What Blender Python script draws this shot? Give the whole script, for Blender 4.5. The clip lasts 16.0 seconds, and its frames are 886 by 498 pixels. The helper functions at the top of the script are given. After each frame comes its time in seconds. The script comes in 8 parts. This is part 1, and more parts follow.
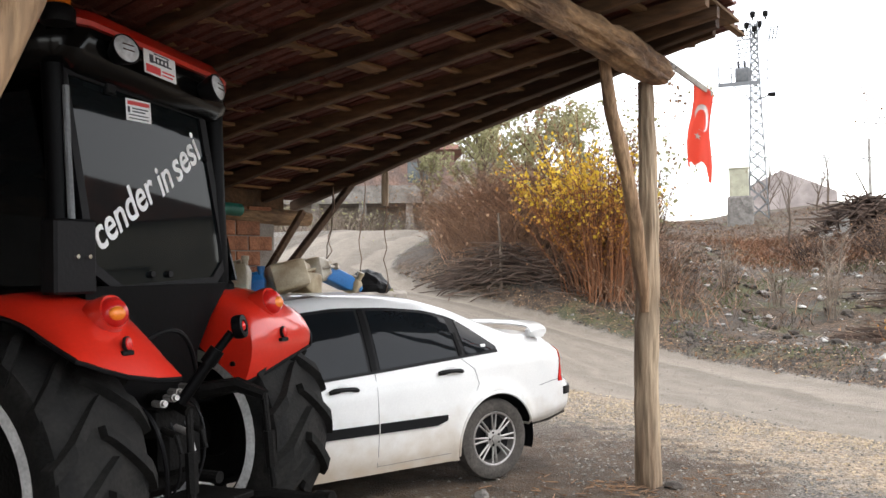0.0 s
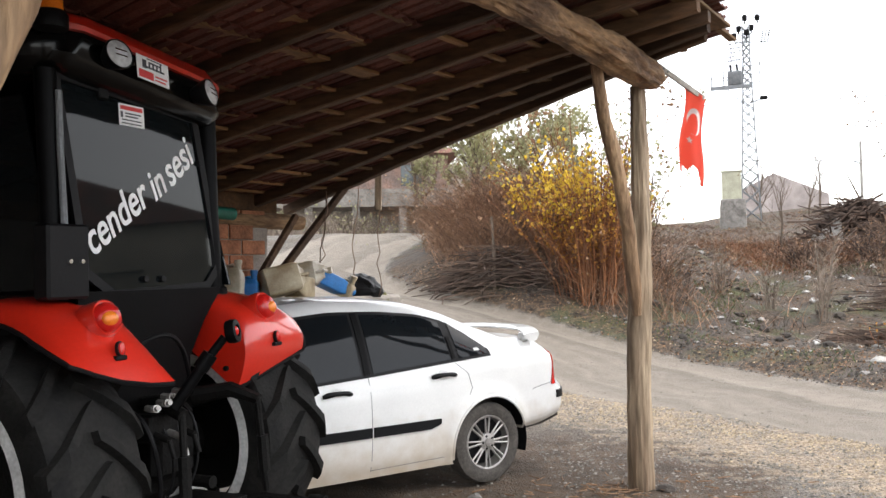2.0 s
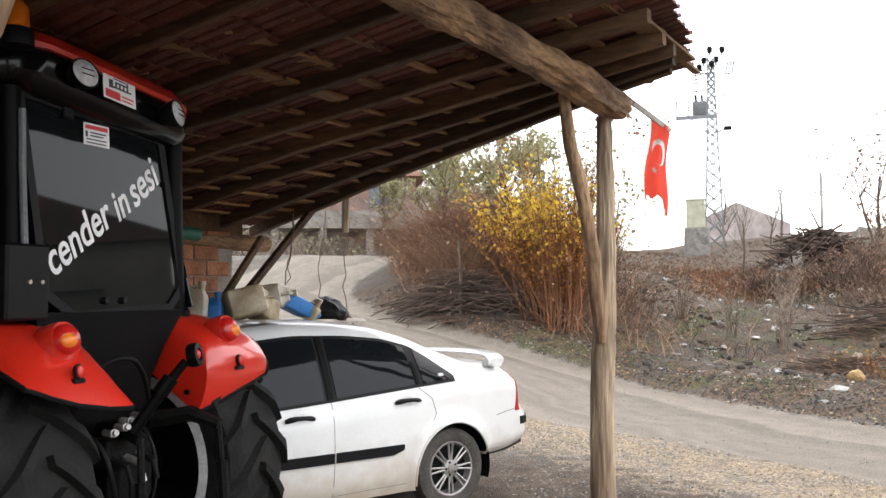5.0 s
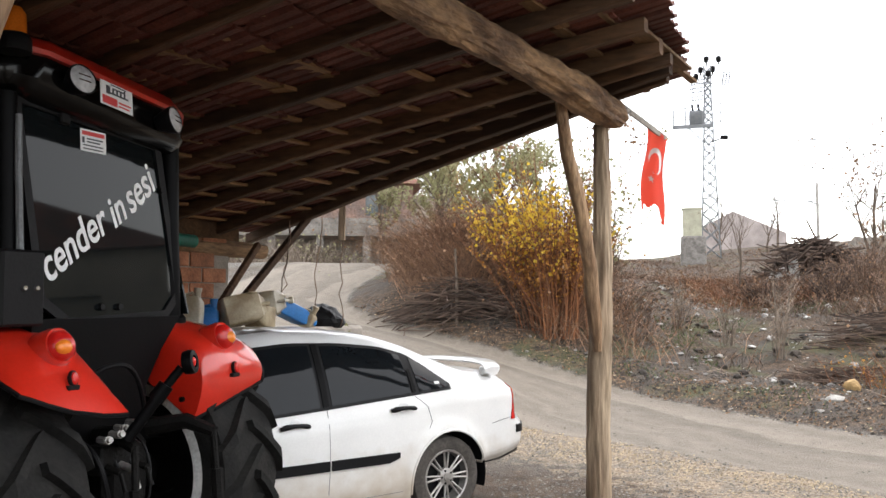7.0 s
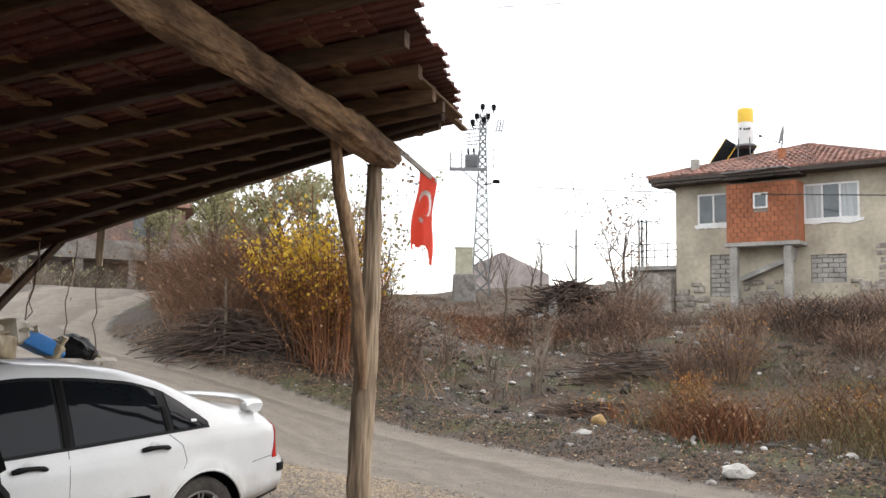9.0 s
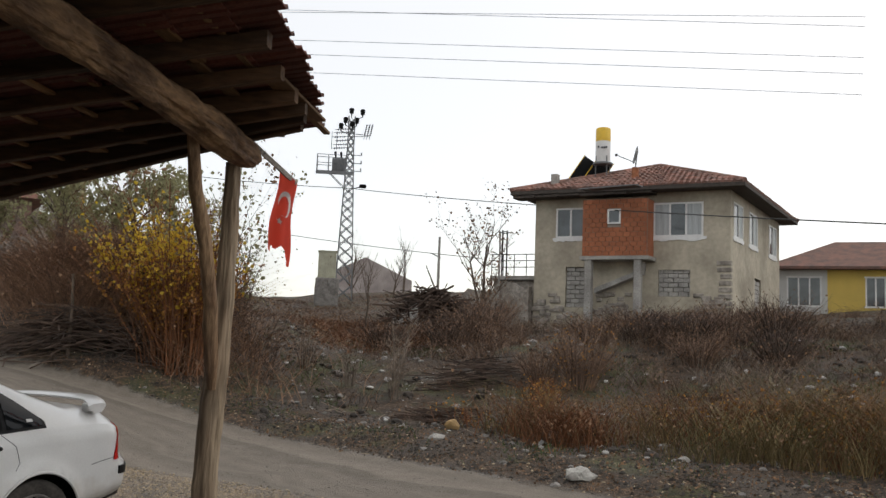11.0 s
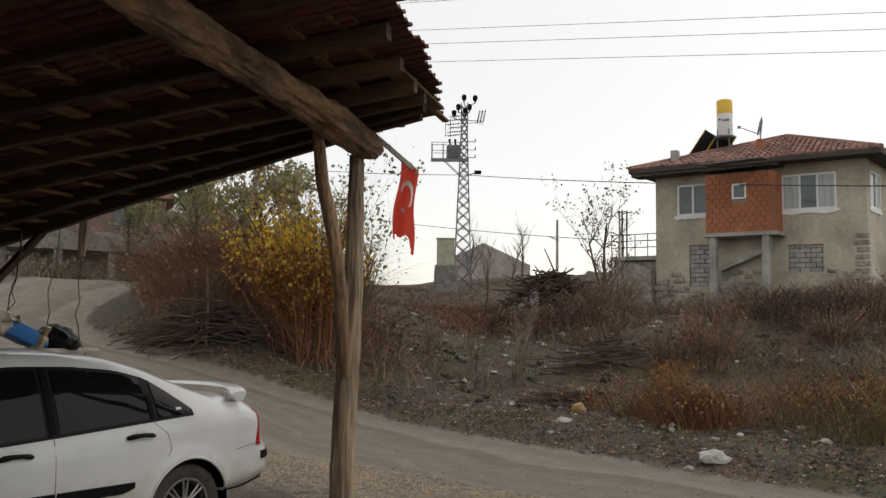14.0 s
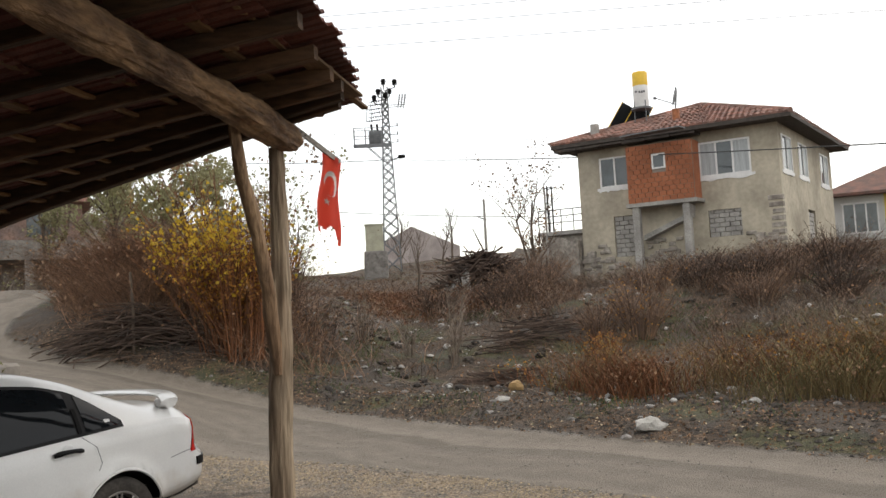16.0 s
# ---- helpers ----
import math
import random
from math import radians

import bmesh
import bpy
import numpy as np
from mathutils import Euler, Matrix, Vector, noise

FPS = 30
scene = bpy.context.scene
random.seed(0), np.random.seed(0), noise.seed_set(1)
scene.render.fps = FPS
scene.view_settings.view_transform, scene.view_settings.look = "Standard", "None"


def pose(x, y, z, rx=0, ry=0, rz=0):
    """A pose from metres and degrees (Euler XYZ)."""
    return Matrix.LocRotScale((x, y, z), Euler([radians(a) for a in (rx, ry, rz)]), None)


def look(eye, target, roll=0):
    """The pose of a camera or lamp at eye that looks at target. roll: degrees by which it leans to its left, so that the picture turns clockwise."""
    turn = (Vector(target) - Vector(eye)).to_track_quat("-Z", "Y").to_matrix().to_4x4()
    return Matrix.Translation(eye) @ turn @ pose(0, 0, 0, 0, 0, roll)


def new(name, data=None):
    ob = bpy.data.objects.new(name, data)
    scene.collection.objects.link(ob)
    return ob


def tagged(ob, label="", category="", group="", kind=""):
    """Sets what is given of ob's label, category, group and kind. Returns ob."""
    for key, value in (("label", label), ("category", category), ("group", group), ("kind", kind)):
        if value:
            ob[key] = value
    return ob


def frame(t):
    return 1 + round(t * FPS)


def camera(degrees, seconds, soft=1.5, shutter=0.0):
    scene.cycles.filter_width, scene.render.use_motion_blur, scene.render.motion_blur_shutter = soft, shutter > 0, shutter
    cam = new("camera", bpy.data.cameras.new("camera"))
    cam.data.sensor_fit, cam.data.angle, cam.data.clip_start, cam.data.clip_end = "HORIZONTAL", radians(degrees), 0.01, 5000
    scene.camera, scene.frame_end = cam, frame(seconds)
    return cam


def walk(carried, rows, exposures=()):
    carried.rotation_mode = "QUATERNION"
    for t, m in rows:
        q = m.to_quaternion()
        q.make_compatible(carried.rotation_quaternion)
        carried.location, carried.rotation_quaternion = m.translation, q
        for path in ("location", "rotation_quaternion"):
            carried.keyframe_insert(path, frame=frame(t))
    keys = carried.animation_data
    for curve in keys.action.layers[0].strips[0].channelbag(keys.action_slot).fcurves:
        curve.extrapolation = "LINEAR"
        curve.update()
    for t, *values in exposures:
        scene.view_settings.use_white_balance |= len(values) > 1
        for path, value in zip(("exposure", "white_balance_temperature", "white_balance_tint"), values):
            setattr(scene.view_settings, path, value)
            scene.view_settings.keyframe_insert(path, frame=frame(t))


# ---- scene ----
cam = camera(53.8, 16.0)
PATH = [
    (0, (-0.057, -0.029, 1.593), (-0.036, 1.97, 1.641), -1.2),
    (0.5, (-0.054, -0.032, 1.593), (-0.025, 1.967, 1.638), -1.2),
    (1, (-0.055, -0.037, 1.595), (-0.022, 1.962, 1.645), -1.2),
    (1.5, (-0.055, -0.041, 1.595), (-0.02, 1.958, 1.647), -1.2),
    (2, (-0.054, -0.041, 1.598), (-0.018, 1.957, 1.653), -1.3),
    (2.5, (-0.054, -0.043, 1.597), (-0.007, 1.955, 1.667), -1.2),
    (3, (-0.048, -0.044, 1.606), (0.025, 1.953, 1.691), -0.6),
    (3.5, (-0.044, -0.046, 1.601), (0.045, 1.95, 1.695), -0.8),
    (4, (-0.047, -0.049, 1.606), (0.057, 1.946, 1.704), -0.8),
    (6.5, (-0.05, -0.044, 1.616), (0.063, 1.949, 1.736), -0.2),
    (7, (-0.049, -0.044, 1.614), (0.071, 1.949, 1.738), -0.2),
    (7.5, (-0.047, -0.04, 1.619), (0.086, 1.952, 1.747), 0.0),
    (8, (-0.037, -0.039, 1.63), (0.167, 1.945, 1.769), 0.1),
    (8.5, (-0.011, -0.052, 1.64), (0.406, 1.897, 1.806), -0.2),
    (9, (0.01, -0.047, 1.646), (0.624, 1.845, 1.847), 1.1),
    (9.5, (0.021, -0.081, 1.654), (0.754, 1.765, 1.888), 1.3),
    (9.7, (0.034, -0.067, 1.664), (0.799, 1.764, 1.909), 1.8),
    (11.8, (0.022, -0.184, 1.617), (0.947, 1.577, 1.824), 1.8),
    (12, (0.011, -0.157, 1.637), (0.895, 1.621, 1.876), 1.5),
    (12.5, (0.007, -0.086, 1.639), (0.734, 1.762, 1.88), 0.5),
    (13, (0.007, -0.098, 1.647), (0.714, 1.755, 1.908), -0.3),
    (13.5, (-0.012, -0.135, 1.639), (0.667, 1.728, 1.898), 0.5),
    (14, (-0.018, -0.134, 1.628), (0.637, 1.747, 1.809), 0.9),
    (14.5, (-0.01, -0.08, 1.622), (0.628, 1.816, 1.649), 0.2),
    (15, (0.001, -0.025, 1.629), (0.656, 1.865, 1.635), -0.6),
    (15.5, (0.009, -0.048, 1.641), (0.737, 1.814, 1.704), -1.8),
    (16, (0.014, -0.074, 1.659), (0.82, 1.751, 1.8), -3.1),
]
walk(cam, [(t, look(eye, target, roll)) for t, eye, target, roll in PATH],
     exposures=[(0, 1.34, 6420, 10), (4, 1.34, 6420, 10), (7.5, 1.2, 6480, 10), (8.5, 0.93, 6500, 10), (9.7, 0.53, 6500, 10), (11.8, -0.56, 6680, 8.5),
                (13.5, -0.55, 6750, 8.5), (14.5, -0.08, 6880, 9), (15, 0.10, 6880, 9), (16, 0.18, 6760, 9)])
# ---- body ----
# ---------- world and light: a misty overcast day ----------
world = bpy.data.worlds.new("overcast")
scene.world = world
world.use_nodes = True
wn = world.node_tree.nodes
wl = world.node_tree.links
wn.clear()
sky = wn.new("ShaderNodeTexSky")
sky.sky_type, sky.sun_disc = "NISHITA", False
sky.sun_elevation, sky.sun_rotation = radians(38), radians(65)
sky.air_density, sky.dust_density = 1.0, 1.0
bg_sky = wn.new("ShaderNodeBackground")
bg_sky.inputs[1].default_value = 0.05
wl.new(sky.outputs[0], bg_sky.inputs[0])
bg_cloud = wn.new("ShaderNodeBackground")
bg_cloud.inputs[0].default_value = (0.992, 0.972, 0.950, 1)
bg_cloud.inputs[1].default_value = 1.0
add_bg = wn.new("ShaderNodeAddShader")
wout = wn.new("ShaderNodeOutputWorld")
wl.new(bg_sky.outputs[0], add_bg.inputs[0])
wl.new(bg_cloud.outputs[0], add_bg.inputs[1])
wl.new(add_bg.outputs[0], wout.inputs[0])
sun = new("sun", bpy.data.lights.new("sun", "SUN"))
sun.data.energy, sun.data.angle, sun.data.color = 0.7, radians(25), (1.0, 0.96, 0.9)
sun.matrix_world = look((0, 0, 30), (-14, 13, 6))


# ---------- materials ----------
def mat(name, col, rough=0.8, metal=0.0, var=0.25, scale=6.0, bump=0.2, fine=60.0, col2=None, spec=0.5,
        stretch=(1, 1, 1), coat=0.0, rand=0.0, dirt=None, coords="Object", turn=0.0):
    m = bpy.data.materials.new(name)
    m.use_nodes = True
    n, l = m.node_tree.nodes, m.node_tree.links
    b = n["Principled BSDF"]
    b.inputs["Roughness"].default_value = rough
    b.inputs["Metallic"].default_value = metal
    b.inputs["Specular IOR Level"].default_value = spec
    b.inputs["Coat Weight"].default_value = coat
    b.inputs["Coat Roughness"].default_value = 0.05
    tc = n.new("ShaderNodeTexCoord")
    mp = n.new("ShaderNodeMapping")
    mp.vector_type = "TEXTURE"
    mp.inputs["Rotation"].default_value = (0, 0, turn)
    mp.inputs["Scale"].default_value = tuple(1 / k for k in stretch)
    l.new(tc.outputs[coords], mp.inputs[0])
    n1 = n.new("ShaderNodeTexNoise")
    n1.inputs["Scale"].default_value, n1.inputs["Detail"].default_value = scale, 5
    n2 = n.new("ShaderNodeTexNoise")
    n2.inputs["Scale"].default_value, n2.inputs["Detail"].default_value = fine, 4
    l.new(mp.outputs[0], n1.inputs[0])
    l.new(mp.outputs[0], n2.inputs[0])
    ramp = n.new("ShaderNodeValToRGB")
    c2 = col2 or tuple(c * (1 - var) for c in col)
    ramp.color_ramp.elements[0].color, ramp.color_ramp.elements[0].position = (*c2, 1), 0.35
    ramp.color_ramp.elements[1].color, ramp.color_ramp.elements[1].position = (*col, 1), 0.65
    l.new(n1.outputs[0], ramp.inputs[0])
    mix = n.new("ShaderNodeMix")
    mix.data_type, mix.blend_type = "RGBA", "MULTIPLY"
    mix.inputs[0].default_value = min(1.0, var * 1.5)
    r2 = n.new("ShaderNodeValToRGB")
    r2.color_ramp.elements[0].color, r2.color_ramp.elements[0].position = (0.45, 0.45, 0.45, 1), 0.3
    r2.color_ramp.elements[1].color, r2.color_ramp.elements[1].position = (1.15, 1.15, 1.15, 1), 0.7
    l.new(n2.outputs[0], r2.inputs[0])
    l.new(ramp.outputs[0], mix.inputs[6])
    l.new(r2.outputs[0], mix.inputs[7])
    out = mix.outputs[2]
    if rand:
        oi = n.new("ShaderNodeObjectInfo")
        ge = n.new("ShaderNodeNewGeometry")
        ad = n.new("ShaderNodeMath")
        ad.operation = "ADD"
        l.new(oi.outputs["Random"], ad.inputs[0])
        l.new(ge.outputs["Random Per Island"], ad.inputs[1])
        fr = n.new("ShaderNodeMath")
        fr.operation = "FRACT"
        l.new(ad.outputs[0], fr.inputs[0])
        mr = n.new("ShaderNodeMapRange")
        mr.inputs["To Min"].default_value, mr.inputs["To Max"].default_value = 1 - rand, 1 + rand
        l.new(fr.outputs[0], mr.inputs[0])
        hv = n.new("ShaderNodeHueSaturation")
        l.new(mr.outputs[0], hv.inputs["Value"])
        l.new(out, hv.inputs["Color"])
        out = hv.outputs[0]
    if dirt:
        # mud thrown up from below, ragged at its upper limit
        dcol, dz0, dz1 = dirt
        sx = n.new("ShaderNodeSeparateXYZ")
        l.new(tc.outputs["Object"], sx.inputs[0])
        nd = n.new("ShaderNodeTexNoise")
        nd.inputs["Scale"].default_value, nd.inputs["Detail"].default_value = 9, 6
        l.new(tc.outputs["Object"], nd.inputs[0])
        m1 = n.new("ShaderNodeMath")
        m1.operation, m1.inputs[1].default_value = "MULTIPLY_ADD", 0.35
        l.new(nd.outputs[0], m1.inputs[0])
        l.new(sx.outputs[2], m1.inputs[2])
        mr = n.new("ShaderNodeMapRange")
        mr.inputs[1].default_value, mr.inputs[2].default_value = dz0 + 0.17, dz1 + 0.17
        mr.inputs[3].default_value, mr.inputs[4].default_value = 0.75, 0.0
        l.new(m1.outputs[0], mr.inputs[0])
        md = n.new("ShaderNodeMix")
        md.data_type = "RGBA"
        l.new(mr.outputs[0], md.inputs[0])
        l.new(out, md.inputs[6])
        md.inputs[7].default_value = (*dcol, 1)
        out = md.outputs[2]
    l.new(out, b.inputs["Base Color"])
    if bump:
        bp = n.new("ShaderNodeBump")
        bp.inputs["Strength"].default_value, bp.inputs["Distance"].default_value = bump, 0.02
        l.new(n2.outputs[0], bp.inputs["Height"])
        l.new(bp.outputs[0], b.inputs["Normal"])
    return m


WOOD_LOG = mat("weathered_log", (0.32, 0.19, 0.095), 0.85, var=0.55, scale=9, fine=38, bump=1.0, stretch=(1, 0.28, 1), col2=(0.10, 0.052, 0.026), turn=radians(-34.1))
WOOD_POST = mat("grey_weathered_post", (0.43, 0.33, 0.225), 0.85, var=0.6, scale=7, fine=30, bump=1.0, stretch=(1, 1, 0.12), col2=(0.18, 0.12, 0.075))
WOOD_PEELED = mat("peeled_pole", (0.42, 0.27, 0.15), 0.75, var=0.5, scale=6, fine=40, bump=0.9, stretch=(1, 1, 0.12), col2=(0.20, 0.115, 0.062))
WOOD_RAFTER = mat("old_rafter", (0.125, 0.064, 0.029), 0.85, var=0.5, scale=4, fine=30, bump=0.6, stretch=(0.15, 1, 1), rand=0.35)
WOOD_SLAT = mat("rough_slat", (0.25, 0.135, 0.055), 0.85, var=0.4, scale=5, fine=40, bump=0.4, stretch=(1, 0.2, 1), rand=0.5)
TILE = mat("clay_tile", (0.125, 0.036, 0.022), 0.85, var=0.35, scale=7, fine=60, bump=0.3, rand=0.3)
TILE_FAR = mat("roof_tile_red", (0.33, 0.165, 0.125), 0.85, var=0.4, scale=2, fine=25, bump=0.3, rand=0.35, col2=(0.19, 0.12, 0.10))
WHITE_PAINT = mat("white_car_paint", (0.78, 0.78, 0.77), 0.28, var=0.06, scale=3, fine=90, bump=0.0, coat=0.6, dirt=((0.40, 0.29, 0.165), 0.17, 0.60))
WHITE_CLEAN = mat("white_paint", (0.78, 0.78, 0.77), 0.28, var=0.05, scale=3, bump=0.0, coat=0.6)
GREY_ROOF = mat("dark_grey_roof", (0.10, 0.10, 0.105), 0.3, var=0.1, bump=0.0, coat=0.5)
SEAM = mat("grey_seam", (0.20, 0.20, 0.20), 0.6, var=0.1, bump=0.0)
BRICK_DULL = mat("dull_weathered_brick", (0.30, 0.19, 0.15), 0.95, var=0.5, scale=1.2, fine=9, bump=0.3, col2=(0.18, 0.14, 0.125))
DARK_GLASS = mat("tinted_glass", (0.008, 0.010, 0.012), 0.04, var=0.1, bump=0.0, spec=0.25)
BLACK_PLASTIC = mat("black_plastic", (0.007, 0.007, 0.008), 0.5, var=0.2, bump=0.1, spec=0.18)
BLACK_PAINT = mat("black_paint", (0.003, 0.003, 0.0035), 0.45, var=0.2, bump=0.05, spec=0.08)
GLOSS_BLACK = mat("gloss_black_plastic", (0.004, 0.004, 0.004), 0.14, var=0.1, bump=0.0, spec=0.25)
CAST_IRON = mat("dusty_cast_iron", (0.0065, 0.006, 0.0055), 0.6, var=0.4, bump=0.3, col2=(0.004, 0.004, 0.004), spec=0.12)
RUBBER = mat("dusty_rubber", (0.021, 0.020, 0.0185), 0.85, var=0.5, scale=6, fine=50, bump=0.25, col2=(0.008, 0.008, 0.008), spec=0.25)
CAR_RUBBER = mat("muddy_tyre", (0.085, 0.075, 0.066), 0.9, var=0.4, scale=9, fine=50, bump=0.25)
RED_PAINT = mat("red_tractor_paint", (0.62, 0.022, 0.009), 0.35, var=0.08, scale=3, bump=0.0, coat=1.0)
ALLOY = mat("dusty_alloy", (0.45, 0.43, 0.41), 0.42, metal=0.7, var=0.25, bump=0.1)
RIM_SILVER = mat("silver_rim_paint", (0.74, 0.74, 0.73), 0.4, var=0.3, scale=9, bump=0.05)
CHROME = mat("bright_steel", (0.75, 0.75, 0.76), 0.2, metal=1.0, var=0.1, bump=0.0)
STEEL = mat("galvanised_steel", (0.20, 0.21, 0.22), 0.6, metal=0.0, var=0.3, bump=0.1)
LAMP_RED = mat("red_lens", (0.55, 0.015, 0.012), 0.15, var=0.15, fine=120, bump=0.1)
LAMP_ORANGE = mat("orange_lens", (0.85, 0.22, 0.02), 0.15, var=0.15, fine=120, bump=0.1)
LAMP_CLEAR = mat("clear_lens", (0.72, 0.73, 0.75), 0.10, metal=0.0, var=0.35, fine=38, bump=0.3)
STICKER_WHITE = mat("white_vinyl", (0.82, 0.82, 0.82), 0.5, var=0.05, bump=0.0)
STICKER_RED = mat("red_vinyl", (0.65, 0.05, 0.05), 0.5, var=0.05, bump=0.0)
STICKER_DARK = mat("dark_print", (0.05, 0.05, 0.06), 0.5, var=0.05, bump=0.0)
FLAG_RED = mat("red_flag_cloth", (0.74, 0.12, 0.09), 0.8, var=0.15, scale=9, fine=200, bump=0.1)
fn, fl_ = FLAG_RED.node_tree.nodes, FLAG_RED.node_tree.links
tr_ = fn.new("ShaderNodeBsdfTranslucent")
tr_.inputs[0].default_value = (0.95, 0.33, 0.25, 1)
mx_ = fn.new("ShaderNodeMixShader")
mx_.inputs[0].default_value = 0.75
fl_.new(fn["Principled BSDF"].outputs[0], mx_.inputs[1])
fl_.new(tr_.outputs[0], mx_.inputs[2])
fl_.new(mx_.outputs[0], fn["Material Output"].inputs[0])
FLAG_WHITE = mat("white_flag_cloth", (0.80, 0.76, 0.74), 0.8, var=0.1, bump=0.0)
BRICK = mat("hollow_brick", (0.42, 0.17, 0.085), 0.9, var=0.4, scale=7, fine=40, bump=0.5, rand=0.25)
BRICK_FAR = mat("orange_hollow_brick", (0.43, 0.155, 0.075), 0.9, var=0.3, scale=1.3, fine=20, bump=0.3, rand=0.10)
MORTAR = mat("mortar", (0.34, 0.30, 0.26), 0.95, var=0.3, bump=0.4)
PLASTER = mat("grey_render", (0.56, 0.505, 0.40), 0.95, var=0.22, scale=0.55, fine=5, bump=0.25, col2=(0.34, 0.30, 0.235))
CONCRETE = mat("concrete", (0.46, 0.44, 0.41), 0.95, var=0.35, scale=1.5, fine=15, bump=0.3)
RUBBLE = mat("rubble_masonry", (0.44, 0.40, 0.35), 0.95, var=0.5, scale=2.2, fine=7, bump=0.8, col2=(0.26, 0.23, 0.20))
PVC = mat("white_window_frame", (0.80, 0.80, 0.79), 0.5, var=0.1, bump=0.0)
WINDOW_GLASS = mat("window_glass", (0.10, 0.12, 0.13), 0.06, var=0.4, scale=1.2, bump=0.0, spec=0.7)
CURTAIN = mat("net_curtain", (0.50, 0.53, 0.54), 0.5, var=0.3, scale=2, fine=20, bump=0.0, stretch=(6, 1, 0.3))
EAVE_DARK = mat("dark_eave_board", (0.09, 0.075, 0.065), 0.9, var=0.4, bump=0.3)
YELLOW_PAINT = mat("yellow_wall", (0.72, 0.52, 0.13), 0.85, var=0.15, scale=0.8, bump=0.1)
YELLOW_TANK = mat("yellow_tank_paint", (0.78, 0.50, 0.04), 0.5, var=0.1, bump=0.0)
WHITE_WALL = mat("white_wall", (0.62, 0.62, 0.60), 0.85, var=0.15, scale=0.8, bump=0.1)
PLASTIC_WHITE = mat("dirty_white_plastic", (0.62, 0.58, 0.49), 0.45, var=0.18, scale=5, bump=0.1, col2=(0.33, 0.27, 0.18))
PLASTIC_TAN = mat("dirty_translucent_plastic", (0.50, 0.42, 0.28), 0.45, var=0.18, scale=5, bump=0.1, col2=(0.24, 0.17, 0.09))
PLASTIC_BLUE = mat("blue_plastic", (0.025, 0.19, 0.52), 0.4, var=0.25, bump=0.05)
PLASTIC_GREEN = mat("green_plastic_pipe", (0.01, 0.16, 0.11), 0.45, var=0.3, bump=0.05)
BARK = mat("bark", (0.16, 0.12, 0.09), 0.95, var=0.4, scale=8, fine=60, bump=0.4, rand=0.25)
TWIG = mat("bramble_twigs", (0.235, 0.15, 0.10), 0.95, var=0.3, scale=0.6, fine=6, bump=0.0, rand=0.6, col2=(0.145, 0.095, 0.07))
TWIG_GREY = mat("grey_twigs", (0.27, 0.215, 0.17), 0.95, var=0.3, scale=0.6, fine=6, bump=0.0, rand=0.4)
TWIG_RUST = mat("rusty_stems", (0.21, 0.085, 0.035), 0.95, var=0.3, scale=0.8, fine=6, bump=0.0, rand=0.45)
DRY_GRASS = mat("dry_reed_grass", (0.24, 0.15, 0.07), 0.95, var=0.35, scale=0.5, fine=5, bump=0.0, rand=0.45, col2=(0.125, 0.115, 0.048))
GREEN_GRASS = mat("short_grass", (0.075, 0.11, 0.03), 0.95, var=0.3, scale=0.8, fine=6, bump=0.0, rand=0.4)
LEAF_YELLOW = mat("yellow_leaves", (0.60, 0.42, 0.05), 0.7, var=0.25, scale=3, fine=20, bump=0.0, rand=0.4, col2=(0.48, 0.29, 0.02))
LEAF_OLIVE = mat("olive_leaves", (0.30, 0.285, 0.16), 0.75, var=0.3, scale=3, fine=20, bump=0.0, rand=0.4)
LEAF_BROWN = mat("brown_dead_leaves", (0.25, 0.145, 0.08), 0.85, var=0.3, scale=3, fine=20, bump=0.0, rand=0.5)
TWIG_ROSE = mat("reddish_bramble_stems", (0.35, 0.21, 0.135), 0.95, var=0.3, scale=0.6, fine=6, bump=0.0, rand=0.6, col2=(0.21, 0.125, 0.08))
TWIG_DARK = mat("dark_twigs", (0.105, 0.07, 0.052), 0.95, var=0.35, scale=0.7, fine=6, bump=0.0, rand=0.55, col2=(0.06, 0.042, 0.034))
LEAF_RUSSET = mat("russet_leaves", (0.46, 0.24, 0.05), 0.75, var=0.3, scale=3, fine=20, bump=0.0, rand=0.5, col2=(0.26, 0.11, 0.03))
OLD_CONCRETE = mat("weathered_concrete", (0.27, 0.25, 0.225), 0.95, var=0.45, scale=1.2, fine=9, bump=0.3, col2=(0.15, 0.135, 0.12))
LITTER = mat("pale_litter", (0.50, 0.485, 0.46), 0.7, var=0.3, scale=4, bump=0.1, rand=0.4)
STONE = mat("grey_stone", (0.28, 0.26, 0.24), 0.9, var=0.4, scale=6, bump=0.5, rand=0.35)
STONE_PALE = mat("pale_rock", (0.52, 0.50, 0.46), 0.9, var=0.35, scale=6, bump=0.5)
STONE_YELLOW = mat("yellowish_block", (0.50, 0.33, 0.15), 0.9, var=0.35, scale=6, bump=0.5)
CABLE = mat("black_cable", (0.03, 0.03, 0.03), 0.6, var=0.1, bump=0.0)


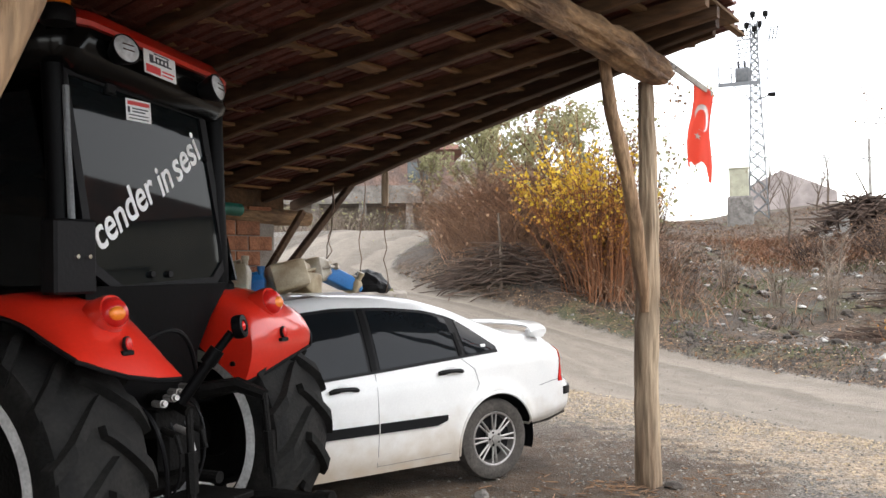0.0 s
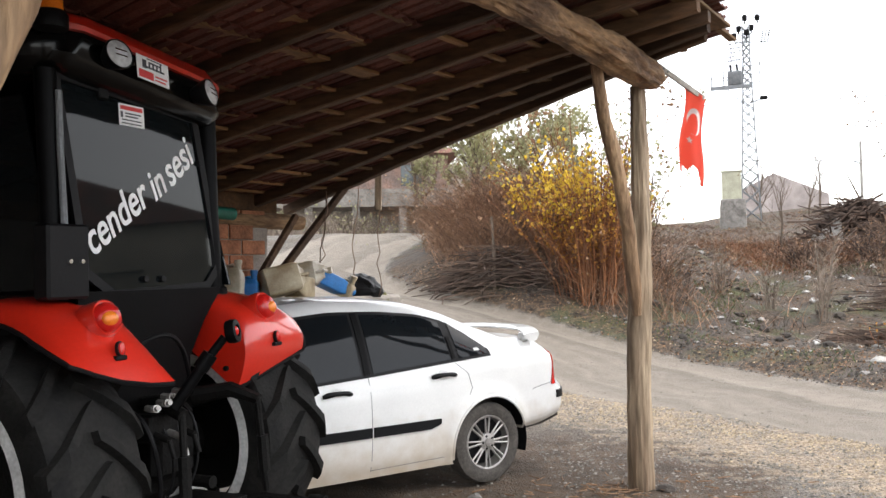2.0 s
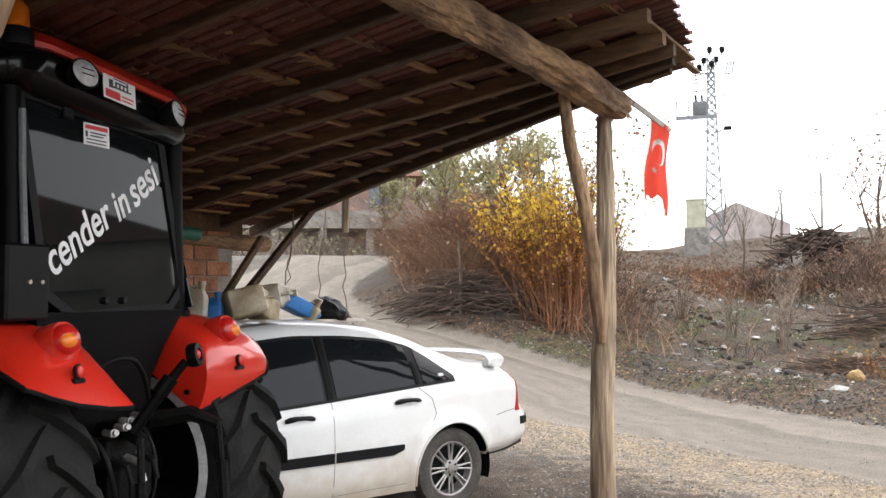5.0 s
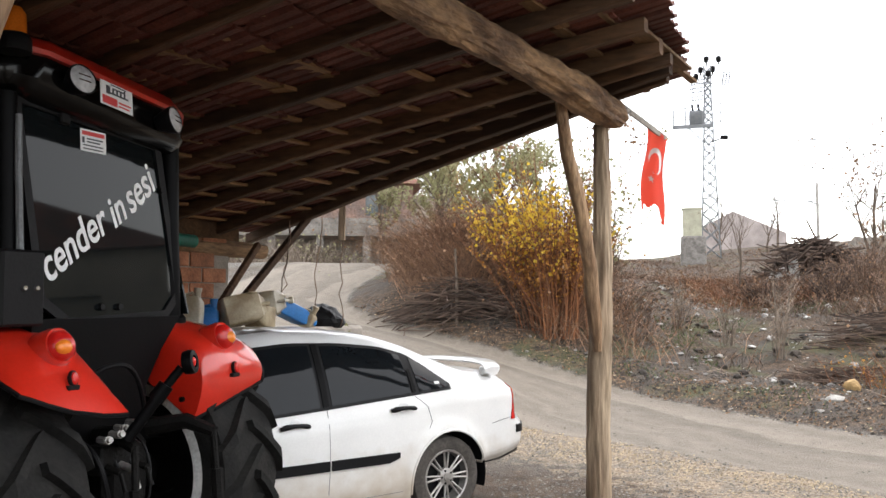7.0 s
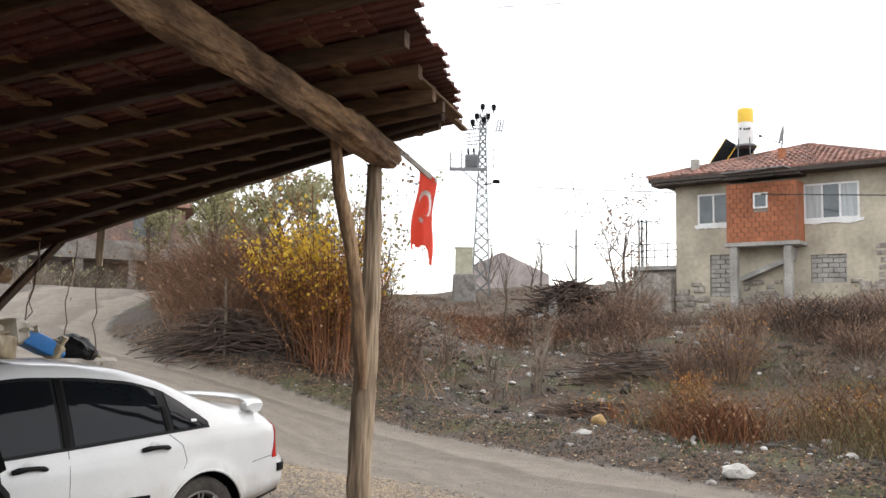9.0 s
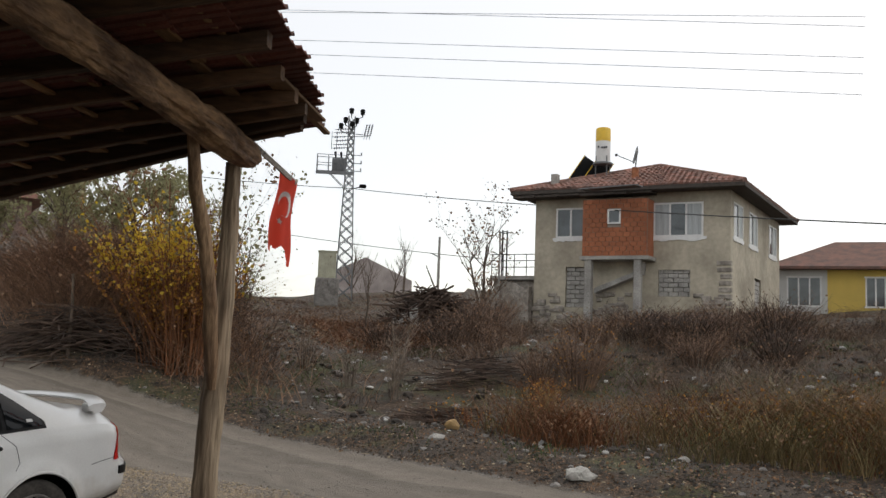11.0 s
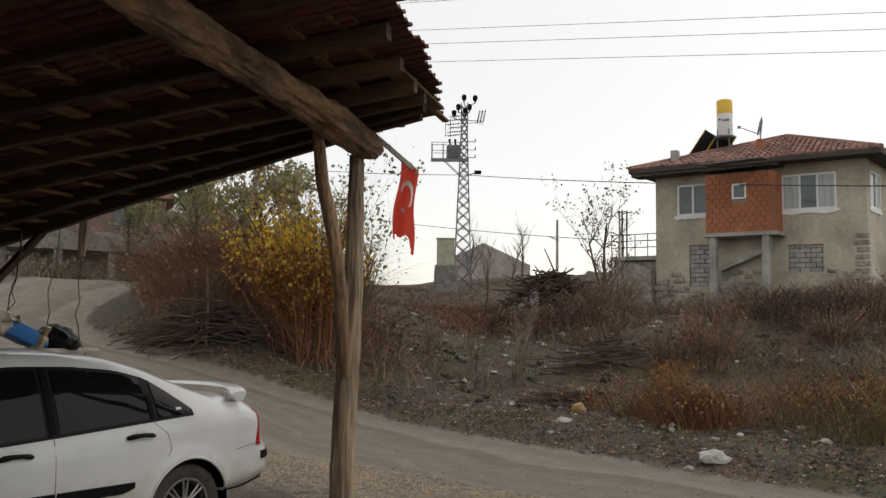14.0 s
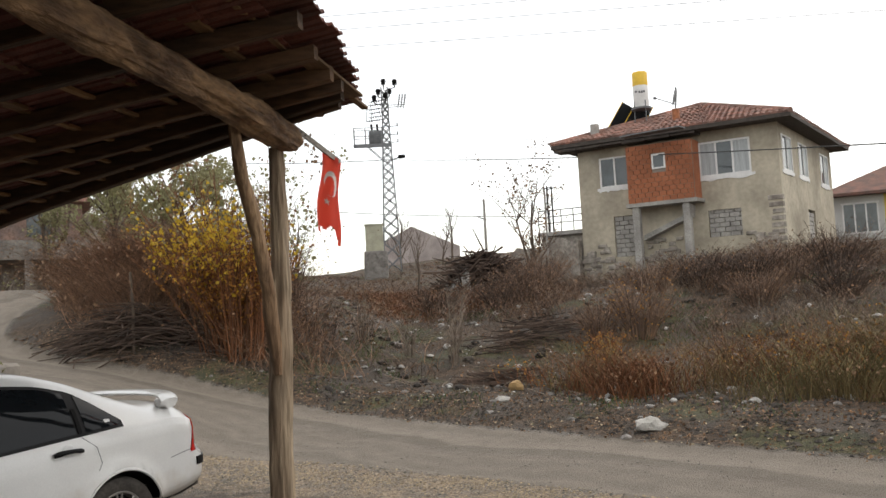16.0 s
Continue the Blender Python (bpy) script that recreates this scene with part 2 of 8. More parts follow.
for leaf_mat, lit in ((LEAF_YELLOW, (0.75, 0.55, 0.05, 1)), (LEAF_RUSSET, (0.50, 0.24, 0.05, 1)), (LEAF_OLIVE, (0.36, 0.35, 0.18, 1))):
    # thin leaves let some daylight through
    ln_, ll_ = leaf_mat.node_tree.nodes, leaf_mat.node_tree.links
    tb_ = ln_.new("ShaderNodeBsdfTranslucent")
    tb_.inputs[0].default_value = lit
    lm_ = ln_.new("ShaderNodeMixShader")
    lm_.inputs[0].default_value = 0.4
    ll_.new(ln_["Principled BSDF"].outputs[0], lm_.inputs[1])
    ll_.new(tb_.outputs[0], lm_.inputs[2])
    ll_.new(lm_.outputs[0], ln_["Material Output"].inputs[0])


# ---------- mesh helpers ----------
def thing(name, m, label, category, group=""):
    ob = new(name)
    ob.matrix_world = m
    ob.empty_display_size = 0.1
    return tagged(ob, label, category, group)


def to_mesh(name, bm, material, smooth=False):
    bmesh.ops.recalc_face_normals(bm, faces=bm.faces)
    me = bpy.data.meshes.new(name)
    bm.to_mesh(me)
    bm.free()
    if material:
        me.materials.append(material)
    if smooth:
        me.polygons.foreach_set("use_smooth", [True] * len(me.polygons))
        me.set_sharp_from_angle(angle=radians(40))
    return me


def part(name, bm, material, parent, label="", smooth=False):
    ob = new(name, to_mesh(name, bm, material, smooth))
    ob.parent = parent
    if label:
        ob["label"] = label
    return ob


def piece(name, me, parent, m):
    ob = new(name, me)
    ob.parent = parent
    ob.matrix_local = m
    return ob


def single(name, bm, material, label, category, group="", kind="", smooth=False, m=None):
    ob = new(name, to_mesh(name, bm, material, smooth))
    if m is not None:
        ob.matrix_world = m
    return tagged(ob, label, category, group, kind)


def box(bm, x0, x1, y0, y1, z0, z1, bevel=0.0, m=None, seg=1):
    r = bmesh.ops.create_cube(bm, size=1.0, matrix=Matrix.LocRotScale(((x0 + x1) / 2, (y0 + y1) / 2, (z0 + z1) / 2), None, (abs(x1 - x0), abs(y1 - y0), abs(z1 - z0))))
    vs = r["verts"]
    if bevel:
        es = {e for v in vs for e in v.link_edges}
        out = bmesh.ops.bevel(bm, geom=list(es), offset=bevel, segments=seg, affect="EDGES", profile=0.6)
        vs = list({v for f in out["faces"] for v in f.verts} | {v for v in vs if v.is_valid})
    if m is not None:
        bmesh.ops.transform(bm, matrix=m, verts=vs)
    return vs


def rod(bm, p, q, r0, r1=None, seg=8, caps=True):
    p, q = Vector(p), Vector(q)
    d = q - p
    turn = d.to_track_quat("Z", "Y").to_matrix().to_4x4()
    m = Matrix.Translation((p + q) / 2) @ turn
    return bmesh.ops.create_cone(bm, cap_ends=caps, segments=seg, radius1=r0, radius2=r0 if r1 is None else r1, depth=d.length, matrix=m)["verts"]


def tube(bm, pts, radii, seg=8, wobble=0.0, seed=0, caps=True, groove=0.0):
    """A bent tube through pts with a radius at each, its skin made uneven by wobble."""
    pts = [Vector(p) for p in pts]
    if not hasattr(radii, "__len__"):
        radii = [radii] * len(pts)
    rings = []
    ref = None
    for i, p in enumerate(pts):
        d = (pts[min(i + 1, len(pts) - 1)] - pts[max(i - 1, 0)]).normalized()
        if ref is None:
            ref = d.orthogonal().normalized()
        a = (ref - d * ref.dot(d)).normalized()
        ref = a
        b = d.cross(a)
        ring = []
        for k in range(seg):
            th = 2 * math.pi * k / seg
            r = radii[i]
            v = a * math.cos(th) + b * math.sin(th)
            if wobble:
                r *= 1 + wobble * noise.noise(p * 2.2 + v * 1.3 + Vector((seed, 0, 0))) + 0.5 * wobble * noise.noise(p * 7 + v * 2.5 + Vector((seed, 3, 0)))
            if groove:      # drying cracks and split grain along the length, and knots
                g = noise.noise(Vector((3.1 * math.cos(th) + seed, 3.1 * math.sin(th), 0.045 * i)))
                r *= 1 - groove * max(0.0, 1 - abs(g) * 5) + 0.5 * groove * noise.noise(p * 5 + v * 2)
            ring.append(bm.verts.new(p + v * r))
        rings.append(ring)
    for r0, r1 in zip(rings, rings[1:]):
        for k in range(seg):
            bm.faces.new((r0[k], r0[(k + 1) % seg], r1[(k + 1) % seg], r1[k]))
    if caps:
        bm.faces.new(rings[0][::-1])
        bm.faces.new(rings[-1])
    return rings


def lathe(bm, profile, seg=32, m=None, closed=False):
    """Turn (radius, height) pairs round z."""
    rings = []
    for r, z in profile:
        rings.append([bm.verts.new((r * math.cos(2 * math.pi * k / seg), r * math.sin(2 * math.pi * k / seg), z)) for k in range(seg)])
    pairs = list(zip(rings, rings[1:])) + ([(rings[-1], rings[0])] if closed else [])
    for a, b in pairs:
        for k in range(seg):
            bm.faces.new((a[k], a[(k + 1) % seg], b[(k + 1) % seg], b[k]))
    if not closed:
        for ring, (r, _) in ((rings[0], profile[0]), (rings[-1], profile[-1])):
            if r > 1e-4:
                bm.faces.new(ring)
    vs = [v for ring in rings for v in ring]
    if m is not None:
        bmesh.ops.transform(bm, matrix=m, verts=vs)
    return vs


def prism(bm, outline, depth, m=None):
    """A flat outline in x, z given thickness along y (0 to depth)."""
    a = [bm.verts.new((x, 0, z)) for x, z in outline]
    b = [bm.verts.new((x, depth, z)) for x, z in outline]
    bm.faces.new(a)
    bm.faces.new(b[::-1])
    n = len(a)
    for i in range(n):
        bm.faces.new((a[i], a[(i + 1) % n], b[(i + 1) % n], b[i]))
    if m is not None:
        bmesh.ops.transform(bm, matrix=m, verts=a + b)
    return a + b


def slab(bm, rings):
    """Join closed rings of points, each a list of 3D points, and cap the ends."""
    vs = [[bm.verts.new(p) for p in r] for r in rings]
    n = len(vs[0])
    for a, b in zip(vs, vs[1:]):
        for i in range(n):
            bm.faces.new((a[i], a[(i + 1) % n], b[(i + 1) % n], b[i]))
    bm.faces.new(vs[0][::-1])
    bm.faces.new(vs[-1])


def lerp(t, keys):
    """Piecewise straight function through (t, value) pairs."""
    if t <= keys[0][0]:
        return keys[0][1]
    for (a, u), (b, v) in zip(keys, keys[1:]):
        if t <= b:
            return u + (v - u) * (t - a) / (b - a)
    return keys[-1][1]


def smooth(t, keys):
    """The same, eased through the corners."""
    s = 0.0
    for k in range(-3, 4):
        s += lerp(t + k * 0.02, keys)
    return s / 7


def step(a, b, x):
    x = min(1.0, max(0.0, (x - a) / (b - a)))
    return x * x * (3 - 2 * x)


# ---------- ground ----------
EDGE = ((9.5, 0.0), (7.1, 6.9), (6.0, 9.7), (4.6, 13.8), (3.2, 16.0), (1.0, 17.2), (-0.6, 18.6), (-1.2, 21.5), (-0.9, 25.0), (0.0, 31.0), (3.0, 40.0))
NEAR = ((6.6, 0.0), (5.1, 5.3), (3.7, 8.3), (2.3, 10.6), (0.4, 12.3), (-2.0, 14.2), (-3.8, 17.5), (-4.6, 21.5), (-4.5, 25.5), (-3.5, 32.0), (0.0, 41.0))


def line_x(y, line):
    """x of a line of the plan at y, eased."""
    keys = [(b, a) for a, b in line]
    return sum(lerp(y + k * 0.35, keys) for k in range(-3, 4)) / 7


def beyond(x, y):
    """Metres past the road's far kerb line, negative on the near side."""
    return (x - line_x(y, EDGE)) * 0.93 + (0.0)


def before(x, y):
    return (line_x(y, NEAR) - x) * 0.93


def soft_ramp(q, w=1.5):
    return 0.5 * (q + math.sqrt(q * q + w * w))


def ground_z(x, y):
    rise = 0.125 * (soft_ramp(y - 9.5 - 1.3 * max(x, -3.0) * step(-8, 3, x)) - 0.0)
    rise = min(rise, 3.0 + 0.02 * rise) if rise < 40 else rise
    rise = 3.2 * (1 - math.exp(-rise / 3.2)) * 1.28 if rise > 0 else 0
    rise += 0.065 * soft_ramp(y - 21, 2.0) * step(46, 30, y)
    fade = 1 - step(4, 16, x - 0.05 * y)
    z = (rise - 0.05) * fade
    b = beyond(x, y)
    if b > 0:
        z += 0.22 * step(0.0, 1.1, b) - 0.16 * step(2.2, 3.6, b) * step(3, 8, x)
        z += 0.21 * soft_ramp(b - 4.5, 2.0) * (1 - 0.24 * step(11, 20, b) - 0.16 * step(20, 34, b)) * step(0, 5, b) * (0.55 + 0.45 * step(2, 14, x))
        z += 0.095 * soft_ramp(y - 36, 3.0) * step(2, 10, x) * step(120, 60, y)
        # the mound inside the bend
        z += 1.7 * math.exp(-((x - 3.2) / 2.6) ** 2 - ((y - 21.5) / 3.0) ** 2)
    else:
        z -= 0.05 * step(0.0, 0.25, -b) * step(0.0, 0.25, -before(x, y))
    # the wooded hill behind the far house
    z += 7.6 * math.exp(-((x - 1.8) / 7.5) ** 2 - ((y - 66.0) / 10.0) ** 2)
    z += 0.03 * noise.noise(Vector((x * 0.9, y * 0.9, 0))) * step(3, 8, abs(x) + abs(y - 5))
    if b > 0.2:
        z += step(0.2, 2, b) * (0.10 * noise.noise(Vector((x * 0.8, y * 0.8, 5))) + 0.05 * noise.noise(Vector((x * 2.3, y * 2.3, 9))))
    return z


def spaced(a, b, fine_a, fine_b, d0, growth):
    """Grid lines from a to b, d0 apart within the fine stretch and wider outside it."""
    xs = list(np.arange(fine_a, fine_b, d0))
    d, x = d0, fine_b
    while x < b:
        xs.append(x)
        d *= growth
        x += d
    xs.append(b)
    d, x = d0, fine_a
    while x > a:
        d *= growth
        x -= d
        xs.insert(0, max(x, a))
    return xs


def build_ground():
    xs = spaced(-900, 900, -6, 14, 0.2, 1.10)
    ys = spaced(-600, 1500, 1.5, 24, 0.2, 1.09)
    verts = [(x, y, ground_z(max(-60, min(90, x)), max(-30, min(120, y)))) for y in ys for x in xs]
    nx = len(xs)
    faces = [(j * nx + i, j * nx + i + 1, (j + 1) * nx + i + 1, (j + 1) * nx + i) for j in range(len(ys) - 1) for i in range(nx - 1)]
    me = bpy.data.meshes.new("ground")
    me.from_pydata(verts, [], faces)
    me.polygons.foreach_set("use_smooth", [True] * len(faces))
    for nm, kind in (("road", 0), ("tan", 1), ("bank", 2), ("across", 3), ("mud", 4)):
        at = me.attributes.new(nm, "FLOAT", "POINT")
        vals = []
        for x, y, z in verts:
            b, n = beyond(x, y), before(x, y)
            if kind == 0:
                vals.append(step(0.12, -0.12, b) * step(0.15, -0.15, n))
            elif kind == 1:
                vals.append(step(-0.1, 0.2, n) * step(3.0, 0.3, n) * step(14, 11, y))
            elif kind == 2:
                vals.append(step(-0.1, 0.3, b))
            elif kind == 3:
                vals.append(max(-8.0, min(8.0, b)))
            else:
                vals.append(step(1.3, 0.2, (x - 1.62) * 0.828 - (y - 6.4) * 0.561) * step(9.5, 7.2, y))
        at.data.foreach_set("value", vals)
    m = bpy.data.materials.new("earth_gravel_and_road")
    m.use_nodes = True
    n, l = m.node_tree.nodes, m.node_tree.links
    bsdf = n["Principled BSDF"]
    bsdf.inputs["Roughness"].default_value = 0.92
    geo = n.new("ShaderNodeNewGeometry")

    def tex(scale, detail=5, kind="ShaderNodeTexNoise"):
        t = n.new(kind)
        t.inputs["Scale"].default_value = scale
        if kind == "ShaderNodeTexNoise":
            t.inputs["Detail"].default_value = detail
        l.new(geo.outputs["Position"], t.inputs["Vector"])
        return t

    def ramp(src, c0, c1, p0=0.35, p1=0.65):
        r = n.new("ShaderNodeValToRGB")
        r.color_ramp.elements[0].color, r.color_ramp.elements[0].position = (*c0, 1), p0
        r.color_ramp.elements[1].color, r.color_ramp.elements[1].position = (*c1, 1), p1
        l.new(src, r.inputs[0])
        return r.outputs[0]

    def mixc(fac, a, b, mode="MIX"):
        x = n.new("ShaderNodeMix")
        x.data_type, x.blend_type = "RGBA", mode
        if isinstance(fac, float):
            x.inputs[0].default_value = fac
        else:
            l.new(fac, x.inputs[0])
        l.new(a, x.inputs[6])
        l.new(b, x.inputs[7])
        return x.outputs[2]

    def ragged(name, amount=0.7):
        a = n.new("ShaderNodeAttribute")
        a.attribute_name = name
        t = tex(5.5, 6)
        s = n.new("ShaderNodeMath")
        s.operation, s.inputs[1].default_value = "MULTIPLY_ADD", amount
        l.new(t.outputs[0], s.inputs[0])
        l.new(a.outputs["Fac"], s.inputs[2])
        r = n.new("ShaderNodeMapRange")
        r.inputs[1].default_value, r.inputs[2].default_value = 0.5 + amount * 0.5 - 0.15, 0.5 + amount * 0.5 + 0.15
        l.new(s.outputs[0], r.inputs[0])
        return r.outputs[0]

    big, mid, fine = tex(0.45, 4), tex(3.5, 5), tex(45, 3)
    pebble = tex(62, kind="ShaderNodeTexVoronoi")
    pebble2 = tex(44, kind="ShaderNodeTexVoronoi")
    earth = ramp(mid.outputs[0], (0.052, 0.038, 0.026), (0.115, 0.088, 0.064))
    stones = ramp(pebble.outputs["Color"], (0.055, 0.049, 0.042), (0.34, 0.31, 0.275), 0.25, 1.0)
    yard = mixc(ramp(big.outputs[0], (0.15,) * 3, (0.85,) * 3, 0.38, 0.6), earth, stones)
    tan = mixc(ramp(mid.outputs[0], (0.35,) * 3, (0.95,) * 3, 0.35, 0.6), stones, ramp(pebble2.outputs["Color"], (0.16, 0.115, 0.075), (0.42, 0.33, 0.235), 0.15, 0.85))
    roadc = mixc(0.55, ramp(mid.outputs[0], (0.150, 0.124, 0.098), (0.255, 0.218, 0.176)), ramp(fine.outputs[0], (0.12, 0.102, 0.085), (0.25, 0.22, 0.185)))
    # wheel tracks along the road
    ac = n.new("ShaderNodeAttribute")
    ac.attribute_name = "across"
    wob = n.new("ShaderNodeMath")
    wob.operation, wob.inputs[1].default_value = "MULTIPLY_ADD", 1.6
    l.new(big.outputs[0], wob.inputs[0])
    l.new(ac.outputs["Fac"], wob.inputs[2])
    band = n.new("ShaderNodeTexNoise")
    band.noise_dimensions = "1D"
    band.inputs["Scale"].default_value, band.inputs["Detail"].default_value = 1.5, 3
    l.new(wob.outputs[0], band.inputs["W"])
    roadc = mixc(0.35, roadc, ramp(band.outputs[0], (0.108, 0.086, 0.066), (0.315, 0.272, 0.22), 0.38, 0.62))
    leafy = tex(16, 4)
    bank = mixc(ramp(leafy.outputs[0], (0.0,) * 3, (1.0,) * 3, 0.5, 0.6), ramp(mid.outputs[0], (0.026, 0.017, 0.011), (0.085, 0.058, 0.038)), ramp(pebble2.outputs["Color"], (0.070, 0.042, 0.024), (0.20, 0.13, 0.078), 0.1, 0.9))
    bank = mixc(ramp(tex(0.9, 6).outputs[0], (0.0,) * 3, (0.7,) * 3, 0.48, 0.58), bank, ramp(fine.outputs[0], (0.038, 0.033, 0.029), (0.125, 0.108, 0.092)))
    moss = ramp(tex(0.75, 5).outputs[0], (0.0,) * 3, (0.5,) * 3, 0.55, 0.64)
    bank = mixc(moss, bank, ramp(mid.outputs[0], (0.040, 0.050, 0.015), (0.085, 0.105, 0.030)))
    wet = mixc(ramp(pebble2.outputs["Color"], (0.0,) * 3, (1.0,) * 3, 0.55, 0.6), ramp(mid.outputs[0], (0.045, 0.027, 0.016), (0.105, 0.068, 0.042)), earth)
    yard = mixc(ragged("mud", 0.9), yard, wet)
    col = mixc(ragged("tan", 1.3), yard, tan)
    col = mixc(ragged("road", 0.35), col, roadc)
    col = mixc(ragged("bank", 0.45), col, bank)
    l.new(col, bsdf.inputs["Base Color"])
    bp = n.new("ShaderNodeBump")
    bp.inputs["Strength"].default_value, bp.inputs["Distance"].default_value = 0.7, 0.03
    hh = n.new("ShaderNodeMath")
    hh.operation = "ADD"
    l.new(pebble.outputs["Distance"], hh.inputs[0])
    l.new(fine.outputs[0], hh.inputs[1])
    l.new(hh.outputs[0], bp.inputs["Height"])
    l.new(bp.outputs[0], bsdf.inputs["Normal"])
    me.materials.append(m)
    return tagged(new("ground", me), "grey gravel yard, dusty village road and earthy hillside", "ground", kind="structure")


build_ground()


def lettering(name, body, size, material, parent, m, shear=0.0, bold=0.0, squeeze=1.0):
    cu = bpy.data.curves.new(name, "FONT")
    cu.body, cu.size, cu.shear, cu.extrude, cu.offset = body, size, shear, 0.001, bold
    cu.align_x, cu.align_y = "CENTER", "CENTER"
    tmp = bpy.data.objects.new(name, cu)
    scene.collection.objects.link(tmp)
    me = bpy.data.meshes.new_from_object(tmp.evaluated_get(bpy.context.evaluated_depsgraph_get()))
    bpy.data.objects.remove(tmp)
    me.transform(Matrix.Diagonal((squeeze, 1, 1, 1)))
    me.materials.clear()
    me.materials.append(material)
    return piece(name, me, parent, m)


# ---------- the shed ----------
SHED = pose(1.62, 6.4, 0, 0, 0, -34.1)
SLOPE = 0.19


def roof_z(x):
    return 3.17 + SLOPE * x - 0.09 * step(-2.0, -4.0, x)


def eave_x(y):
    """The eave runs out of square: it juts farther the nearer it is to the shed's back."""
    return 0.57 - 0.17 * (y - 0.05)


def verge_y(x):
    return lerp(x, ((-4.2, 1.0), (-2.4, 0.66), (-1.1, 0.42), (-0.2, 0.50), (0.45, 0.70)))


def shed_point(x, y, z):
    return SHED @ Vector((x, y, z))


def log_thing(name, pts, radii, material, label, category, wob=0.16, seg=14, seed=1, extra=(), groove=0.0):
    bm = bmesh.new()
    fine, rr = [], []
    for i in range(len(pts) - 1):
        n = max(2, int((Vector(pts[i + 1]) - Vector(pts[i])).length / (0.05 if groove else 0.09)))
        for k in range(n + (i == len(pts) - 2)):
            f = k / n
            fine.append(Vector(pts[i]).lerp(Vector(pts[i + 1]), f))
            rr.append(radii[i] + (radii[i + 1] - radii[i]) * f)
    tube(bm, fine, rr, seg=seg, wobble=wob, seed=seed, groove=groove)
    for p, q, r0, r1 in extra:
        tube(bm, [p, (Vector(p) + Vector(q)) / 2, q], [r0, (r0 + r1) / 2, r1], seg=7, wobble=0.2, seed=seed)
    return single(name, bm, material, label, category, smooth=True)


def build_shed():
    # main log beam
    log_thing("roof_beam", [shed_point(0.0, 0.15, 3.035), shed_point(0.0, 0.0, 3.035), shed_point(0.01, -0.55, 3.055), shed_point(0, -1.4, 3.075), shed_point(0.02, -2.6, 3.07), shed_point(0.03, -4, 3.065), shed_point(0, -9, 3.06)],
              [0.085, 0.11, 0.122, 0.098, 0.105, 0.112, 0.11], WOOD_LOG, "thick gnarled log beam under the roof", "beam", wob=0.24, seg=36, seed=4, groove=0.13)
    # post, with its leaning brace
    log_thing("roof_post", [(1.49, 6.43, -0.1), (1.485, 6.43, 0.1), (1.482, 6.43, 0.63), (1.502, 6.43, 1.04), (1.522, 6.43, 1.46), (1.54, 6.43, 1.88), (1.55, 6.43, 2.5), (1.54, 6.43, 2.96)], [0.095, 0.088, 0.092, 0.09, 0.082, 0.073, 0.064, 0.057],
              WOOD_POST, "grey weathered split log post standing on the gravel", "post", wob=0.2, seed=9, seg=36, groove=0.11)
    log_thing("roof_brace", [(1.472, 6.34, 1.26), (1.452, 6.30, 1.46), (1.415, 6.26, 1.71), (1.40, 6.22, 1.87), (1.31, 6.10, 2.27), (1.25, 6.04, 2.47), (1.19, 5.98, 2.65), (1.125, 5.86, 3.0)], [0.034, 0.052, 0.055, 0.05, 0.05, 0.054, 0.049, 0.042],
              WOOD_PEELED, "peeled crooked pole bracing the beam against the post", "brace", wob=0.12, seed=12, seg=22, groove=0.1,
              extra=[((1.30, 6.12, 2.32), (1.335, 6.10, 2.40), 0.028, 0.012)])
    log_thing("roof_post", [shed_point(-0.05, -5.65, -0.1), shed_point(-0.05, -5.6, 1.5), shed_point(-0.02, -5.6, 2.95)], [0.10, 0.09, 0.08],
              WOOD_POST, "grey weathered log post at the tractor's side", "post", wob=0.14, seed=21)
    log_thing("roof_brace", [shed_point(-0.06, -5.45, 1.10), shed_point(-0.07, -5.05, 2.05), shed_point(-0.04, -4.91, 2.37), shed_point(-0.02, -4.72, 3.0)],
              [0.055, 0.058, 0.058, 0.055], WOOD_PEELED, "peeled pole bracing the beam beside the tractor", "brace", wob=0.1, seed=25)
    # low wall of hollow bricks and the log on it
    wall = tagged(new("wall_west"), "low wall of orange hollow bricks with thick mortar", "wall", kind="structure")
    wall.matrix_world = SHED
    bm = bmesh.new()
    box(bm, -4.12, -3.95, -9.2, 0.02, -0.1, 2.1)
    part("mortar", bm, MORTAR, wall)
    me = brick_mesh(0.19, 0.30, 0.135, BRICK)
    for row in range(15):
        for k in range(6):
            y = -0.17 - k * 0.32 - (0.16 if row % 2 else 0)
            piece("brick", me, wall, Matrix.Translation((-4.03 + random.uniform(-0.004, 0.004), y, 0.08 + row * 0.145)))
    log_thing("wall_plate", [shed_point(-4.0, -9.0, 2.17), shed_point(-4.0, -3, 2.18), shed_point(-3.98, 0.55, 2.15)], [0.09, 0.085, 0.075],
              WOOD_LOG, "round log laid on the brick wall", "beam", seed=31)
    bm = bmesh.new()
    tube(bm, [shed_point(-3.82, -1.6, 2.22), shed_point(-3.82, -0.9, 2.2), shed_point(-3.82, -0.55, 2.19)], 0.06, seg=14)
    single("plastic_pipe", bm, PLASTIC_GREEN, "short green plastic pipe laid on the wall", "pipe", smooth=True)
    # unseen added wall that closes the shed at the back and cuts its light
    bm = bmesh.new()
    box(bm, -4.1, 0.9, -9.35, -9.2, -0.1, 3.4, m=SHED)
    single("wall_south", bm, RUBBLE, "added unseen masonry wall closing the shed", "wall", kind="structure")
    # made-up dark board that blocks the sky between wall and roof
    bm = bmesh.new()
    box(bm, -4.16, -4.08, -9.0, 0.3, 2.10, 2.46, m=SHED)
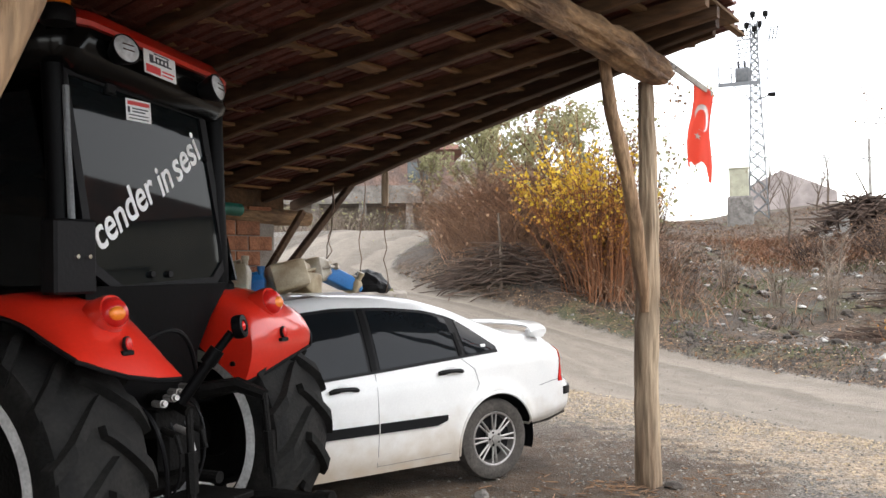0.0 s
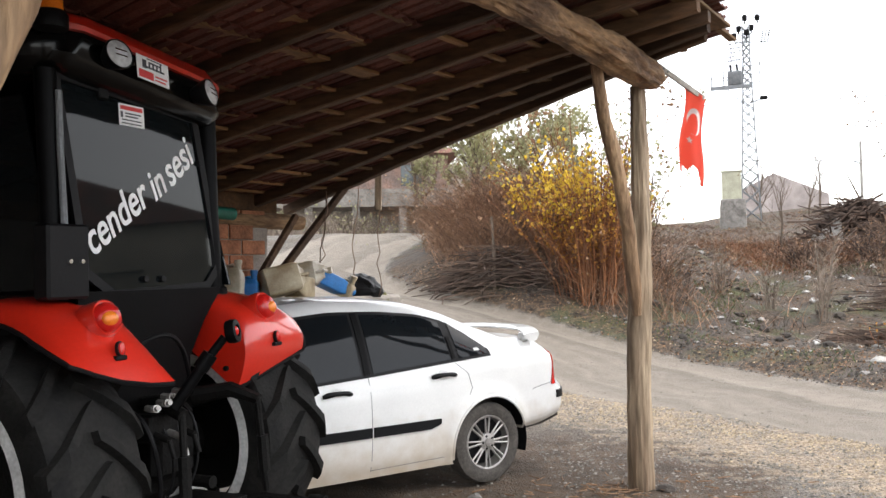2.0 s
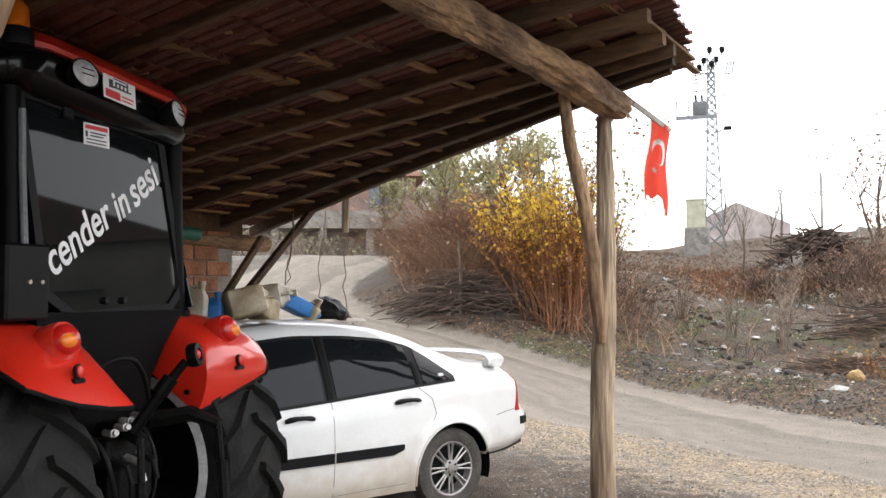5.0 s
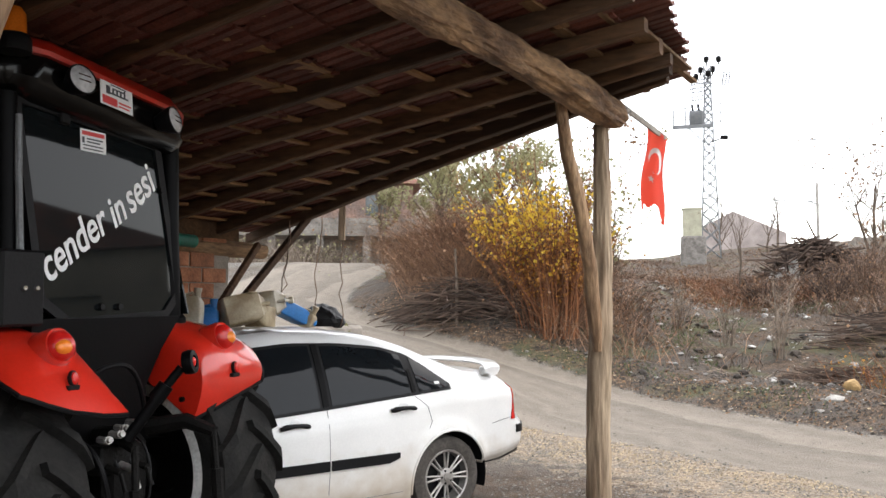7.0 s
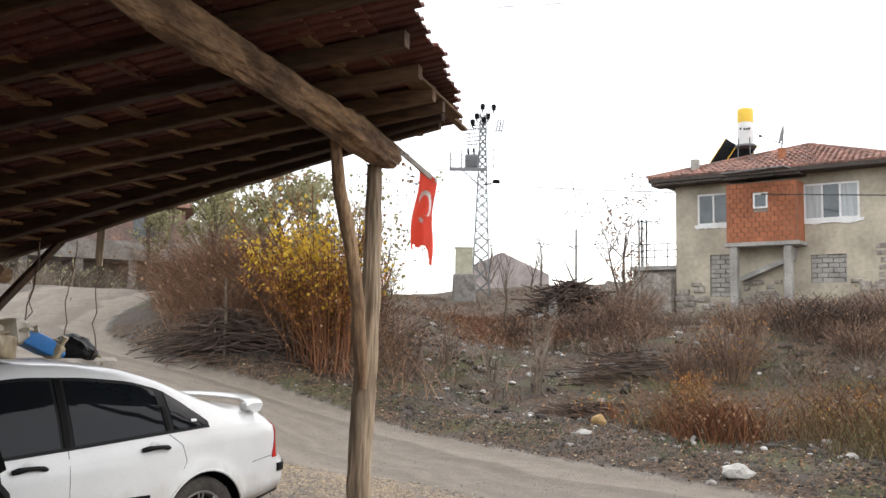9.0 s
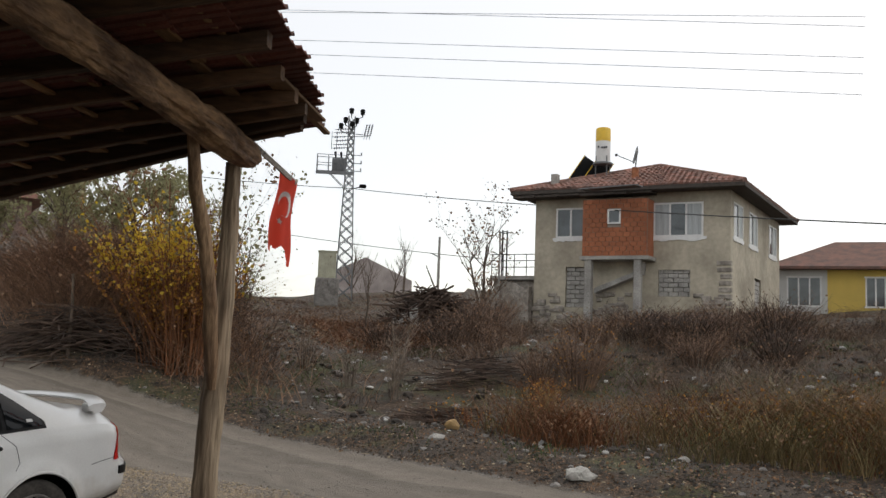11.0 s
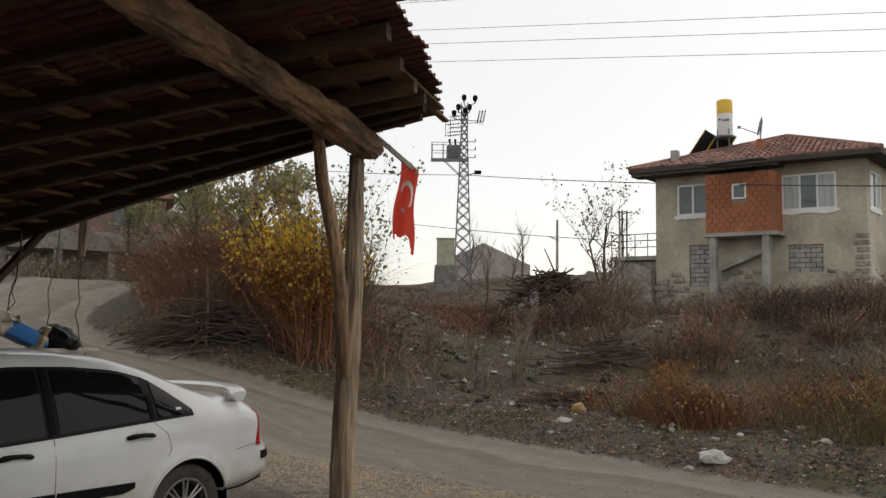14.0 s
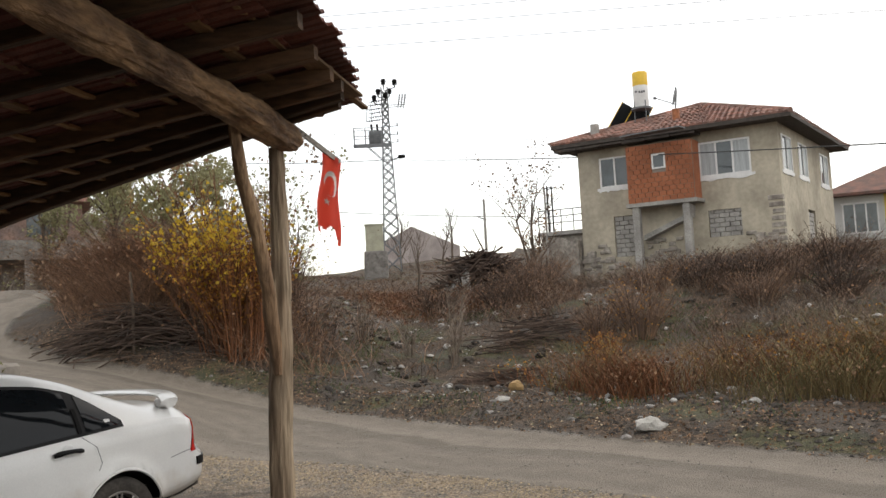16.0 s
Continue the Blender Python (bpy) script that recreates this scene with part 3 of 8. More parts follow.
    single("infill_board", bm, WOOD_RAFTER, "added dark board blocking the sky gap above the wall", "board")
    # rafters
    rafters = [(0.13, 0.62), (-0.06, 0.02), (-0.34, -0.85), (-0.66, -1.42), (-1.18, -2.0), (-1.75, -2.58), (-2.42, -3.05), (-3.08, -3.62),
               (-3.75, -4.25), (-4.4, -4.9), (-5.1, -5.5), (-5.8, -6.2), (-6.5, -6.9), (-7.2, -7.6), (-8.0, -8.3)]
    for i, (ya, yb) in enumerate(rafters):
        bm = bmesh.new()
        x0, x1 = -4.3, eave_x(ya) - 0.11 + random.uniform(-0.10, 0.05) - 0.08 * (i == 0)
        w, h = random.uniform(0.032, 0.045), random.uniform(0.085, 0.11)
        rings = []
        for k in range(13):
            f = k / 12
            x = x0 + (x1 - x0) * f
            y = ya + (yb - ya) * (-x / 4.0) + 0.025 * noise.noise(Vector((x * 0.8, i * 3.1, 0)))
            sag = -0.05 * math.sin(math.pi * min(1, max(0, (x + 4) / 4))) * 0.5 + 0.012 * noise.noise(Vector((x * 1.5, i * 2.7, 4)))
            z = roof_z(x) + sag
            ww = w * (1 + 0.18 * noise.noise(Vector((x * 2, i, 8))))
            rings.append([bm.verts.new((x, y + a * ww, z + b)) for a, b in ((-1, 0.008), (-0.75, 0), (0.75, 0), (1, 0.008), (1, h), (-1, h))])
        for r0, r1 in zip(rings, rings[1:]):
            for k in range(6):
                bm.faces.new((r0[k], r0[(k + 1) % 6], r1[(k + 1) % 6], r1[k]))
        bm.faces.new(rings[0][::-1])
        bm.faces.new(rings[-1])
        single("rafter", bm, WOOD_RAFTER, "rough dark brown rafter under the tiles", "rafter", "roof rafters", m=SHED)
    # short battens across the rafters
    x = -3.95
    n = 0
    while x < 0.62:
        y = -7.9
        while y < verge_y(x) - 0.1:
            ln = random.uniform(0.45, 1.25)
            y1 = min(y + ln, verge_y(x) - 0.05)
            if y1 - y > 0.15:
                bm = bmesh.new()
                sag = -0.05 * math.sin(math.pi * min(1, max(0, (x + 4) / 4)))
                zc = roof_z(x) + 0.108 + sag
                dx = random.uniform(-0.05, 0.05)
                wd = random.choice((0.02, 0.028, 0.028, 0.045, 0.075))
                box(bm, x - wd, x + wd, y, y1, zc - 0.012, zc + 0.012, bevel=0.003, m=Matrix.Translation((dx, 0, 0)))
                single("batten", bm, WOOD_SLAT, "short rough batten carrying the roof tiles", "batten", "roof battens", m=SHED)
                n += 1
            y = y1 + random.uniform(0.0, 0.03)
        x += 0.315
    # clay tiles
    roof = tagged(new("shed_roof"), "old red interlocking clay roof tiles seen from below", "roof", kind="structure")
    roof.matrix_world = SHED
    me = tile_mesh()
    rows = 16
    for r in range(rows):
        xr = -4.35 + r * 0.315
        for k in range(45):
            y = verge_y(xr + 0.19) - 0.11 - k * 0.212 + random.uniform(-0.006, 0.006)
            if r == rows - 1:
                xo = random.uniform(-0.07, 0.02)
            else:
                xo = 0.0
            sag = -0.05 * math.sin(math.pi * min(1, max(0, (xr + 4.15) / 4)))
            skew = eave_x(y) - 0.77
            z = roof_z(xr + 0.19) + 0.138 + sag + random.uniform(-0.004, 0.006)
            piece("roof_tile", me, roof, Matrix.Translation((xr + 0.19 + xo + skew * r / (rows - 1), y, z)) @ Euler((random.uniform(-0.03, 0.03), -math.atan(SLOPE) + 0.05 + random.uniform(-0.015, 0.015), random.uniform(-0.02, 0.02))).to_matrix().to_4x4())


def brick_mesh(w, l, h, material):
    """A hollow brick, w across x, l along y, h high, with scored faces."""
    bm = bmesh.new()
    box(bm, -w / 2, w / 2, -l / 2, l / 2, 0, h, bevel=0.006)
    return to_mesh("brick", bm, material)


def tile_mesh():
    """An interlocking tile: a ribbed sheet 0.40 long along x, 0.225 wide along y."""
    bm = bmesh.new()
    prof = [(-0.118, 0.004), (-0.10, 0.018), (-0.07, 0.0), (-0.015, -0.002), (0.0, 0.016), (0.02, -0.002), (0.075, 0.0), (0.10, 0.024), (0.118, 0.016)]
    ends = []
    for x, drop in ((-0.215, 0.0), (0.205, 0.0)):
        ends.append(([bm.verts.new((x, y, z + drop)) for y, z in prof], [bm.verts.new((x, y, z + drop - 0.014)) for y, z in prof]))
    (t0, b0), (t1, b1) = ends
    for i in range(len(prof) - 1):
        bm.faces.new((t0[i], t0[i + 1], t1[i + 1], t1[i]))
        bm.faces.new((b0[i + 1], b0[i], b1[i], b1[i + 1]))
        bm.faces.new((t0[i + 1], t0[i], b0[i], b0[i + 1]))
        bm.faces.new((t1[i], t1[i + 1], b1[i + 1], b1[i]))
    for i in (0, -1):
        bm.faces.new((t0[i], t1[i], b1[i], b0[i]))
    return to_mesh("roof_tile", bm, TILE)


build_shed()


# ---------- the white saloon car ----------
CAR = pose(0.383 - 0.559 * 0.81, 6.62 + 0.829 * 0.81, 0, 0, 0, math.degrees(math.atan2(-0.559, -0.829)))
TOP = ((-0.915, 0.98), (-0.86, 1.035), (-0.75, 1.066), (-0.46, 1.075), (-0.34, 1.092), (-0.05, 1.205), (0.25, 1.325), (0.5, 1.395), (0.85, 1.43), (1.25, 1.44), (1.7, 1.40), (1.95, 1.35), (2.72, 0.99), (3.2, 0.86), (3.38, 0.74), (3.45, 0.6))
BELT = ((-0.915, 0.90), (-0.5, 0.965), (0.0, 0.95), (0.35, 0.925), (1.0, 0.878), (2.2, 0.80), (3.0, 0.80), (3.45, 0.55))
PLAN = ((-0.915, 0.60), (-0.875, 0.70), (-0.78, 0.775), (-0.55, 0.82), (0.0, 0.85), (1.2, 0.855), (2.6, 0.845), (3.0, 0.80), (3.3, 0.66), (3.45, 0.45))
RAIL_W = ((-0.915, 0.50), (-0.30, 0.62), (0.0, 0.615), (0.55, 0.56), (1.2, 0.57), (1.95, 0.575), (2.7, 0.66), (3.2, 0.62), (3.45, 0.35))


def car_section(s, lift=0.0):
    """Half cross-section of the body at s: points from the sill up to the middle of the roof."""
    w = smooth(s, PLAN)
    belt, top = smooth(s, BELT), smooth(s, TOP)
    belt = min(belt, top - 0.03)
    rw = min(smooth(s, RAIL_W), w - 0.02)
    rz = top - 0.055 * step(0.02, 0.3, top - belt) - 0.02
    low = 0.19 + 0.19 * step(-0.29, -0.35, s) + 0.06 * step(-0.42, -0.9, s)
    pts = [(w * 0.93, low), (w * 0.975, 0.30 if low < 0.24 else low + 0.04), (w * 0.995, max(0.45, low + 0.08)), (w, 0.60), (w * 0.992, 0.74), (w * 0.975, belt - 0.06), (w * 0.945, belt)]
    for f in (0.25, 0.5, 0.75, 1.0):
        bow = 0.02 * math.sin(math.pi * f) * step(0.05, 0.3, top - belt)
        pts.append((w * 0.945 + (rw - w * 0.945) * f + bow, belt + (rz - belt) * f))
    for f in (0.88, 0.7, 0.4, 0.0):
        pts.append((rw * f, rz + (top - rz) * math.sqrt(max(0.0, 1 - f * f * 0.9))))
    return pts


def tail_x(s, z):
    """The bumper stands proud: above it the tail is drawn in."""
    return s + (0.01 + 0.09 * step(0.63, 0.70, z)) * step(-0.60, -0.90, s)


def car_side(s, z, off=0.0):
    """A point on the car's flank at s along and z up, off metres proud of it."""
    pts = car_section(s)
    for (y0, z0), (y1, z1) in zip(pts, pts[1:]):
        if z0 <= z <= z1 and z1 > z0:
            f = (z - z0) / (z1 - z0)
            ny, nz = (z1 - z0), -(y1 - y0)
            k = off / math.hypot(ny, nz)
            return Vector((tail_x(s, z), y0 + (y1 - y0) * f + ny * k, z + nz * k))
    return Vector((tail_x(s, z), pts[-1][0], z))


def flank_patch(bm, outline, off, thick=0.006, sign=1, n=10):
    """A thin panel on the flank, bounded by a lower and an upper line of z over s: outline = [(s, z_low, z_high)...]."""
    grid = []
    for s, a, b in outline:
        grid.append([(s, a + (b - a) * k / n) for k in range(n + 1)])
    rows = []
    for o in (off, off - thick):
        rows.append([[bm.verts.new((lambda v: (v.x, sign * v.y, v.z))(car_side(s, z, o))) for s, z in col] for col in grid])
    top, bot = rows
    m = len(grid)
    for i in range(m - 1):
        for k in range(n):
            bm.faces.new((top[i][k], top[i + 1][k], top[i + 1][k + 1], top[i][k + 1]))
    rim = [(i, 0) for i in range(m)] + [(m - 1, k) for k in range(1, n + 1)] + [(i, n) for i in range(m - 2, -1, -1)] + [(0, k) for k in range(n - 1, 0, -1)]
    for (i, k), (j, q) in zip(rim, rim[1:] + rim[:1]):
        bm.faces.new((top[i][k], top[j][q], bot[j][q], bot[i][k]))


def spread(a, b, n):
    return [a + (b - a) * k / n for k in range(n + 1)]


def build_car():
    car = thing("car", CAR, "white four-door saloon with tinted windows and muddy sills", "car")
    # shell
    bm = bmesh.new()
    ss = spread(-0.915, 3.45, 175)
    rows = {}
    for sign in (1, -1):
        grid = []
        for s in ss:
            pts = car_section(s)
            fine = []
            for i, ((y0, z0), (y1, z1)) in enumerate(zip(pts, pts[1:])):
                n = 3 if i < 7 else 1
                fine += [(y0 + (y1 - y0) * k / n, z0 + (z1 - z0) * k / n) for k in range(n)]
            fine.append(pts[-1])
            col = []
            for y, z in fine:
                x, zz = tail_x(s, z), z
                for hs in (0.0, 2.615):
                    d = math.hypot(s - hs, z - 0.31)
                    if 0.335 <= d < 0.36:      # gather the skin at the rim of the wheel arch
                        x, zz = hs + (s - hs) * 0.352 / d, 0.31 + (z - 0.31) * 0.352 / d
                flare = 0.018 * math.exp(-((math.hypot(s, z - 0.31) - 0.37) / 0.035) ** 2)
                col.append((x, sign * (y + (flare if y > 0.5 else 0)), zz))
            grid.append(col)
        vs = [[bm.verts.new(p) for p in col] for col in grid]
        for i in range(len(ss) - 1):
            for k in range(len(vs[0]) - 1):
                c = [grid[i][k], grid[i + 1][k], grid[i + 1][k + 1], grid[i][k + 1]]
                cs, cz = sum(p[0] for p in c) / 4, sum(p[2] for p in c) / 4
                if k < 24 and min(math.hypot(cs, cz - 0.31), math.hypot(cs - 2.615, cz - 0.31)) < 0.348:
                    continue
                f = (vs[i][k], vs[i + 1][k], vs[i + 1][k + 1], vs[i][k + 1])
                bm.faces.new(f if sign > 0 else f[::-1])
        rows[sign] = vs
    for end in (0, -1):   # close tail and nose
        bm.faces.new([*rows[1][end], *rows[-1][end][::-1]])
    bmesh.ops.remove_doubles(bm, verts=bm.verts, dist=0.0008)
    for v in bm.verts:   # true up the rims of the wheel arches
        for hs in (0.0, 2.615):
            d = math.hypot(v.co.x - hs, v.co.z - 0.31)
            if v.is_boundary and 0.28 < d < 0.42 and v.co.z > 0.21:
                v.co.x, v.co.z = hs + (v.co.x - hs) * 0.352 / d, 0.31 + (v.co.z - 0.31) * 0.352 / d
    part("body", bm, WHITE_PAINT, car, "white bodywork with mud along the sills", smooth=True)
    for sign in (1, -1):
        for hs in (0.0, 2.615):
            pts = []
            for k in range(33):
                a = radians(-14 + 208 * k / 32)
                p = car_side(hs + 0.352 * math.cos(a), 0.31 + 0.352 * math.sin(a), 0.0)
                pts.append((p.x, sign * (p.y + 0.014), p.z))
            bm = bmesh.new()
            tube(bm, pts, 0.011, seg=6)
            part("wheel_arch_lip", bm, WHITE_PAINT, car, smooth=True)
    # dark roof skin
    bm = bmesh.new()
    cols = []
    for s in spread(0.5, 1.9, 24):
        pts = car_section(s)[-4:]
        ring = [(s, y * 0.93, z + 0.004) for y, z in pts] + [(s, -y * 0.93, z + 0.004) for y, z in pts[:-1][::-1]]
        cols.append([bm.verts.new(p) for p in ring])
    for a, b in zip(cols, cols[1:]):
        for k in range(len(a) - 1):
            bm.faces.new((a[k], b[k], b[k + 1], a[k + 1]))
    part("roof_panel", bm, GREY_ROOF, car, "dark grey skin over the roof", smooth=True)
    # under-tray
    bm = bmesh.new()
    box(bm, -0.28, 3.2, -0.74, 0.74, 0.2, 0.5)
    part("underbody", bm, BLACK_PLASTIC, car)
    bm = bmesh.new()
    slab(bm, [[(x, y, z) for x, z in ((-0.43, 0.345), (-0.62, 0.36), (-0.80, 0.41), (-0.80, 0.47), (-0.43, 0.47))] for y in (-0.70, -0.55, 0.55, 0.70)])
    part("rear_valance", bm, mat("muddy_black_plastic", (0.05, 0.042, 0.034), 0.8, var=0.4, bump=0.2), car, "muddy black valance under the bumper")
    bm = bmesh.new()
    rod(bm, (-0.42, -0.42, 0.29), (-0.86, -0.42, 0.33), 0.028, seg=12)
    part("exhaust_pipe", bm, CAST_IRON, car, smooth=True)
    for sign in (1, -1):
        bm = bmesh.new()
        flank_patch(bm, [(s, 1.0, 1.018) for s in spread(0.055, 0.10, 3)], 0.0135, thick=0.004, sign=sign, n=2)
        part("maker_badge", bm, STICKER_WHITE, car)

    def up(s):
        """Upper edge of the side windows."""
        return min(smooth(s, TOP) - 0.115, lerp(s, ((-0.05, 0.985), (0.13, 1.125), (0.34, 1.262), (0.5, 1.302), (0.8, 1.325), (1.2, 1.333), (1.6, 1.30), (1.9, 1.24), (2.45, 0.97))))

    def low(s):
        return smooth(s, BELT) + 0.025

    for sign in (1, -1):
        # black surround, one sheet round all side windows
        bm = bmesh.new()
        flank_patch(bm, [(s, low(s) - 0.018, up(s) + 0.012) for s in spread(-0.045, 2.40, 42) if up(s) + 0.012 > low(s)], 0.006, sign=sign, n=8)
        part("window_surround", bm, BLACK_PLASTIC, car)
        for nm, a, b in (("quarter_window", -0.015, 0.255), ("rear_side_window", 0.335, 1.0), ("front_side_window", 1.095, 2.15)):
            bm = bmesh.new()
            flank_patch(bm, [(s, low(s), up(s) - (0.012 if nm != "quarter_window" else 0.0)) for s in spread(a, b, 14)], 0.011, sign=sign, n=8)
            part(nm, bm, DARK_GLASS, car, "dark tinted glass", smooth=True)
        # pillar garnish
        bm = bmesh.new()
        flank_patch(bm, [(s, low(s), up(s)) for s in spread(1.025, 1.07, 3)], 0.013, sign=sign, n=8)
        part("pillar_cover", bm, BLACK_PAINT, car)
        bm = bmesh.new()
        flank_patch(bm, [(s + 0.03, low(s) + 0.0, low(s) + 0.16) for s in spread(0.26, 0.29, 2)], 0.014, sign=sign, n=6)
        part("pillar_cover", bm, BLACK_PAINT, car)
        # rubbing strips
        for a, b in ((0.47, 1.03), (1.05, 2.05)):
            bm = bmesh.new()
            flank_patch(bm, [(s, 0.478 + 0.03 * step(a + 0.09, a, s) * (a < 0.5), 0.545) for s in spread(a, b, 12)], 0.016, thick=0.022, sign=sign, n=3)
            part("rubbing_strip", bm, BLACK_PLASTIC, car, "black rubbing strip")
        # door seams
        for line in ([(1.042, 0.24), (1.042, 0.94)], [(0.30, 0.93), (0.20, 0.85), (0.17, 0.74), (0.235, 0.62), (0.335, 0.52), (0.40, 0.40), (0.41, 0.27)], [(1.042, 0.245), (0.405, 0.255)]):
            bm = bmesh.new()
            pts = []
            for (s0, z0), (s1, z1) in zip(line, line[1:]):
                pts += [car_side(s0 + (s1 - s0) * k / 8, z0 + (z1 - z0) * k / 8, 0.0005) for k in range(9)]
            tube(bm, [(p.x, sign * p.y, p.z) for p in pts], 0.0028, seg=4, caps=False)
            part("door_seam", bm, SEAM, car)
        # handles
        for s in (0.42, 1.30):
            z = lerp(s, ((0.42, 0.842), (1.30, 0.785)))
            bm = bmesh.new()
            pts = [car_side(s + d, z + 0.012 * (1 - (d / 0.11) ** 2), o) for d, o in ((-0.105, 0.008), (-0.08, 0.022), (-0.03, 0.032), (0.03, 0.034), (0.08, 0.026), (0.112, 0.008))]
            tube(bm, [(p.x, sign * p.y, p.z) for p in pts], [0.012, 0.017, 0.014, 0.015, 0.02, 0.014], seg=8)
            part("door_handle", bm, BLACK_PLASTIC, car, "black plastic door handle", smooth=True)
            bm = bmesh.new()
            c = car_side(s, z + 0.012, 0.001)
            lathe(bm, [(0.05, 0.0), (0.046, 0.003), (0.03, 0.004)], seg=20, m=Matrix.Translation((c.x, sign * c.y, c.z)) @ Euler((radians(-90 * sign), 0, 0)).to_matrix().to_4x4())
            part("handle_recess", bm, WHITE_CLEAN, car, smooth=True)
        # tail lamp wrapped round the corner
        bm = bmesh.new()
        flank_patch(bm, [(s, 0.685 + 0.02 * step(-0.80, -0.89, s), lerp(s, ((-0.905, 0.945), (-0.80, 0.93), (-0.665, 0.70)))) for s in spread(-0.905, -0.67, 12)], 0.010, thick=0.02, sign=sign, n=6)
        part("tail_lamp", bm, LAMP_RED, car, "red tail lamp", smooth=True)
        bm = bmesh.new()
        flank_patch(bm, [(s, 0.845, 0.915) for s in spread(-0.895, -0.80, 5)], 0.013, thick=0.012, sign=sign, n=3)
        part("turn_signal", bm, LAMP_ORANGE, car, "orange signal in the tail lamp", smooth=True)
        # bumper strip
        bm = bmesh.new()
        flank_patch(bm, [(s, 0.575, 0.635) for s in spread(-0.908, -0.72, 8)], 0.014, thick=0.02, sign=sign, n=3)
        part("bumper_strip", bm, BLACK_PLASTIC, car, "black strip on the bumper")
        # bumper seam
        bm = bmesh.new()
        tube(bm, [(lambda p: (p.x, sign * p.y, p.z))(car_side(-0.905 + 0.47 * k / 8, 0.672 + 0.03 * math.sin(k / 8 * 3.14), 0.0005)) for k in range(9)], 0.003, seg=4, caps=False)
        part("bumper_seam", bm, STEEL, car)
        for hx in (0.0, 2.615):
            build_car_wheel(car, hx, sign)
    # boot spoiler
    bm = bmesh.new()
    cols = []
    for k in range(25):
        f = -1 + 2 * k / 24
        y = 0.66 * f
        e = abs(f) ** 6
        x0 = -0.80 + 0.24 * f * f - 0.01
        z = 1.118 - 0.035 * e
        ring = [(x0 - 0.085, z - 0.012), (x0 - 0.09, z + 0.004), (x0 - 0.06, z + 0.018), (x0 + 0.02, z + 0.014), (x0 + 0.075, z - 0.004), (x0 + 0.075, z - 0.016), (x0, z - 0.03 - 0.03 * e), (x0 - 0.06, z - 0.028 - 0.02 * e)]
        cols.append([bm.verts.new((a, y, b)) for a, b in ring])
    for a, b in zip(cols, cols[1:]):
        for k in range(8):
            bm.faces.new((a[k], a[(k + 1) % 8], b[(k + 1) % 8], b[k]))
    bm.faces.new(cols[0])
    bm.faces.new(cols[-1][::-1])
    for y in (-0.58, 0.58):
        box(bm, -0.62, -0.52, y - 0.03, y + 0.03, 1.03, 1.10, bevel=0.01)
    part("boot_spoiler", bm, WHITE_CLEAN, car, "white boot spoiler", smooth=True)
    # rear screen
    bm = bmesh.new()
    cols = []
    for s in spread(-0.3, 0.22, 12):
        pts = car_section(s)[-4:]
        ring = [(s, y * 0.95, z + 0.006) for y, z in pts] + [(s, -y * 0.95, z + 0.006) for y, z in pts[:-1][::-1]]
        cols.append([bm.verts.new(p) for p in ring])
    for a, b in zip(cols, cols[1:]):
        for k in range(len(a) - 1):
            bm.faces.new((a[k], b[k], b[k + 1], a[k + 1]))
    part("rear_screen", bm, DARK_GLASS, car, smooth=True)
    bm = bmesh.new()
    cols = []
    for s in spread(2.0, 2.66, 10):
        pts = car_section(s)[-4:]
        ring = [(s, y * 0.95, z + 0.006) for y, z in pts] + [(s, -y * 0.95, z + 0.006) for y, z in pts[:-1][::-1]]
        cols.append([bm.verts.new(p) for p in ring])
    for a, b in zip(cols, cols[1:]):
        for k in range(len(a) - 1):
            bm.faces.new((a[k], b[k], b[k + 1], a[k + 1]))
    part("windscreen", bm, DARK_GLASS, car, smooth=True)


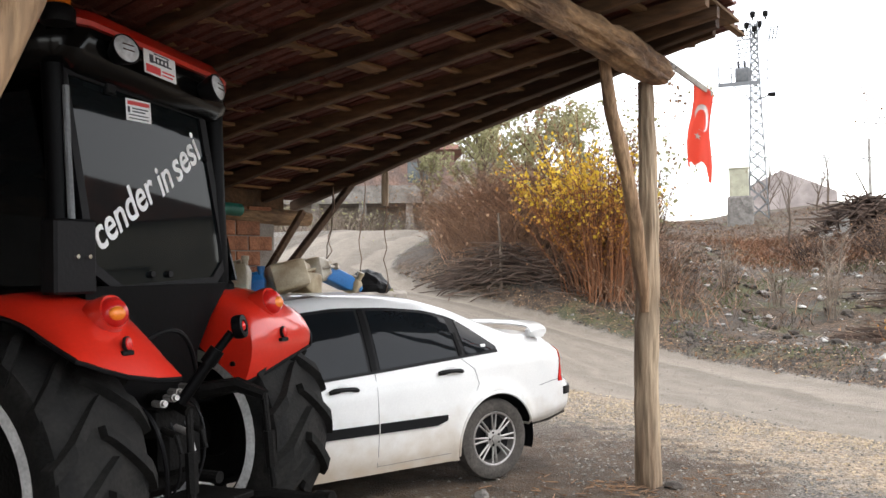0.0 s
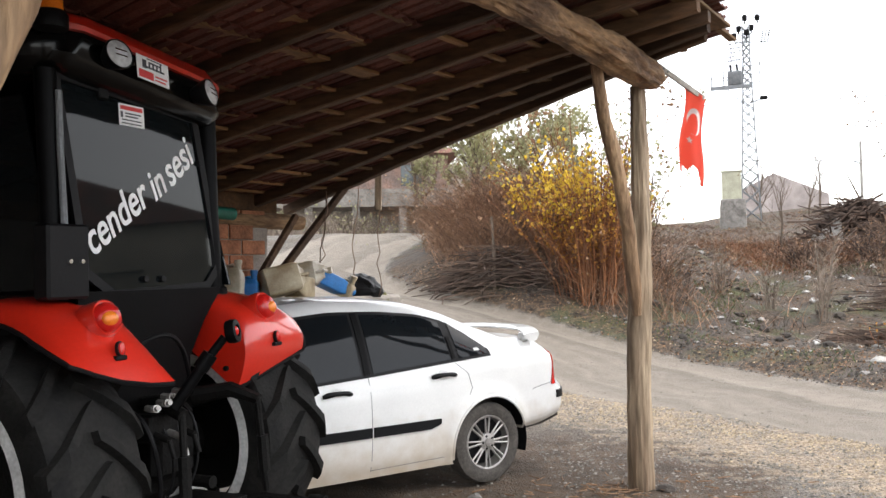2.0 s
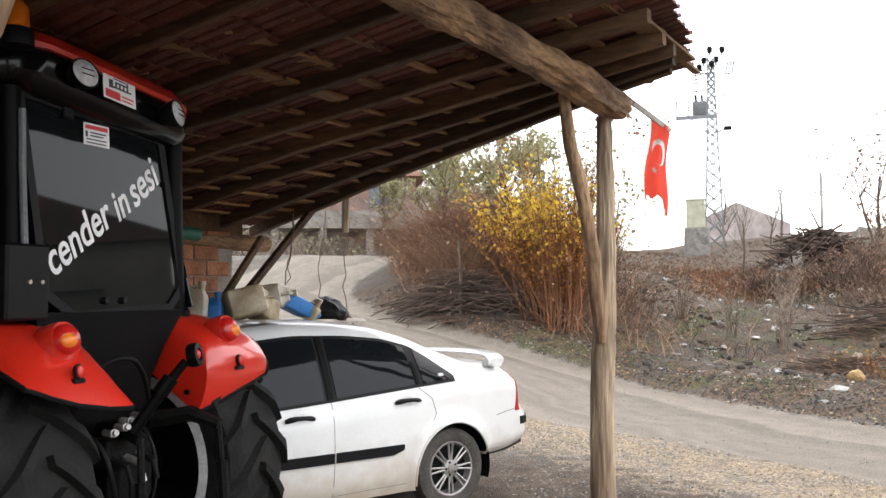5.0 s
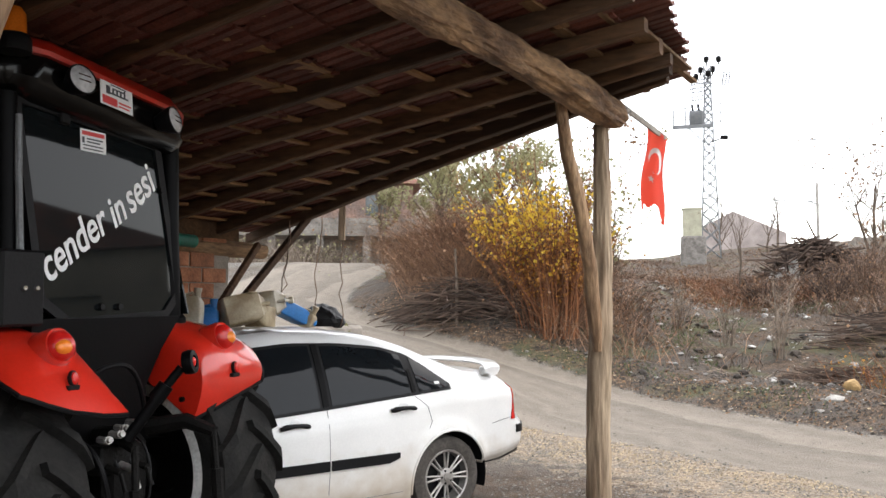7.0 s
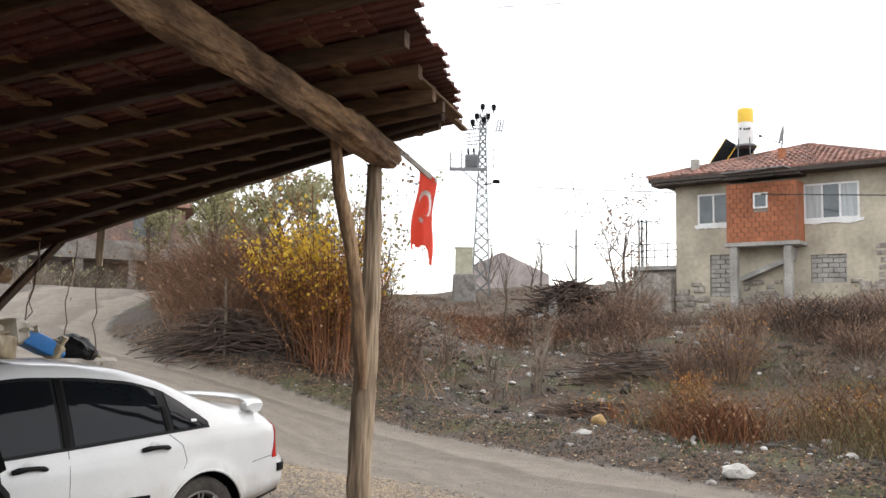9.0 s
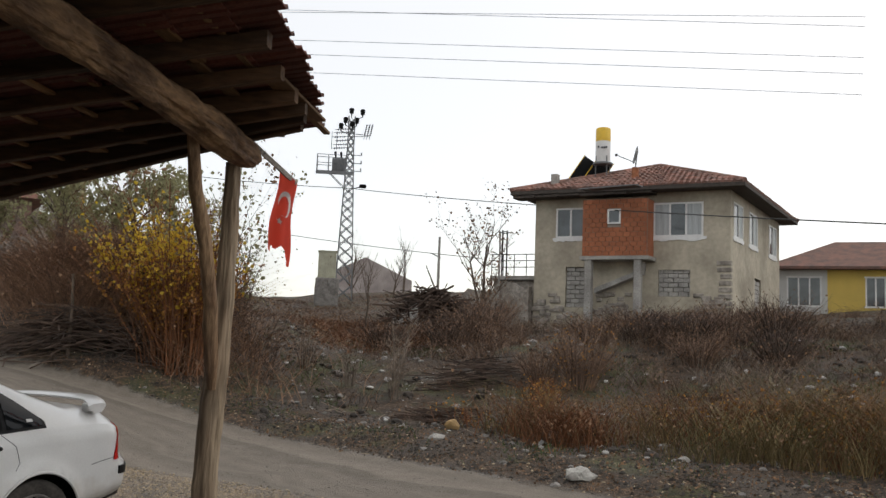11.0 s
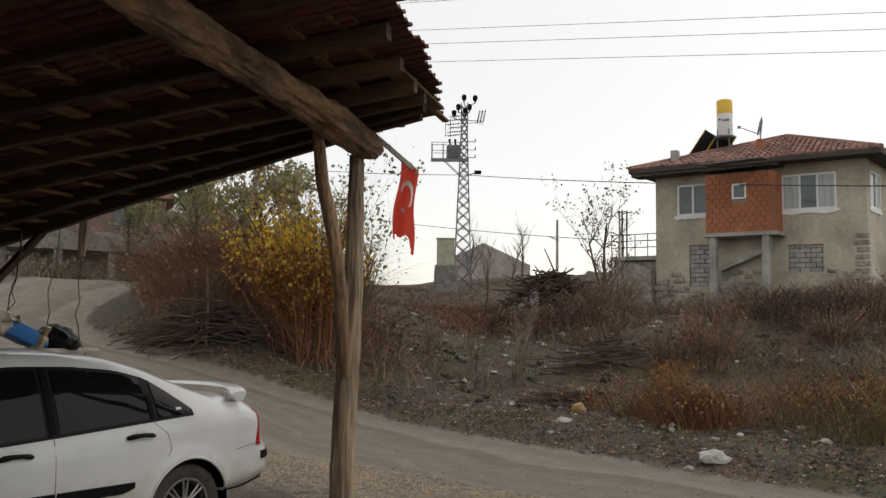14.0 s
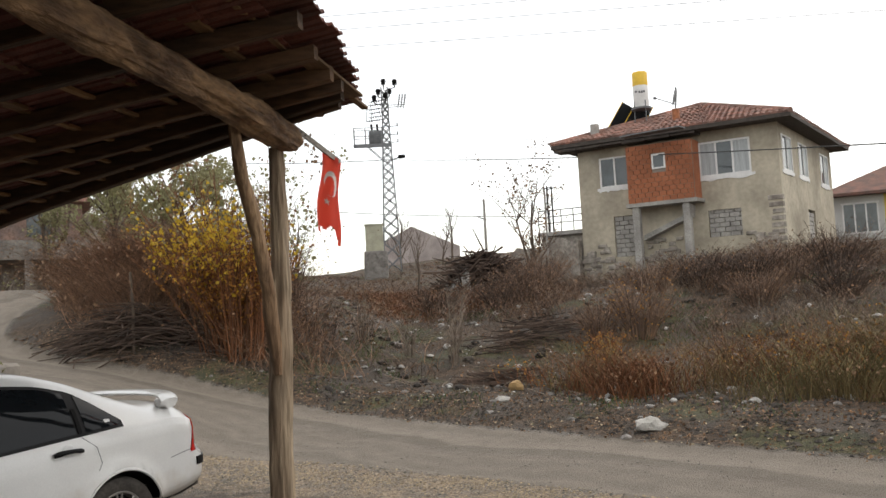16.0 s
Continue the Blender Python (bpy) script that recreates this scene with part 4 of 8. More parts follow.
def build_car_wheel(car, x, sign):
    turn = Matrix.Translation((x, sign * 0.815, 0.305)) @ Euler((radians(-90 * sign), 0, 0)).to_matrix().to_4x4()
    bm = bmesh.new()
    lathe(bm, [(0.200, -0.17), (0.27, -0.19), (0.298, -0.17), (0.305, -0.13), (0.305, -0.05), (0.298, -0.018), (0.27, -0.002), (0.235, -0.004), (0.205, -0.016)], seg=48, closed=True)
    wheel = part("wheel", bm, CAR_RUBBER, car, "muddy rubber tyre", smooth=True)
    wheel.matrix_local = turn
    bm = bmesh.new()
    lathe(bm, [(0.205, -0.16), (0.207, -0.02), (0.20, -0.012), (0.188, -0.016), (0.18, -0.06), (0.17, -0.16)], seg=40, closed=True)
    part("rim", bm, ALLOY, wheel, "alloy rim", smooth=True)
    bm = bmesh.new()
    lathe(bm, [(0.18, -0.11), (0.0, -0.11)], seg=24)
    part("brake_disc", bm, BLACK_PLASTIC, wheel)
    bm = bmesh.new()
    for k in range(16):
        a = 2 * math.pi * (k // 2) / 8 + (0.11 if k % 2 else -0.11)
        a2 = 2 * math.pi * (k // 2) / 8 + (0.14 if k % 2 else -0.14)
        p = Vector((0.055 * math.cos(a2 * 1.0), 0.055 * math.sin(a2), -0.03))
        q = Vector((0.19 * math.cos(a), 0.19 * math.sin(a), -0.022))
        rod(bm, p, q, 0.0095, 0.0075, seg=6)
    part("spoke_set", bm, ALLOY, wheel, "eight twin spokes", smooth=True)
    bm = bmesh.new()
    lathe(bm, [(0.068, -0.05), (0.066, -0.022), (0.05, -0.018), (0.032, -0.016), (0.03, -0.008), (0.0, -0.006)], seg=24)
    part("hub", bm, ALLOY, wheel, smooth=True)
    for k in range(5):
        bm = bmesh.new()
        a = 2 * math.pi * k / 5
        rod(bm, (0.048 * math.cos(a), 0.048 * math.sin(a), -0.03), (0.048 * math.cos(a), 0.048 * math.sin(a), -0.014), 0.009, seg=6)
        part("wheel_nut", bm, BLACK_PLASTIC, wheel)
    # dark liner behind the wheel
    if sign > 0:
        bm = bmesh.new()
        lathe(bm, [(0.36, -0.30), (0.36, -0.005)], seg=40, m=Matrix.Translation((x, 0.83, 0.31)) @ Euler((radians(-90), 0, 0)).to_matrix().to_4x4())
        bmesh.ops.delete(bm, geom=[f for f in bm.faces if len(f.verts) > 4], context="FACES")
        bmesh.ops.delete(bm, geom=[f for f in bm.faces if f.calc_center_median().z < 0.2], context="FACES")
        part("arch_liner", bm, BLACK_PLASTIC, car)


build_car()


# ---------- the red tractor ----------
TRACTOR = pose(-1.34, 4.32, 0, 0, 0, 63.2)
AXLE_Y, AXLE_Z = 0.30, 0.70


def lug_mesh(side):
    """One slanted tread bar of a tractor tyre, wheel turning about x."""
    bm = bmesh.new()
    rings = []
    for k in range(8):
        u = k / 7
        x = side * (-0.015 + 0.215 * u)
        r_low = 0.64 - 0.06 * step(0.7, 1.0, u)
        r_top = 0.705 - 0.055 * step(0.72, 1.0, u)
        th = 0.40 * u ** 1.15
        hw = 0.036 + 0.018 * u
        ring = []
        for r, w in ((r_low, 1.25), (r_top, 0.85), (r_top, -0.85), (r_low, -1.25)):
            a = th + hw * w
            ring.append(bm.verts.new((x, r * math.cos(a), r * math.sin(a))))
        rings.append(ring)
    for a, b in zip(rings, rings[1:]):
        for k in range(4):
            bm.faces.new((a[k], a[(k + 1) % 4], b[(k + 1) % 4], b[k]))
    bm.faces.new(rings[0][::-1])
    bm.faces.new(rings[-1])
    return to_mesh("tread_bar", bm, RUBBER)


def build_tractor_wheel(tractor, x, y, r, width, lugs):
    k = r / 0.70
    bm = bmesh.new()
    h = width / 2
    lathe(bm, [(0.40 * k, -h * 0.75), (0.47 * k, -h * 0.95), (0.56 * k, -h), (0.63 * k, -h * 0.93), (0.655 * k, -h * 0.7), (0.662 * k, 0), (0.655 * k, h * 0.7), (0.63 * k, h * 0.93), (0.56 * k, h), (0.47 * k, h * 0.95), (0.40 * k, h * 0.75)],
          seg=56, m=Euler((0, radians(90), 0)).to_matrix().to_4x4(), closed=True)
    wheel = part("wheel", bm, RUBBER, tractor, "deep-treaded dusty tractor tyre", smooth=True)
    wheel.matrix_local = Matrix.Translation((x, y, r))
    for side in (1, -1):
        me = lug_mesh(side)
        me.transform(Matrix.Diagonal((width / 0.38, k, k, 1)))
        for i in range(lugs):
            piece("tread_bar", me, wheel, Euler((2 * math.pi * (i + (0.5 if side < 0 else 0)) / lugs, 0, 0)).to_matrix().to_4x4())
    bm = bmesh.new()
    s = 1 if x > 0 else -1
    lathe(bm, [(0.495 * k, -h * 0.985), (0.44 * k, -h * 1.0), (0.425 * k, -h * 0.9), (0.40 * k, -h * 0.6), (0.40 * k, h * 0.6), (0.425 * k, h * 0.9), (0.44 * k, h), (0.495 * k, h * 0.985), (0.475 * k, h * 0.9), (0.385 * k, h * 0.5), (0.385 * k, -h * 0.5), (0.475 * k, -h * 0.9)],
          seg=48, m=Euler((0, radians(90), 0)).to_matrix().to_4x4(), closed=True)
    part("rim", bm, RIM_SILVER, wheel, "bright silver wheel rim", smooth=True)
    bm = bmesh.new()
    lathe(bm, [(0.335 * k, 0.06 * s), (0.30 * k, 0.02 * s), (0.16 * k, 0.0), (0.15 * k, 0.05 * s), (0.0, 0.05 * s)], seg=40, m=Euler((0, radians(90), 0)).to_matrix().to_4x4())
    part("wheel_disc", bm, CAST_IRON, wheel, smooth=True)
    bm = bmesh.new()
    box(bm, 0.05 * s - 0.02, 0.05 * s + 0.02, -0.035, 0.035, 0.31 * k, 0.405 * k, bevel=0.006)
    me = to_mesh("rim_lug", bm, CAST_IRON)
    for i in range(8):
        piece("rim_lug", me, wheel, Euler((2 * math.pi * i / 8, 0, 0)).to_matrix().to_4x4())


def fender_arc(phi, r):
    return AXLE_Y + r * math.cos(radians(phi)), AXLE_Z + r * math.sin(radians(phi))


def build_fender(tractor, s):
    """One pressed sheet: inner cheek, rounded crown and outer lip, its rear edge swept up towards the outside."""
    if s > 0:
        edge = (((0.36, -0.115), (0.40, -0.150), (0.47, -0.185), (0.60, -0.205), (0.74, -0.218), (0.83, -0.213)),
                ((0.36, 1.020), (0.40, 1.045), (0.47, 1.075), (0.60, 1.125), (0.74, 1.165), (0.83, 1.195)))
        pull, low, front = (-0.29, 1.37), (-0.105, 1.015), (0.245, 1.25)
    else:
        edge = (((0.36, -0.375), (0.40, -0.362), (0.47, -0.328), (0.60, -0.297), (0.74, -0.285), (0.83, -0.255)),
                ((0.36, 1.152), (0.40, 1.148), (0.47, 1.155), (0.60, 1.180), (0.74, 1.228), (0.83, 1.275)))
        pull, low, front = (-0.17, 1.36), (-0.340, 1.175), (0.20, 1.40)
    prof = [(0.362, -0.035), (0.375, -0.008), (0.40, 0.012), (0.47, 0.028), (0.60, 0.032), (0.72, 0.02), (0.79, -0.005), (0.825, -0.04), (0.83, -0.06)]

    def crown(x, d, k):
        if k <= 18:
            return fender_arc(34 + 78 * k / 18, 0.805 + d)
        u = (k - 18) / 12
        p0 = fender_arc(112, 0.805 + d)
        e = (smooth(x, edge[0]), smooth(x, edge[1]))
        c = (pull[0] - 0.5 * d, pull[1] + 0.8 * d)
        swell = 0.025 * math.exp(-((x - 0.55) / 0.11) ** 2 - ((u - 0.15) / 0.25) ** 2)
        return tuple((1 - u) ** 2 * a + 2 * u * (1 - u) * m + u * u * b for a, m, b in zip(p0, (c[0] - swell, c[1] + swell), e))

    bm = bmesh.new()
    cols, rims = [], []
    for k in range(31):
        v = max(0.0, min(1.0, (30 - k) / 14))
        cy, cz = low[0] + (front[0] - low[0]) * v, low[1] + (front[1] - low[1]) * v
        if k < 16:
            ay, az = fender_arc(34 + 78 * k / 18, 0.70)
            g = (16 - k) / 16
            cy, cz = front[0] + (ay - front[0]) * min(1, 2 * g), front[1] + (az - front[1]) * min(1, 2 * g)
        top = [(x, *crown(x, d, k)) for x, d in prof]
        ring = [(0.36, cy + (top[0][1] - cy) * f, cz + (top[0][2] - cz) * f) for f in (0.0, 0.35, 0.7)] + top
        under = [(x + 0.014 if x < 0.37 else x * 0.99 + 0.004, y + 0.008, z - 0.020) for x, y, z in ring[::-1][1:-1]]
        cols.append([bm.verts.new((s * x, y, z)) for x, y, z in ring + under])
        rims.append((s * top[-1][0], top[-1][1], top[-1][2] - 0.008))
        last = ring
    for a, b in zip(cols, cols[1:]):
        n = len(a)
        for i in range(n):
            bm.faces.new((a[i], a[(i + 1) % n], b[(i + 1) % n], b[i]))
    bm.faces.new(cols[0])
    bm.faces.new(cols[-1][::-1])
    fender = part("fender", bm, RED_PAINT, tractor, "glossy red rear fender", smooth=True)
    bm = bmesh.new()
    tube(bm, [(s * x, y + 0.004, z - 0.010) for x, y, z in last[3:]] + rims[::-1][1:], 0.011, seg=6)
    part("rubber_edge", bm, BLACK_PLASTIC, fender)
    # lamp in its bulge
    c = Vector((s * 0.55, -0.165, 1.44))
    face = Matrix.Translation(c) @ Euler((radians(72), 0, radians(0))).to_matrix().to_4x4()
    bm = bmesh.new()
    lathe(bm, [(0.088, -0.10), (0.086, -0.02), (0.078, 0.004), (0.068, 0.0), (0.066, -0.03)], seg=28, m=face)
    part("lamp_housing", bm, RED_PAINT, fender, smooth=True)
    bm = bmesh.new()
    lathe(bm, [(0.067, 0.0), (0.062, 0.022), (0.045, 0.036), (0.02, 0.042), (0.0, 0.043)], seg=28, m=face)
    part("tail_lamp", bm, LAMP_RED, fender, "round red tail lamp", smooth=True)
    bm = bmesh.new()
    vs = bmesh.ops.create_uvsphere(bm, u_segments=18, v_segments=10, radius=0.044)["verts"]
    bmesh.ops.transform(bm, matrix=face @ Matrix.Translation((0.012 * s, -0.012, 0.026)) @ Matrix.Diagonal((1, 0.8, 0.6, 1)), verts=vs)
    part("turn_signal", bm, LAMP_ORANGE, fender, "orange turn signal", smooth=True)
    # reflector on a little stalk
    bm = bmesh.new()
    y, z = crown(0.56, 0.03, 27)
    box(bm, s * 0.56 - 0.03, s * 0.56 + 0.03, y - 0.02, y + 0.04, z - 0.012, z + 0.008, bevel=0.004)
    lathe(bm, [(0.0, 0.012), (0.026, 0.010), (0.028, 0.0), (0.026, -0.008), (0.0, -0.010)], seg=18, m=Matrix.Translation((s * 0.56, y - 0.005, z + 0.035)) @ Euler((radians(80), 0, 0)).to_matrix().to_4x4() @ Matrix.Diagonal((0.8, 1.25, 1, 1)))
    part("reflector_mount", bm, BLACK_PLASTIC, fender)
    bm = bmesh.new()
    lathe(bm, [(0.022, 0.012), (0.018, 0.017), (0.0, 0.019)], seg=18, m=Matrix.Translation((s * 0.56, y - 0.005, z + 0.035)) @ Euler((radians(80), 0, 0)).to_matrix().to_4x4() @ Matrix.Diagonal((0.8, 1.25, 1, 1)))
    part("reflector", bm, LAMP_RED, fender, "small red reflector")
    if s > 0:
        bm = bmesh.new()
        rod(bm, (0.36, -0.055, 1.12), (0.345, -0.055, 1.12), 0.014, seg=10)
        part("bolt", bm, CAST_IRON, fender)


def rounded(w, d, r, n=6):
    """A rectangle from -w..w and 0..d with rounded corners."""
    pts = []
    for cx, cy, a0 in ((w - r, r, -90), (w - r, d - r, 0), (-w + r, d - r, 90), (-w + r, r, 180)):
        for k in range(n + 1):
            a = radians(a0 + 90 * k / n)
            pts.append((cx + r * math.cos(a), cy + r * math.sin(a)))
    return pts


def cab_y(z):
    """The rear wall of the cab leans forward as it rises."""
    return 0.155 + 0.05 * (z - 2.03) / 0.9


def build_tractor():
    tr = thing("tractor", TRACTOR, "red cabbed farm tractor with black cab, backed under the shed", "tractor")
    for s in (1, -1):
        build_tractor_wheel(tr, s * 0.685, 0.37, 0.70, 0.50, 16)
        build_tractor_wheel(tr, s * 0.60, 1.95, 0.44, 0.26, 15)
        build_fender(tr, s)
    # roof: black lower shell, red cap
    bm = bmesh.new()

    slant = Matrix(((1, 0, 0, 0), (0, 1, 0, 0), (-0.11, 0, 1, 0), (0, 0, 0, 1)))   # the roof hangs lower on one side

    def outline(w, y0, d, z, r):
        bow = lambda x: 0.16 * (1 - (x / w) ** 2)
        return [(x, y0 + y - (bow(x) if y < d / 2 else 0), z) for x, y in rounded(w, d, r)]

    slab(bm, [outline(0.56, 0.30, 1.15, 2.46, 0.14), outline(0.64, 0.21, 1.28, 2.50, 0.18), outline(0.68, 0.165, 1.36, 2.58, 0.22), [(x, y, z + 0.05 * (1 - (x / 0.69) ** 2)) for x, y, z in outline(0.675, 0.18, 1.34, 2.665, 0.24)]])
    bmesh.ops.transform(bm, matrix=slant, verts=bm.verts)
    part("roof_shell", bm, GLOSS_BLACK, tr, "black plastic roof shell", smooth=True)
    bm = bmesh.new()
    slab(bm, [[(x, y, z + 0.05 * (1 - (x / 0.69) ** 2)) for x, y, z in outline(0.685, 0.16, 1.37, 2.665, 0.24)], outline(0.69, 0.155, 1.38, 2.715, 0.25), outline(0.66, 0.20, 1.30, 2.775, 0.26), outline(0.55, 0.34, 1.10, 2.83, 0.26), outline(0.36, 0.5, 0.8, 2.855, 0.24)])
    bmesh.ops.transform(bm, matrix=slant, verts=bm.verts)
    part("roof_cap", bm, RED_PAINT, tr, "red roof cap", smooth=True)
    # work lamps
    for s in (1, -1):
        bm = bmesh.new()
        face = slant @ Matrix.Translation((s * 0.315, -0.012, 2.62)) @ Euler((radians(80), 0, radians(12 * s))).to_matrix().to_4x4()
        lathe(bm, [(0.04, -0.10), (0.066, -0.03), (0.072, 0.0), (0.069, 0.008), (0.064, 0.004), (0.060, -0.01)], seg=28, m=face)
        lamp = part("work_lamp", bm, BLACK_PLASTIC, tr, "round clear work lamp", smooth=True)
        bm = bmesh.new()
        lathe(bm, [(0.065, 0.003), (0.054, 0.012), (0.030, 0.018), (0.0, 0.020)], seg=28, m=face)
        part("lens", bm, LAMP_CLEAR, lamp, smooth=True)
        for z in (0.012, -0.014):
            bm = bmesh.new()
            box(bm, -0.030, 0.030, z - 0.003, z + 0.003, 0.014, 0.021, m=face)
            part("reflector_bar", bm, CHROME, lamp)
    # plate with marks between the lamps
    tilt = slant @ Matrix.Translation((-0.11, -0.020, 2.60)) @ Euler((radians(86), 0, 0)).to_matrix().to_4x4()
    bm = bmesh.new()
    box(bm, -0.105, 0.105, -0.058, 0.058, -0.002, 0.003, bevel=0.001, m=tilt)
    plate = part("maker_plate", bm, STICKER_WHITE, tr, "white and red maker's plate")
    for k, (x0, x1, y0, y1, mt) in enumerate(((-0.07, -0.045, 0.0, 0.04, STICKER_DARK), (-0.045, 0.075, 0.004, 0.012, STICKER_DARK), (-0.03, -0.02, 0.004, 0.035, STICKER_DARK), (-0.005, 0.005, 0.004, 0.035, STICKER_DARK), (0.02, 0.03, 0.004, 0.035, STICKER_DARK), (0.045, 0.055, 0.004, 0.045, STICKER_DARK),
                                              (-0.03, 0.055, 0.030, 0.037, STICKER_DARK), (-0.095, 0.0, -0.05, -0.012, STICKER_RED), (0.01, 0.09, -0.028, -0.020, STICKER_RED), (0.01, 0.08, -0.045, -0.038, STICKER_RED), (-0.04, 0.06, 0.047, 0.052, STICKER_DARK))):
        bm = bmesh.new()
        box(bm, x0, x1, y0, y1, 0.003, 0.0045, m=tilt)
        part("print_mark", bm, mt, plate)
    # rear window with its frame, leaning forward towards the roof
    lean = math.degrees(math.atan(0.05 / 0.9))
    pane = Matrix.Translation((0.02, cab_y(2.03), 2.03)) @ Euler((radians(90 - lean), 0, 0)).to_matrix().to_4x4()

    def win_outline(g):
        return [(-0.545 + g, 0.525 - g), (0.375 - g, 0.445 - g), (0.505 - g, -0.37 + g * 0.6), (0.40 - g * 0.5, -0.48 + g), (-0.27 + g * 0.5, -0.51 + g), (-0.43 + g, -0.40 + g * 0.6)]

    bm = bmesh.new()
    o, i = win_outline(-0.012), win_outline(0.03)
    vo = [[bm.verts.new((x, y, z)) for x, y in o] for z in (-0.012, 0.016)]
    vi = [[bm.verts.new((x, y, z)) for x, y in i] for z in (-0.012, 0.016)]
    for k in range(6):
        j = (k + 1) % 6
        for a, b in ((vo[1], vi[1]), (vi[0], vo[0]), (vo[0], vo[1]), (vi[1], vi[0])):
            bm.faces.new((a[k], a[j], b[j], b[k]))
    bmesh.ops.transform(bm, matrix=pane, verts=bm.verts)
    win = part("rear_window", bm, BLACK_PLASTIC, tr, "tinted rear window with rubber frame")
    bm = bmesh.new()
    a = [bm.verts.new((x, y, 0.004)) for x, y in i]
    b = [bm.verts.new((x, y, -0.002)) for x, y in i]
    bm.faces.new(a)
    bm.faces.new(b[::-1])
    for k in range(6):
        bm.faces.new((a[k], b[k], b[(k + 1) % 6], a[(k + 1) % 6]))
    bmesh.ops.transform(bm, matrix=pane, verts=bm.verts)
    part("glass", bm, CAB_GLASS, win, "dark reflecting glass")
    # lettering on the glass
    for body, px, py, size, ang in (("cender", -0.222, -0.130, 0.222, 36), ("in", 0.056, 0.052, 0.215, 36), ("sesi", 0.218, 0.178, 0.222, 40)):
        lettering("lettering", body, size, STICKER_WHITE, tr, pane @ Matrix.Translation((px, py, 0.006)) @ Euler((0, 0, radians(ang))).to_matrix().to_4x4(), shear=0.36, bold=0.0030, squeeze=0.76)
    # paper sticker
    bm = bmesh.new()
    box(bm, -0.165, 0.0, 0.335, 0.445, 0.005, 0.007, m=pane)
    st = part("sticker", bm, STICKER_WHITE, tr, "white and red paper sticker")
    for x0, x1, y0, y1, mt in ((-0.155, -0.01, 0.415, 0.435, STICKER_RED), (-0.155, -0.14, 0.375, 0.405, STICKER_DARK), (-0.125, -0.02, 0.395, 0.402, STICKER_DARK), (-0.125, -0.04, 0.380, 0.387, STICKER_DARK), (-0.15, -0.02, 0.362, 0.368, STICKER_DARK), (-0.15, -0.02, 0.345, 0.351, STICKER_DARK)):
        bm = bmesh.new()
        box(bm, x0, x1, y0, y1, 0.007, 0.008, m=pane)
        part("print_mark", bm, mt, st)
    # hinges and knobs of the window
    for x in (-0.27, 0.33):
        bm = bmesh.new()
        box(bm, x - 0.03, x + 0.03, 0.44, 0.52, 0.0, 0.03, bevel=0.008, m=pane)
        part("window_hinge", bm, BLACK_PLASTIC, tr, smooth=True)
    for x, y in ((-0.06, -0.43), (0.06, -0.43), (0.39, 0.20)):
        bm = bmesh.new()
        rod(bm, pane @ Vector((x, y, 0.0)), pane @ Vector((x, y, 0.025)), 0.02, 0.016, seg=14)
        part("glass_fixing", bm, BLACK_PLASTIC, tr, smooth=True)
    # pillars, lower rear wall and sides of the cab
    for s in (1, -1):
        bm = bmesh.new()
        k = 0.56 if s < 0 else 0.515
        tube(bm, [(s * k, cab_y(1.5) + 0.03, 1.46), (s * k - s * 0.01, cab_y(2.0) + 0.02, 2.0), (s * k, cab_y(2.5) + 0.01, 2.56)], 0.05, seg=10)
        part("rear_pillar", bm, BLACK_PAINT, tr, smooth=True)
        bm = bmesh.new()
        tube(bm, [(s * 0.56, 1.30, 1.0), (s * 0.56, 1.36, 1.8), (s * 0.54, 1.30, 2.5)], 0.04, seg=8)
        part("front_pillar", bm, BLACK_PAINT, tr, smooth=True)
        bm = bmesh.new()
        prism(bm, [(0.09, 1.56), (1.28, 1.56), (1.30, 2.46), (0.34, 2.46)], 0.012, m=Matrix(((0, 1, 0, s * 0.565), (1, 0, 0, 0), (0, 0, 1, 0), (0, 0, 0, 1))))
        part("side_window", bm, CAB_GLASS, tr, "dark reflecting glass")
        bm = bmesh.new()
        box(bm, s * 0.50, s * 0.58, 0.1, 1.32, 1.0, 1.56, bevel=0.02)
        part("cab_side", bm, BLACK_PAINT, tr)
    bm = bmesh.new()
    tube(bm, [(-0.535, cab_y(1.85) - 0.045, 1.80), (-0.54, cab_y(2.2) - 0.045, 2.2), (-0.535, cab_y(2.46) - 0.045, 2.46)], 0.016, seg=8)
    part("gas_strut", bm, STEEL, tr, smooth=True)
    bm = bmesh.new()
    prism(bm, [(-0.52, 0.95), (0.19, 0.95), (0.19, 1.20), (0.30, 1.38), (0.44, 1.55), (-0.52, 1.55)], 0.09, m=Matrix.Translation((0, 0.04, 0)))
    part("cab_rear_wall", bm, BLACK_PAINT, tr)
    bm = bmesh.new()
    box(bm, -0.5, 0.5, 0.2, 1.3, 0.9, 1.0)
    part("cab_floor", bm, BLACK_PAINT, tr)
    bm = bmesh.new()
    prism(bm, [(-0.5, 1.05), (0.5, 1.05), (0.48, 2.46), (-0.48, 2.46)], 0.012, m=Matrix.Translation((0, 1.31, 0)))
    part("windscreen", bm, CAB_GLASS, tr)
    bm = bmesh.new()
    box(bm, -0.24, 0.24, 0.45, 0.9, 1.0, 1.45, bevel=0.05)
    box(bm, -0.23, 0.23, 0.38, 0.5, 1.40, 2.0, bevel=0.05)
    part("seat", bm, BLACK_PLASTIC, tr)
    # box beside the window with two bolts
    bm = bmesh.new()
    box(bm, -0.71, -0.485, 0.0, 0.10, 1.52, 1.85, bevel=0.012)
    bx = part("control_box", bm, BLACK_PLASTIC, tr, "black box with two bolts")
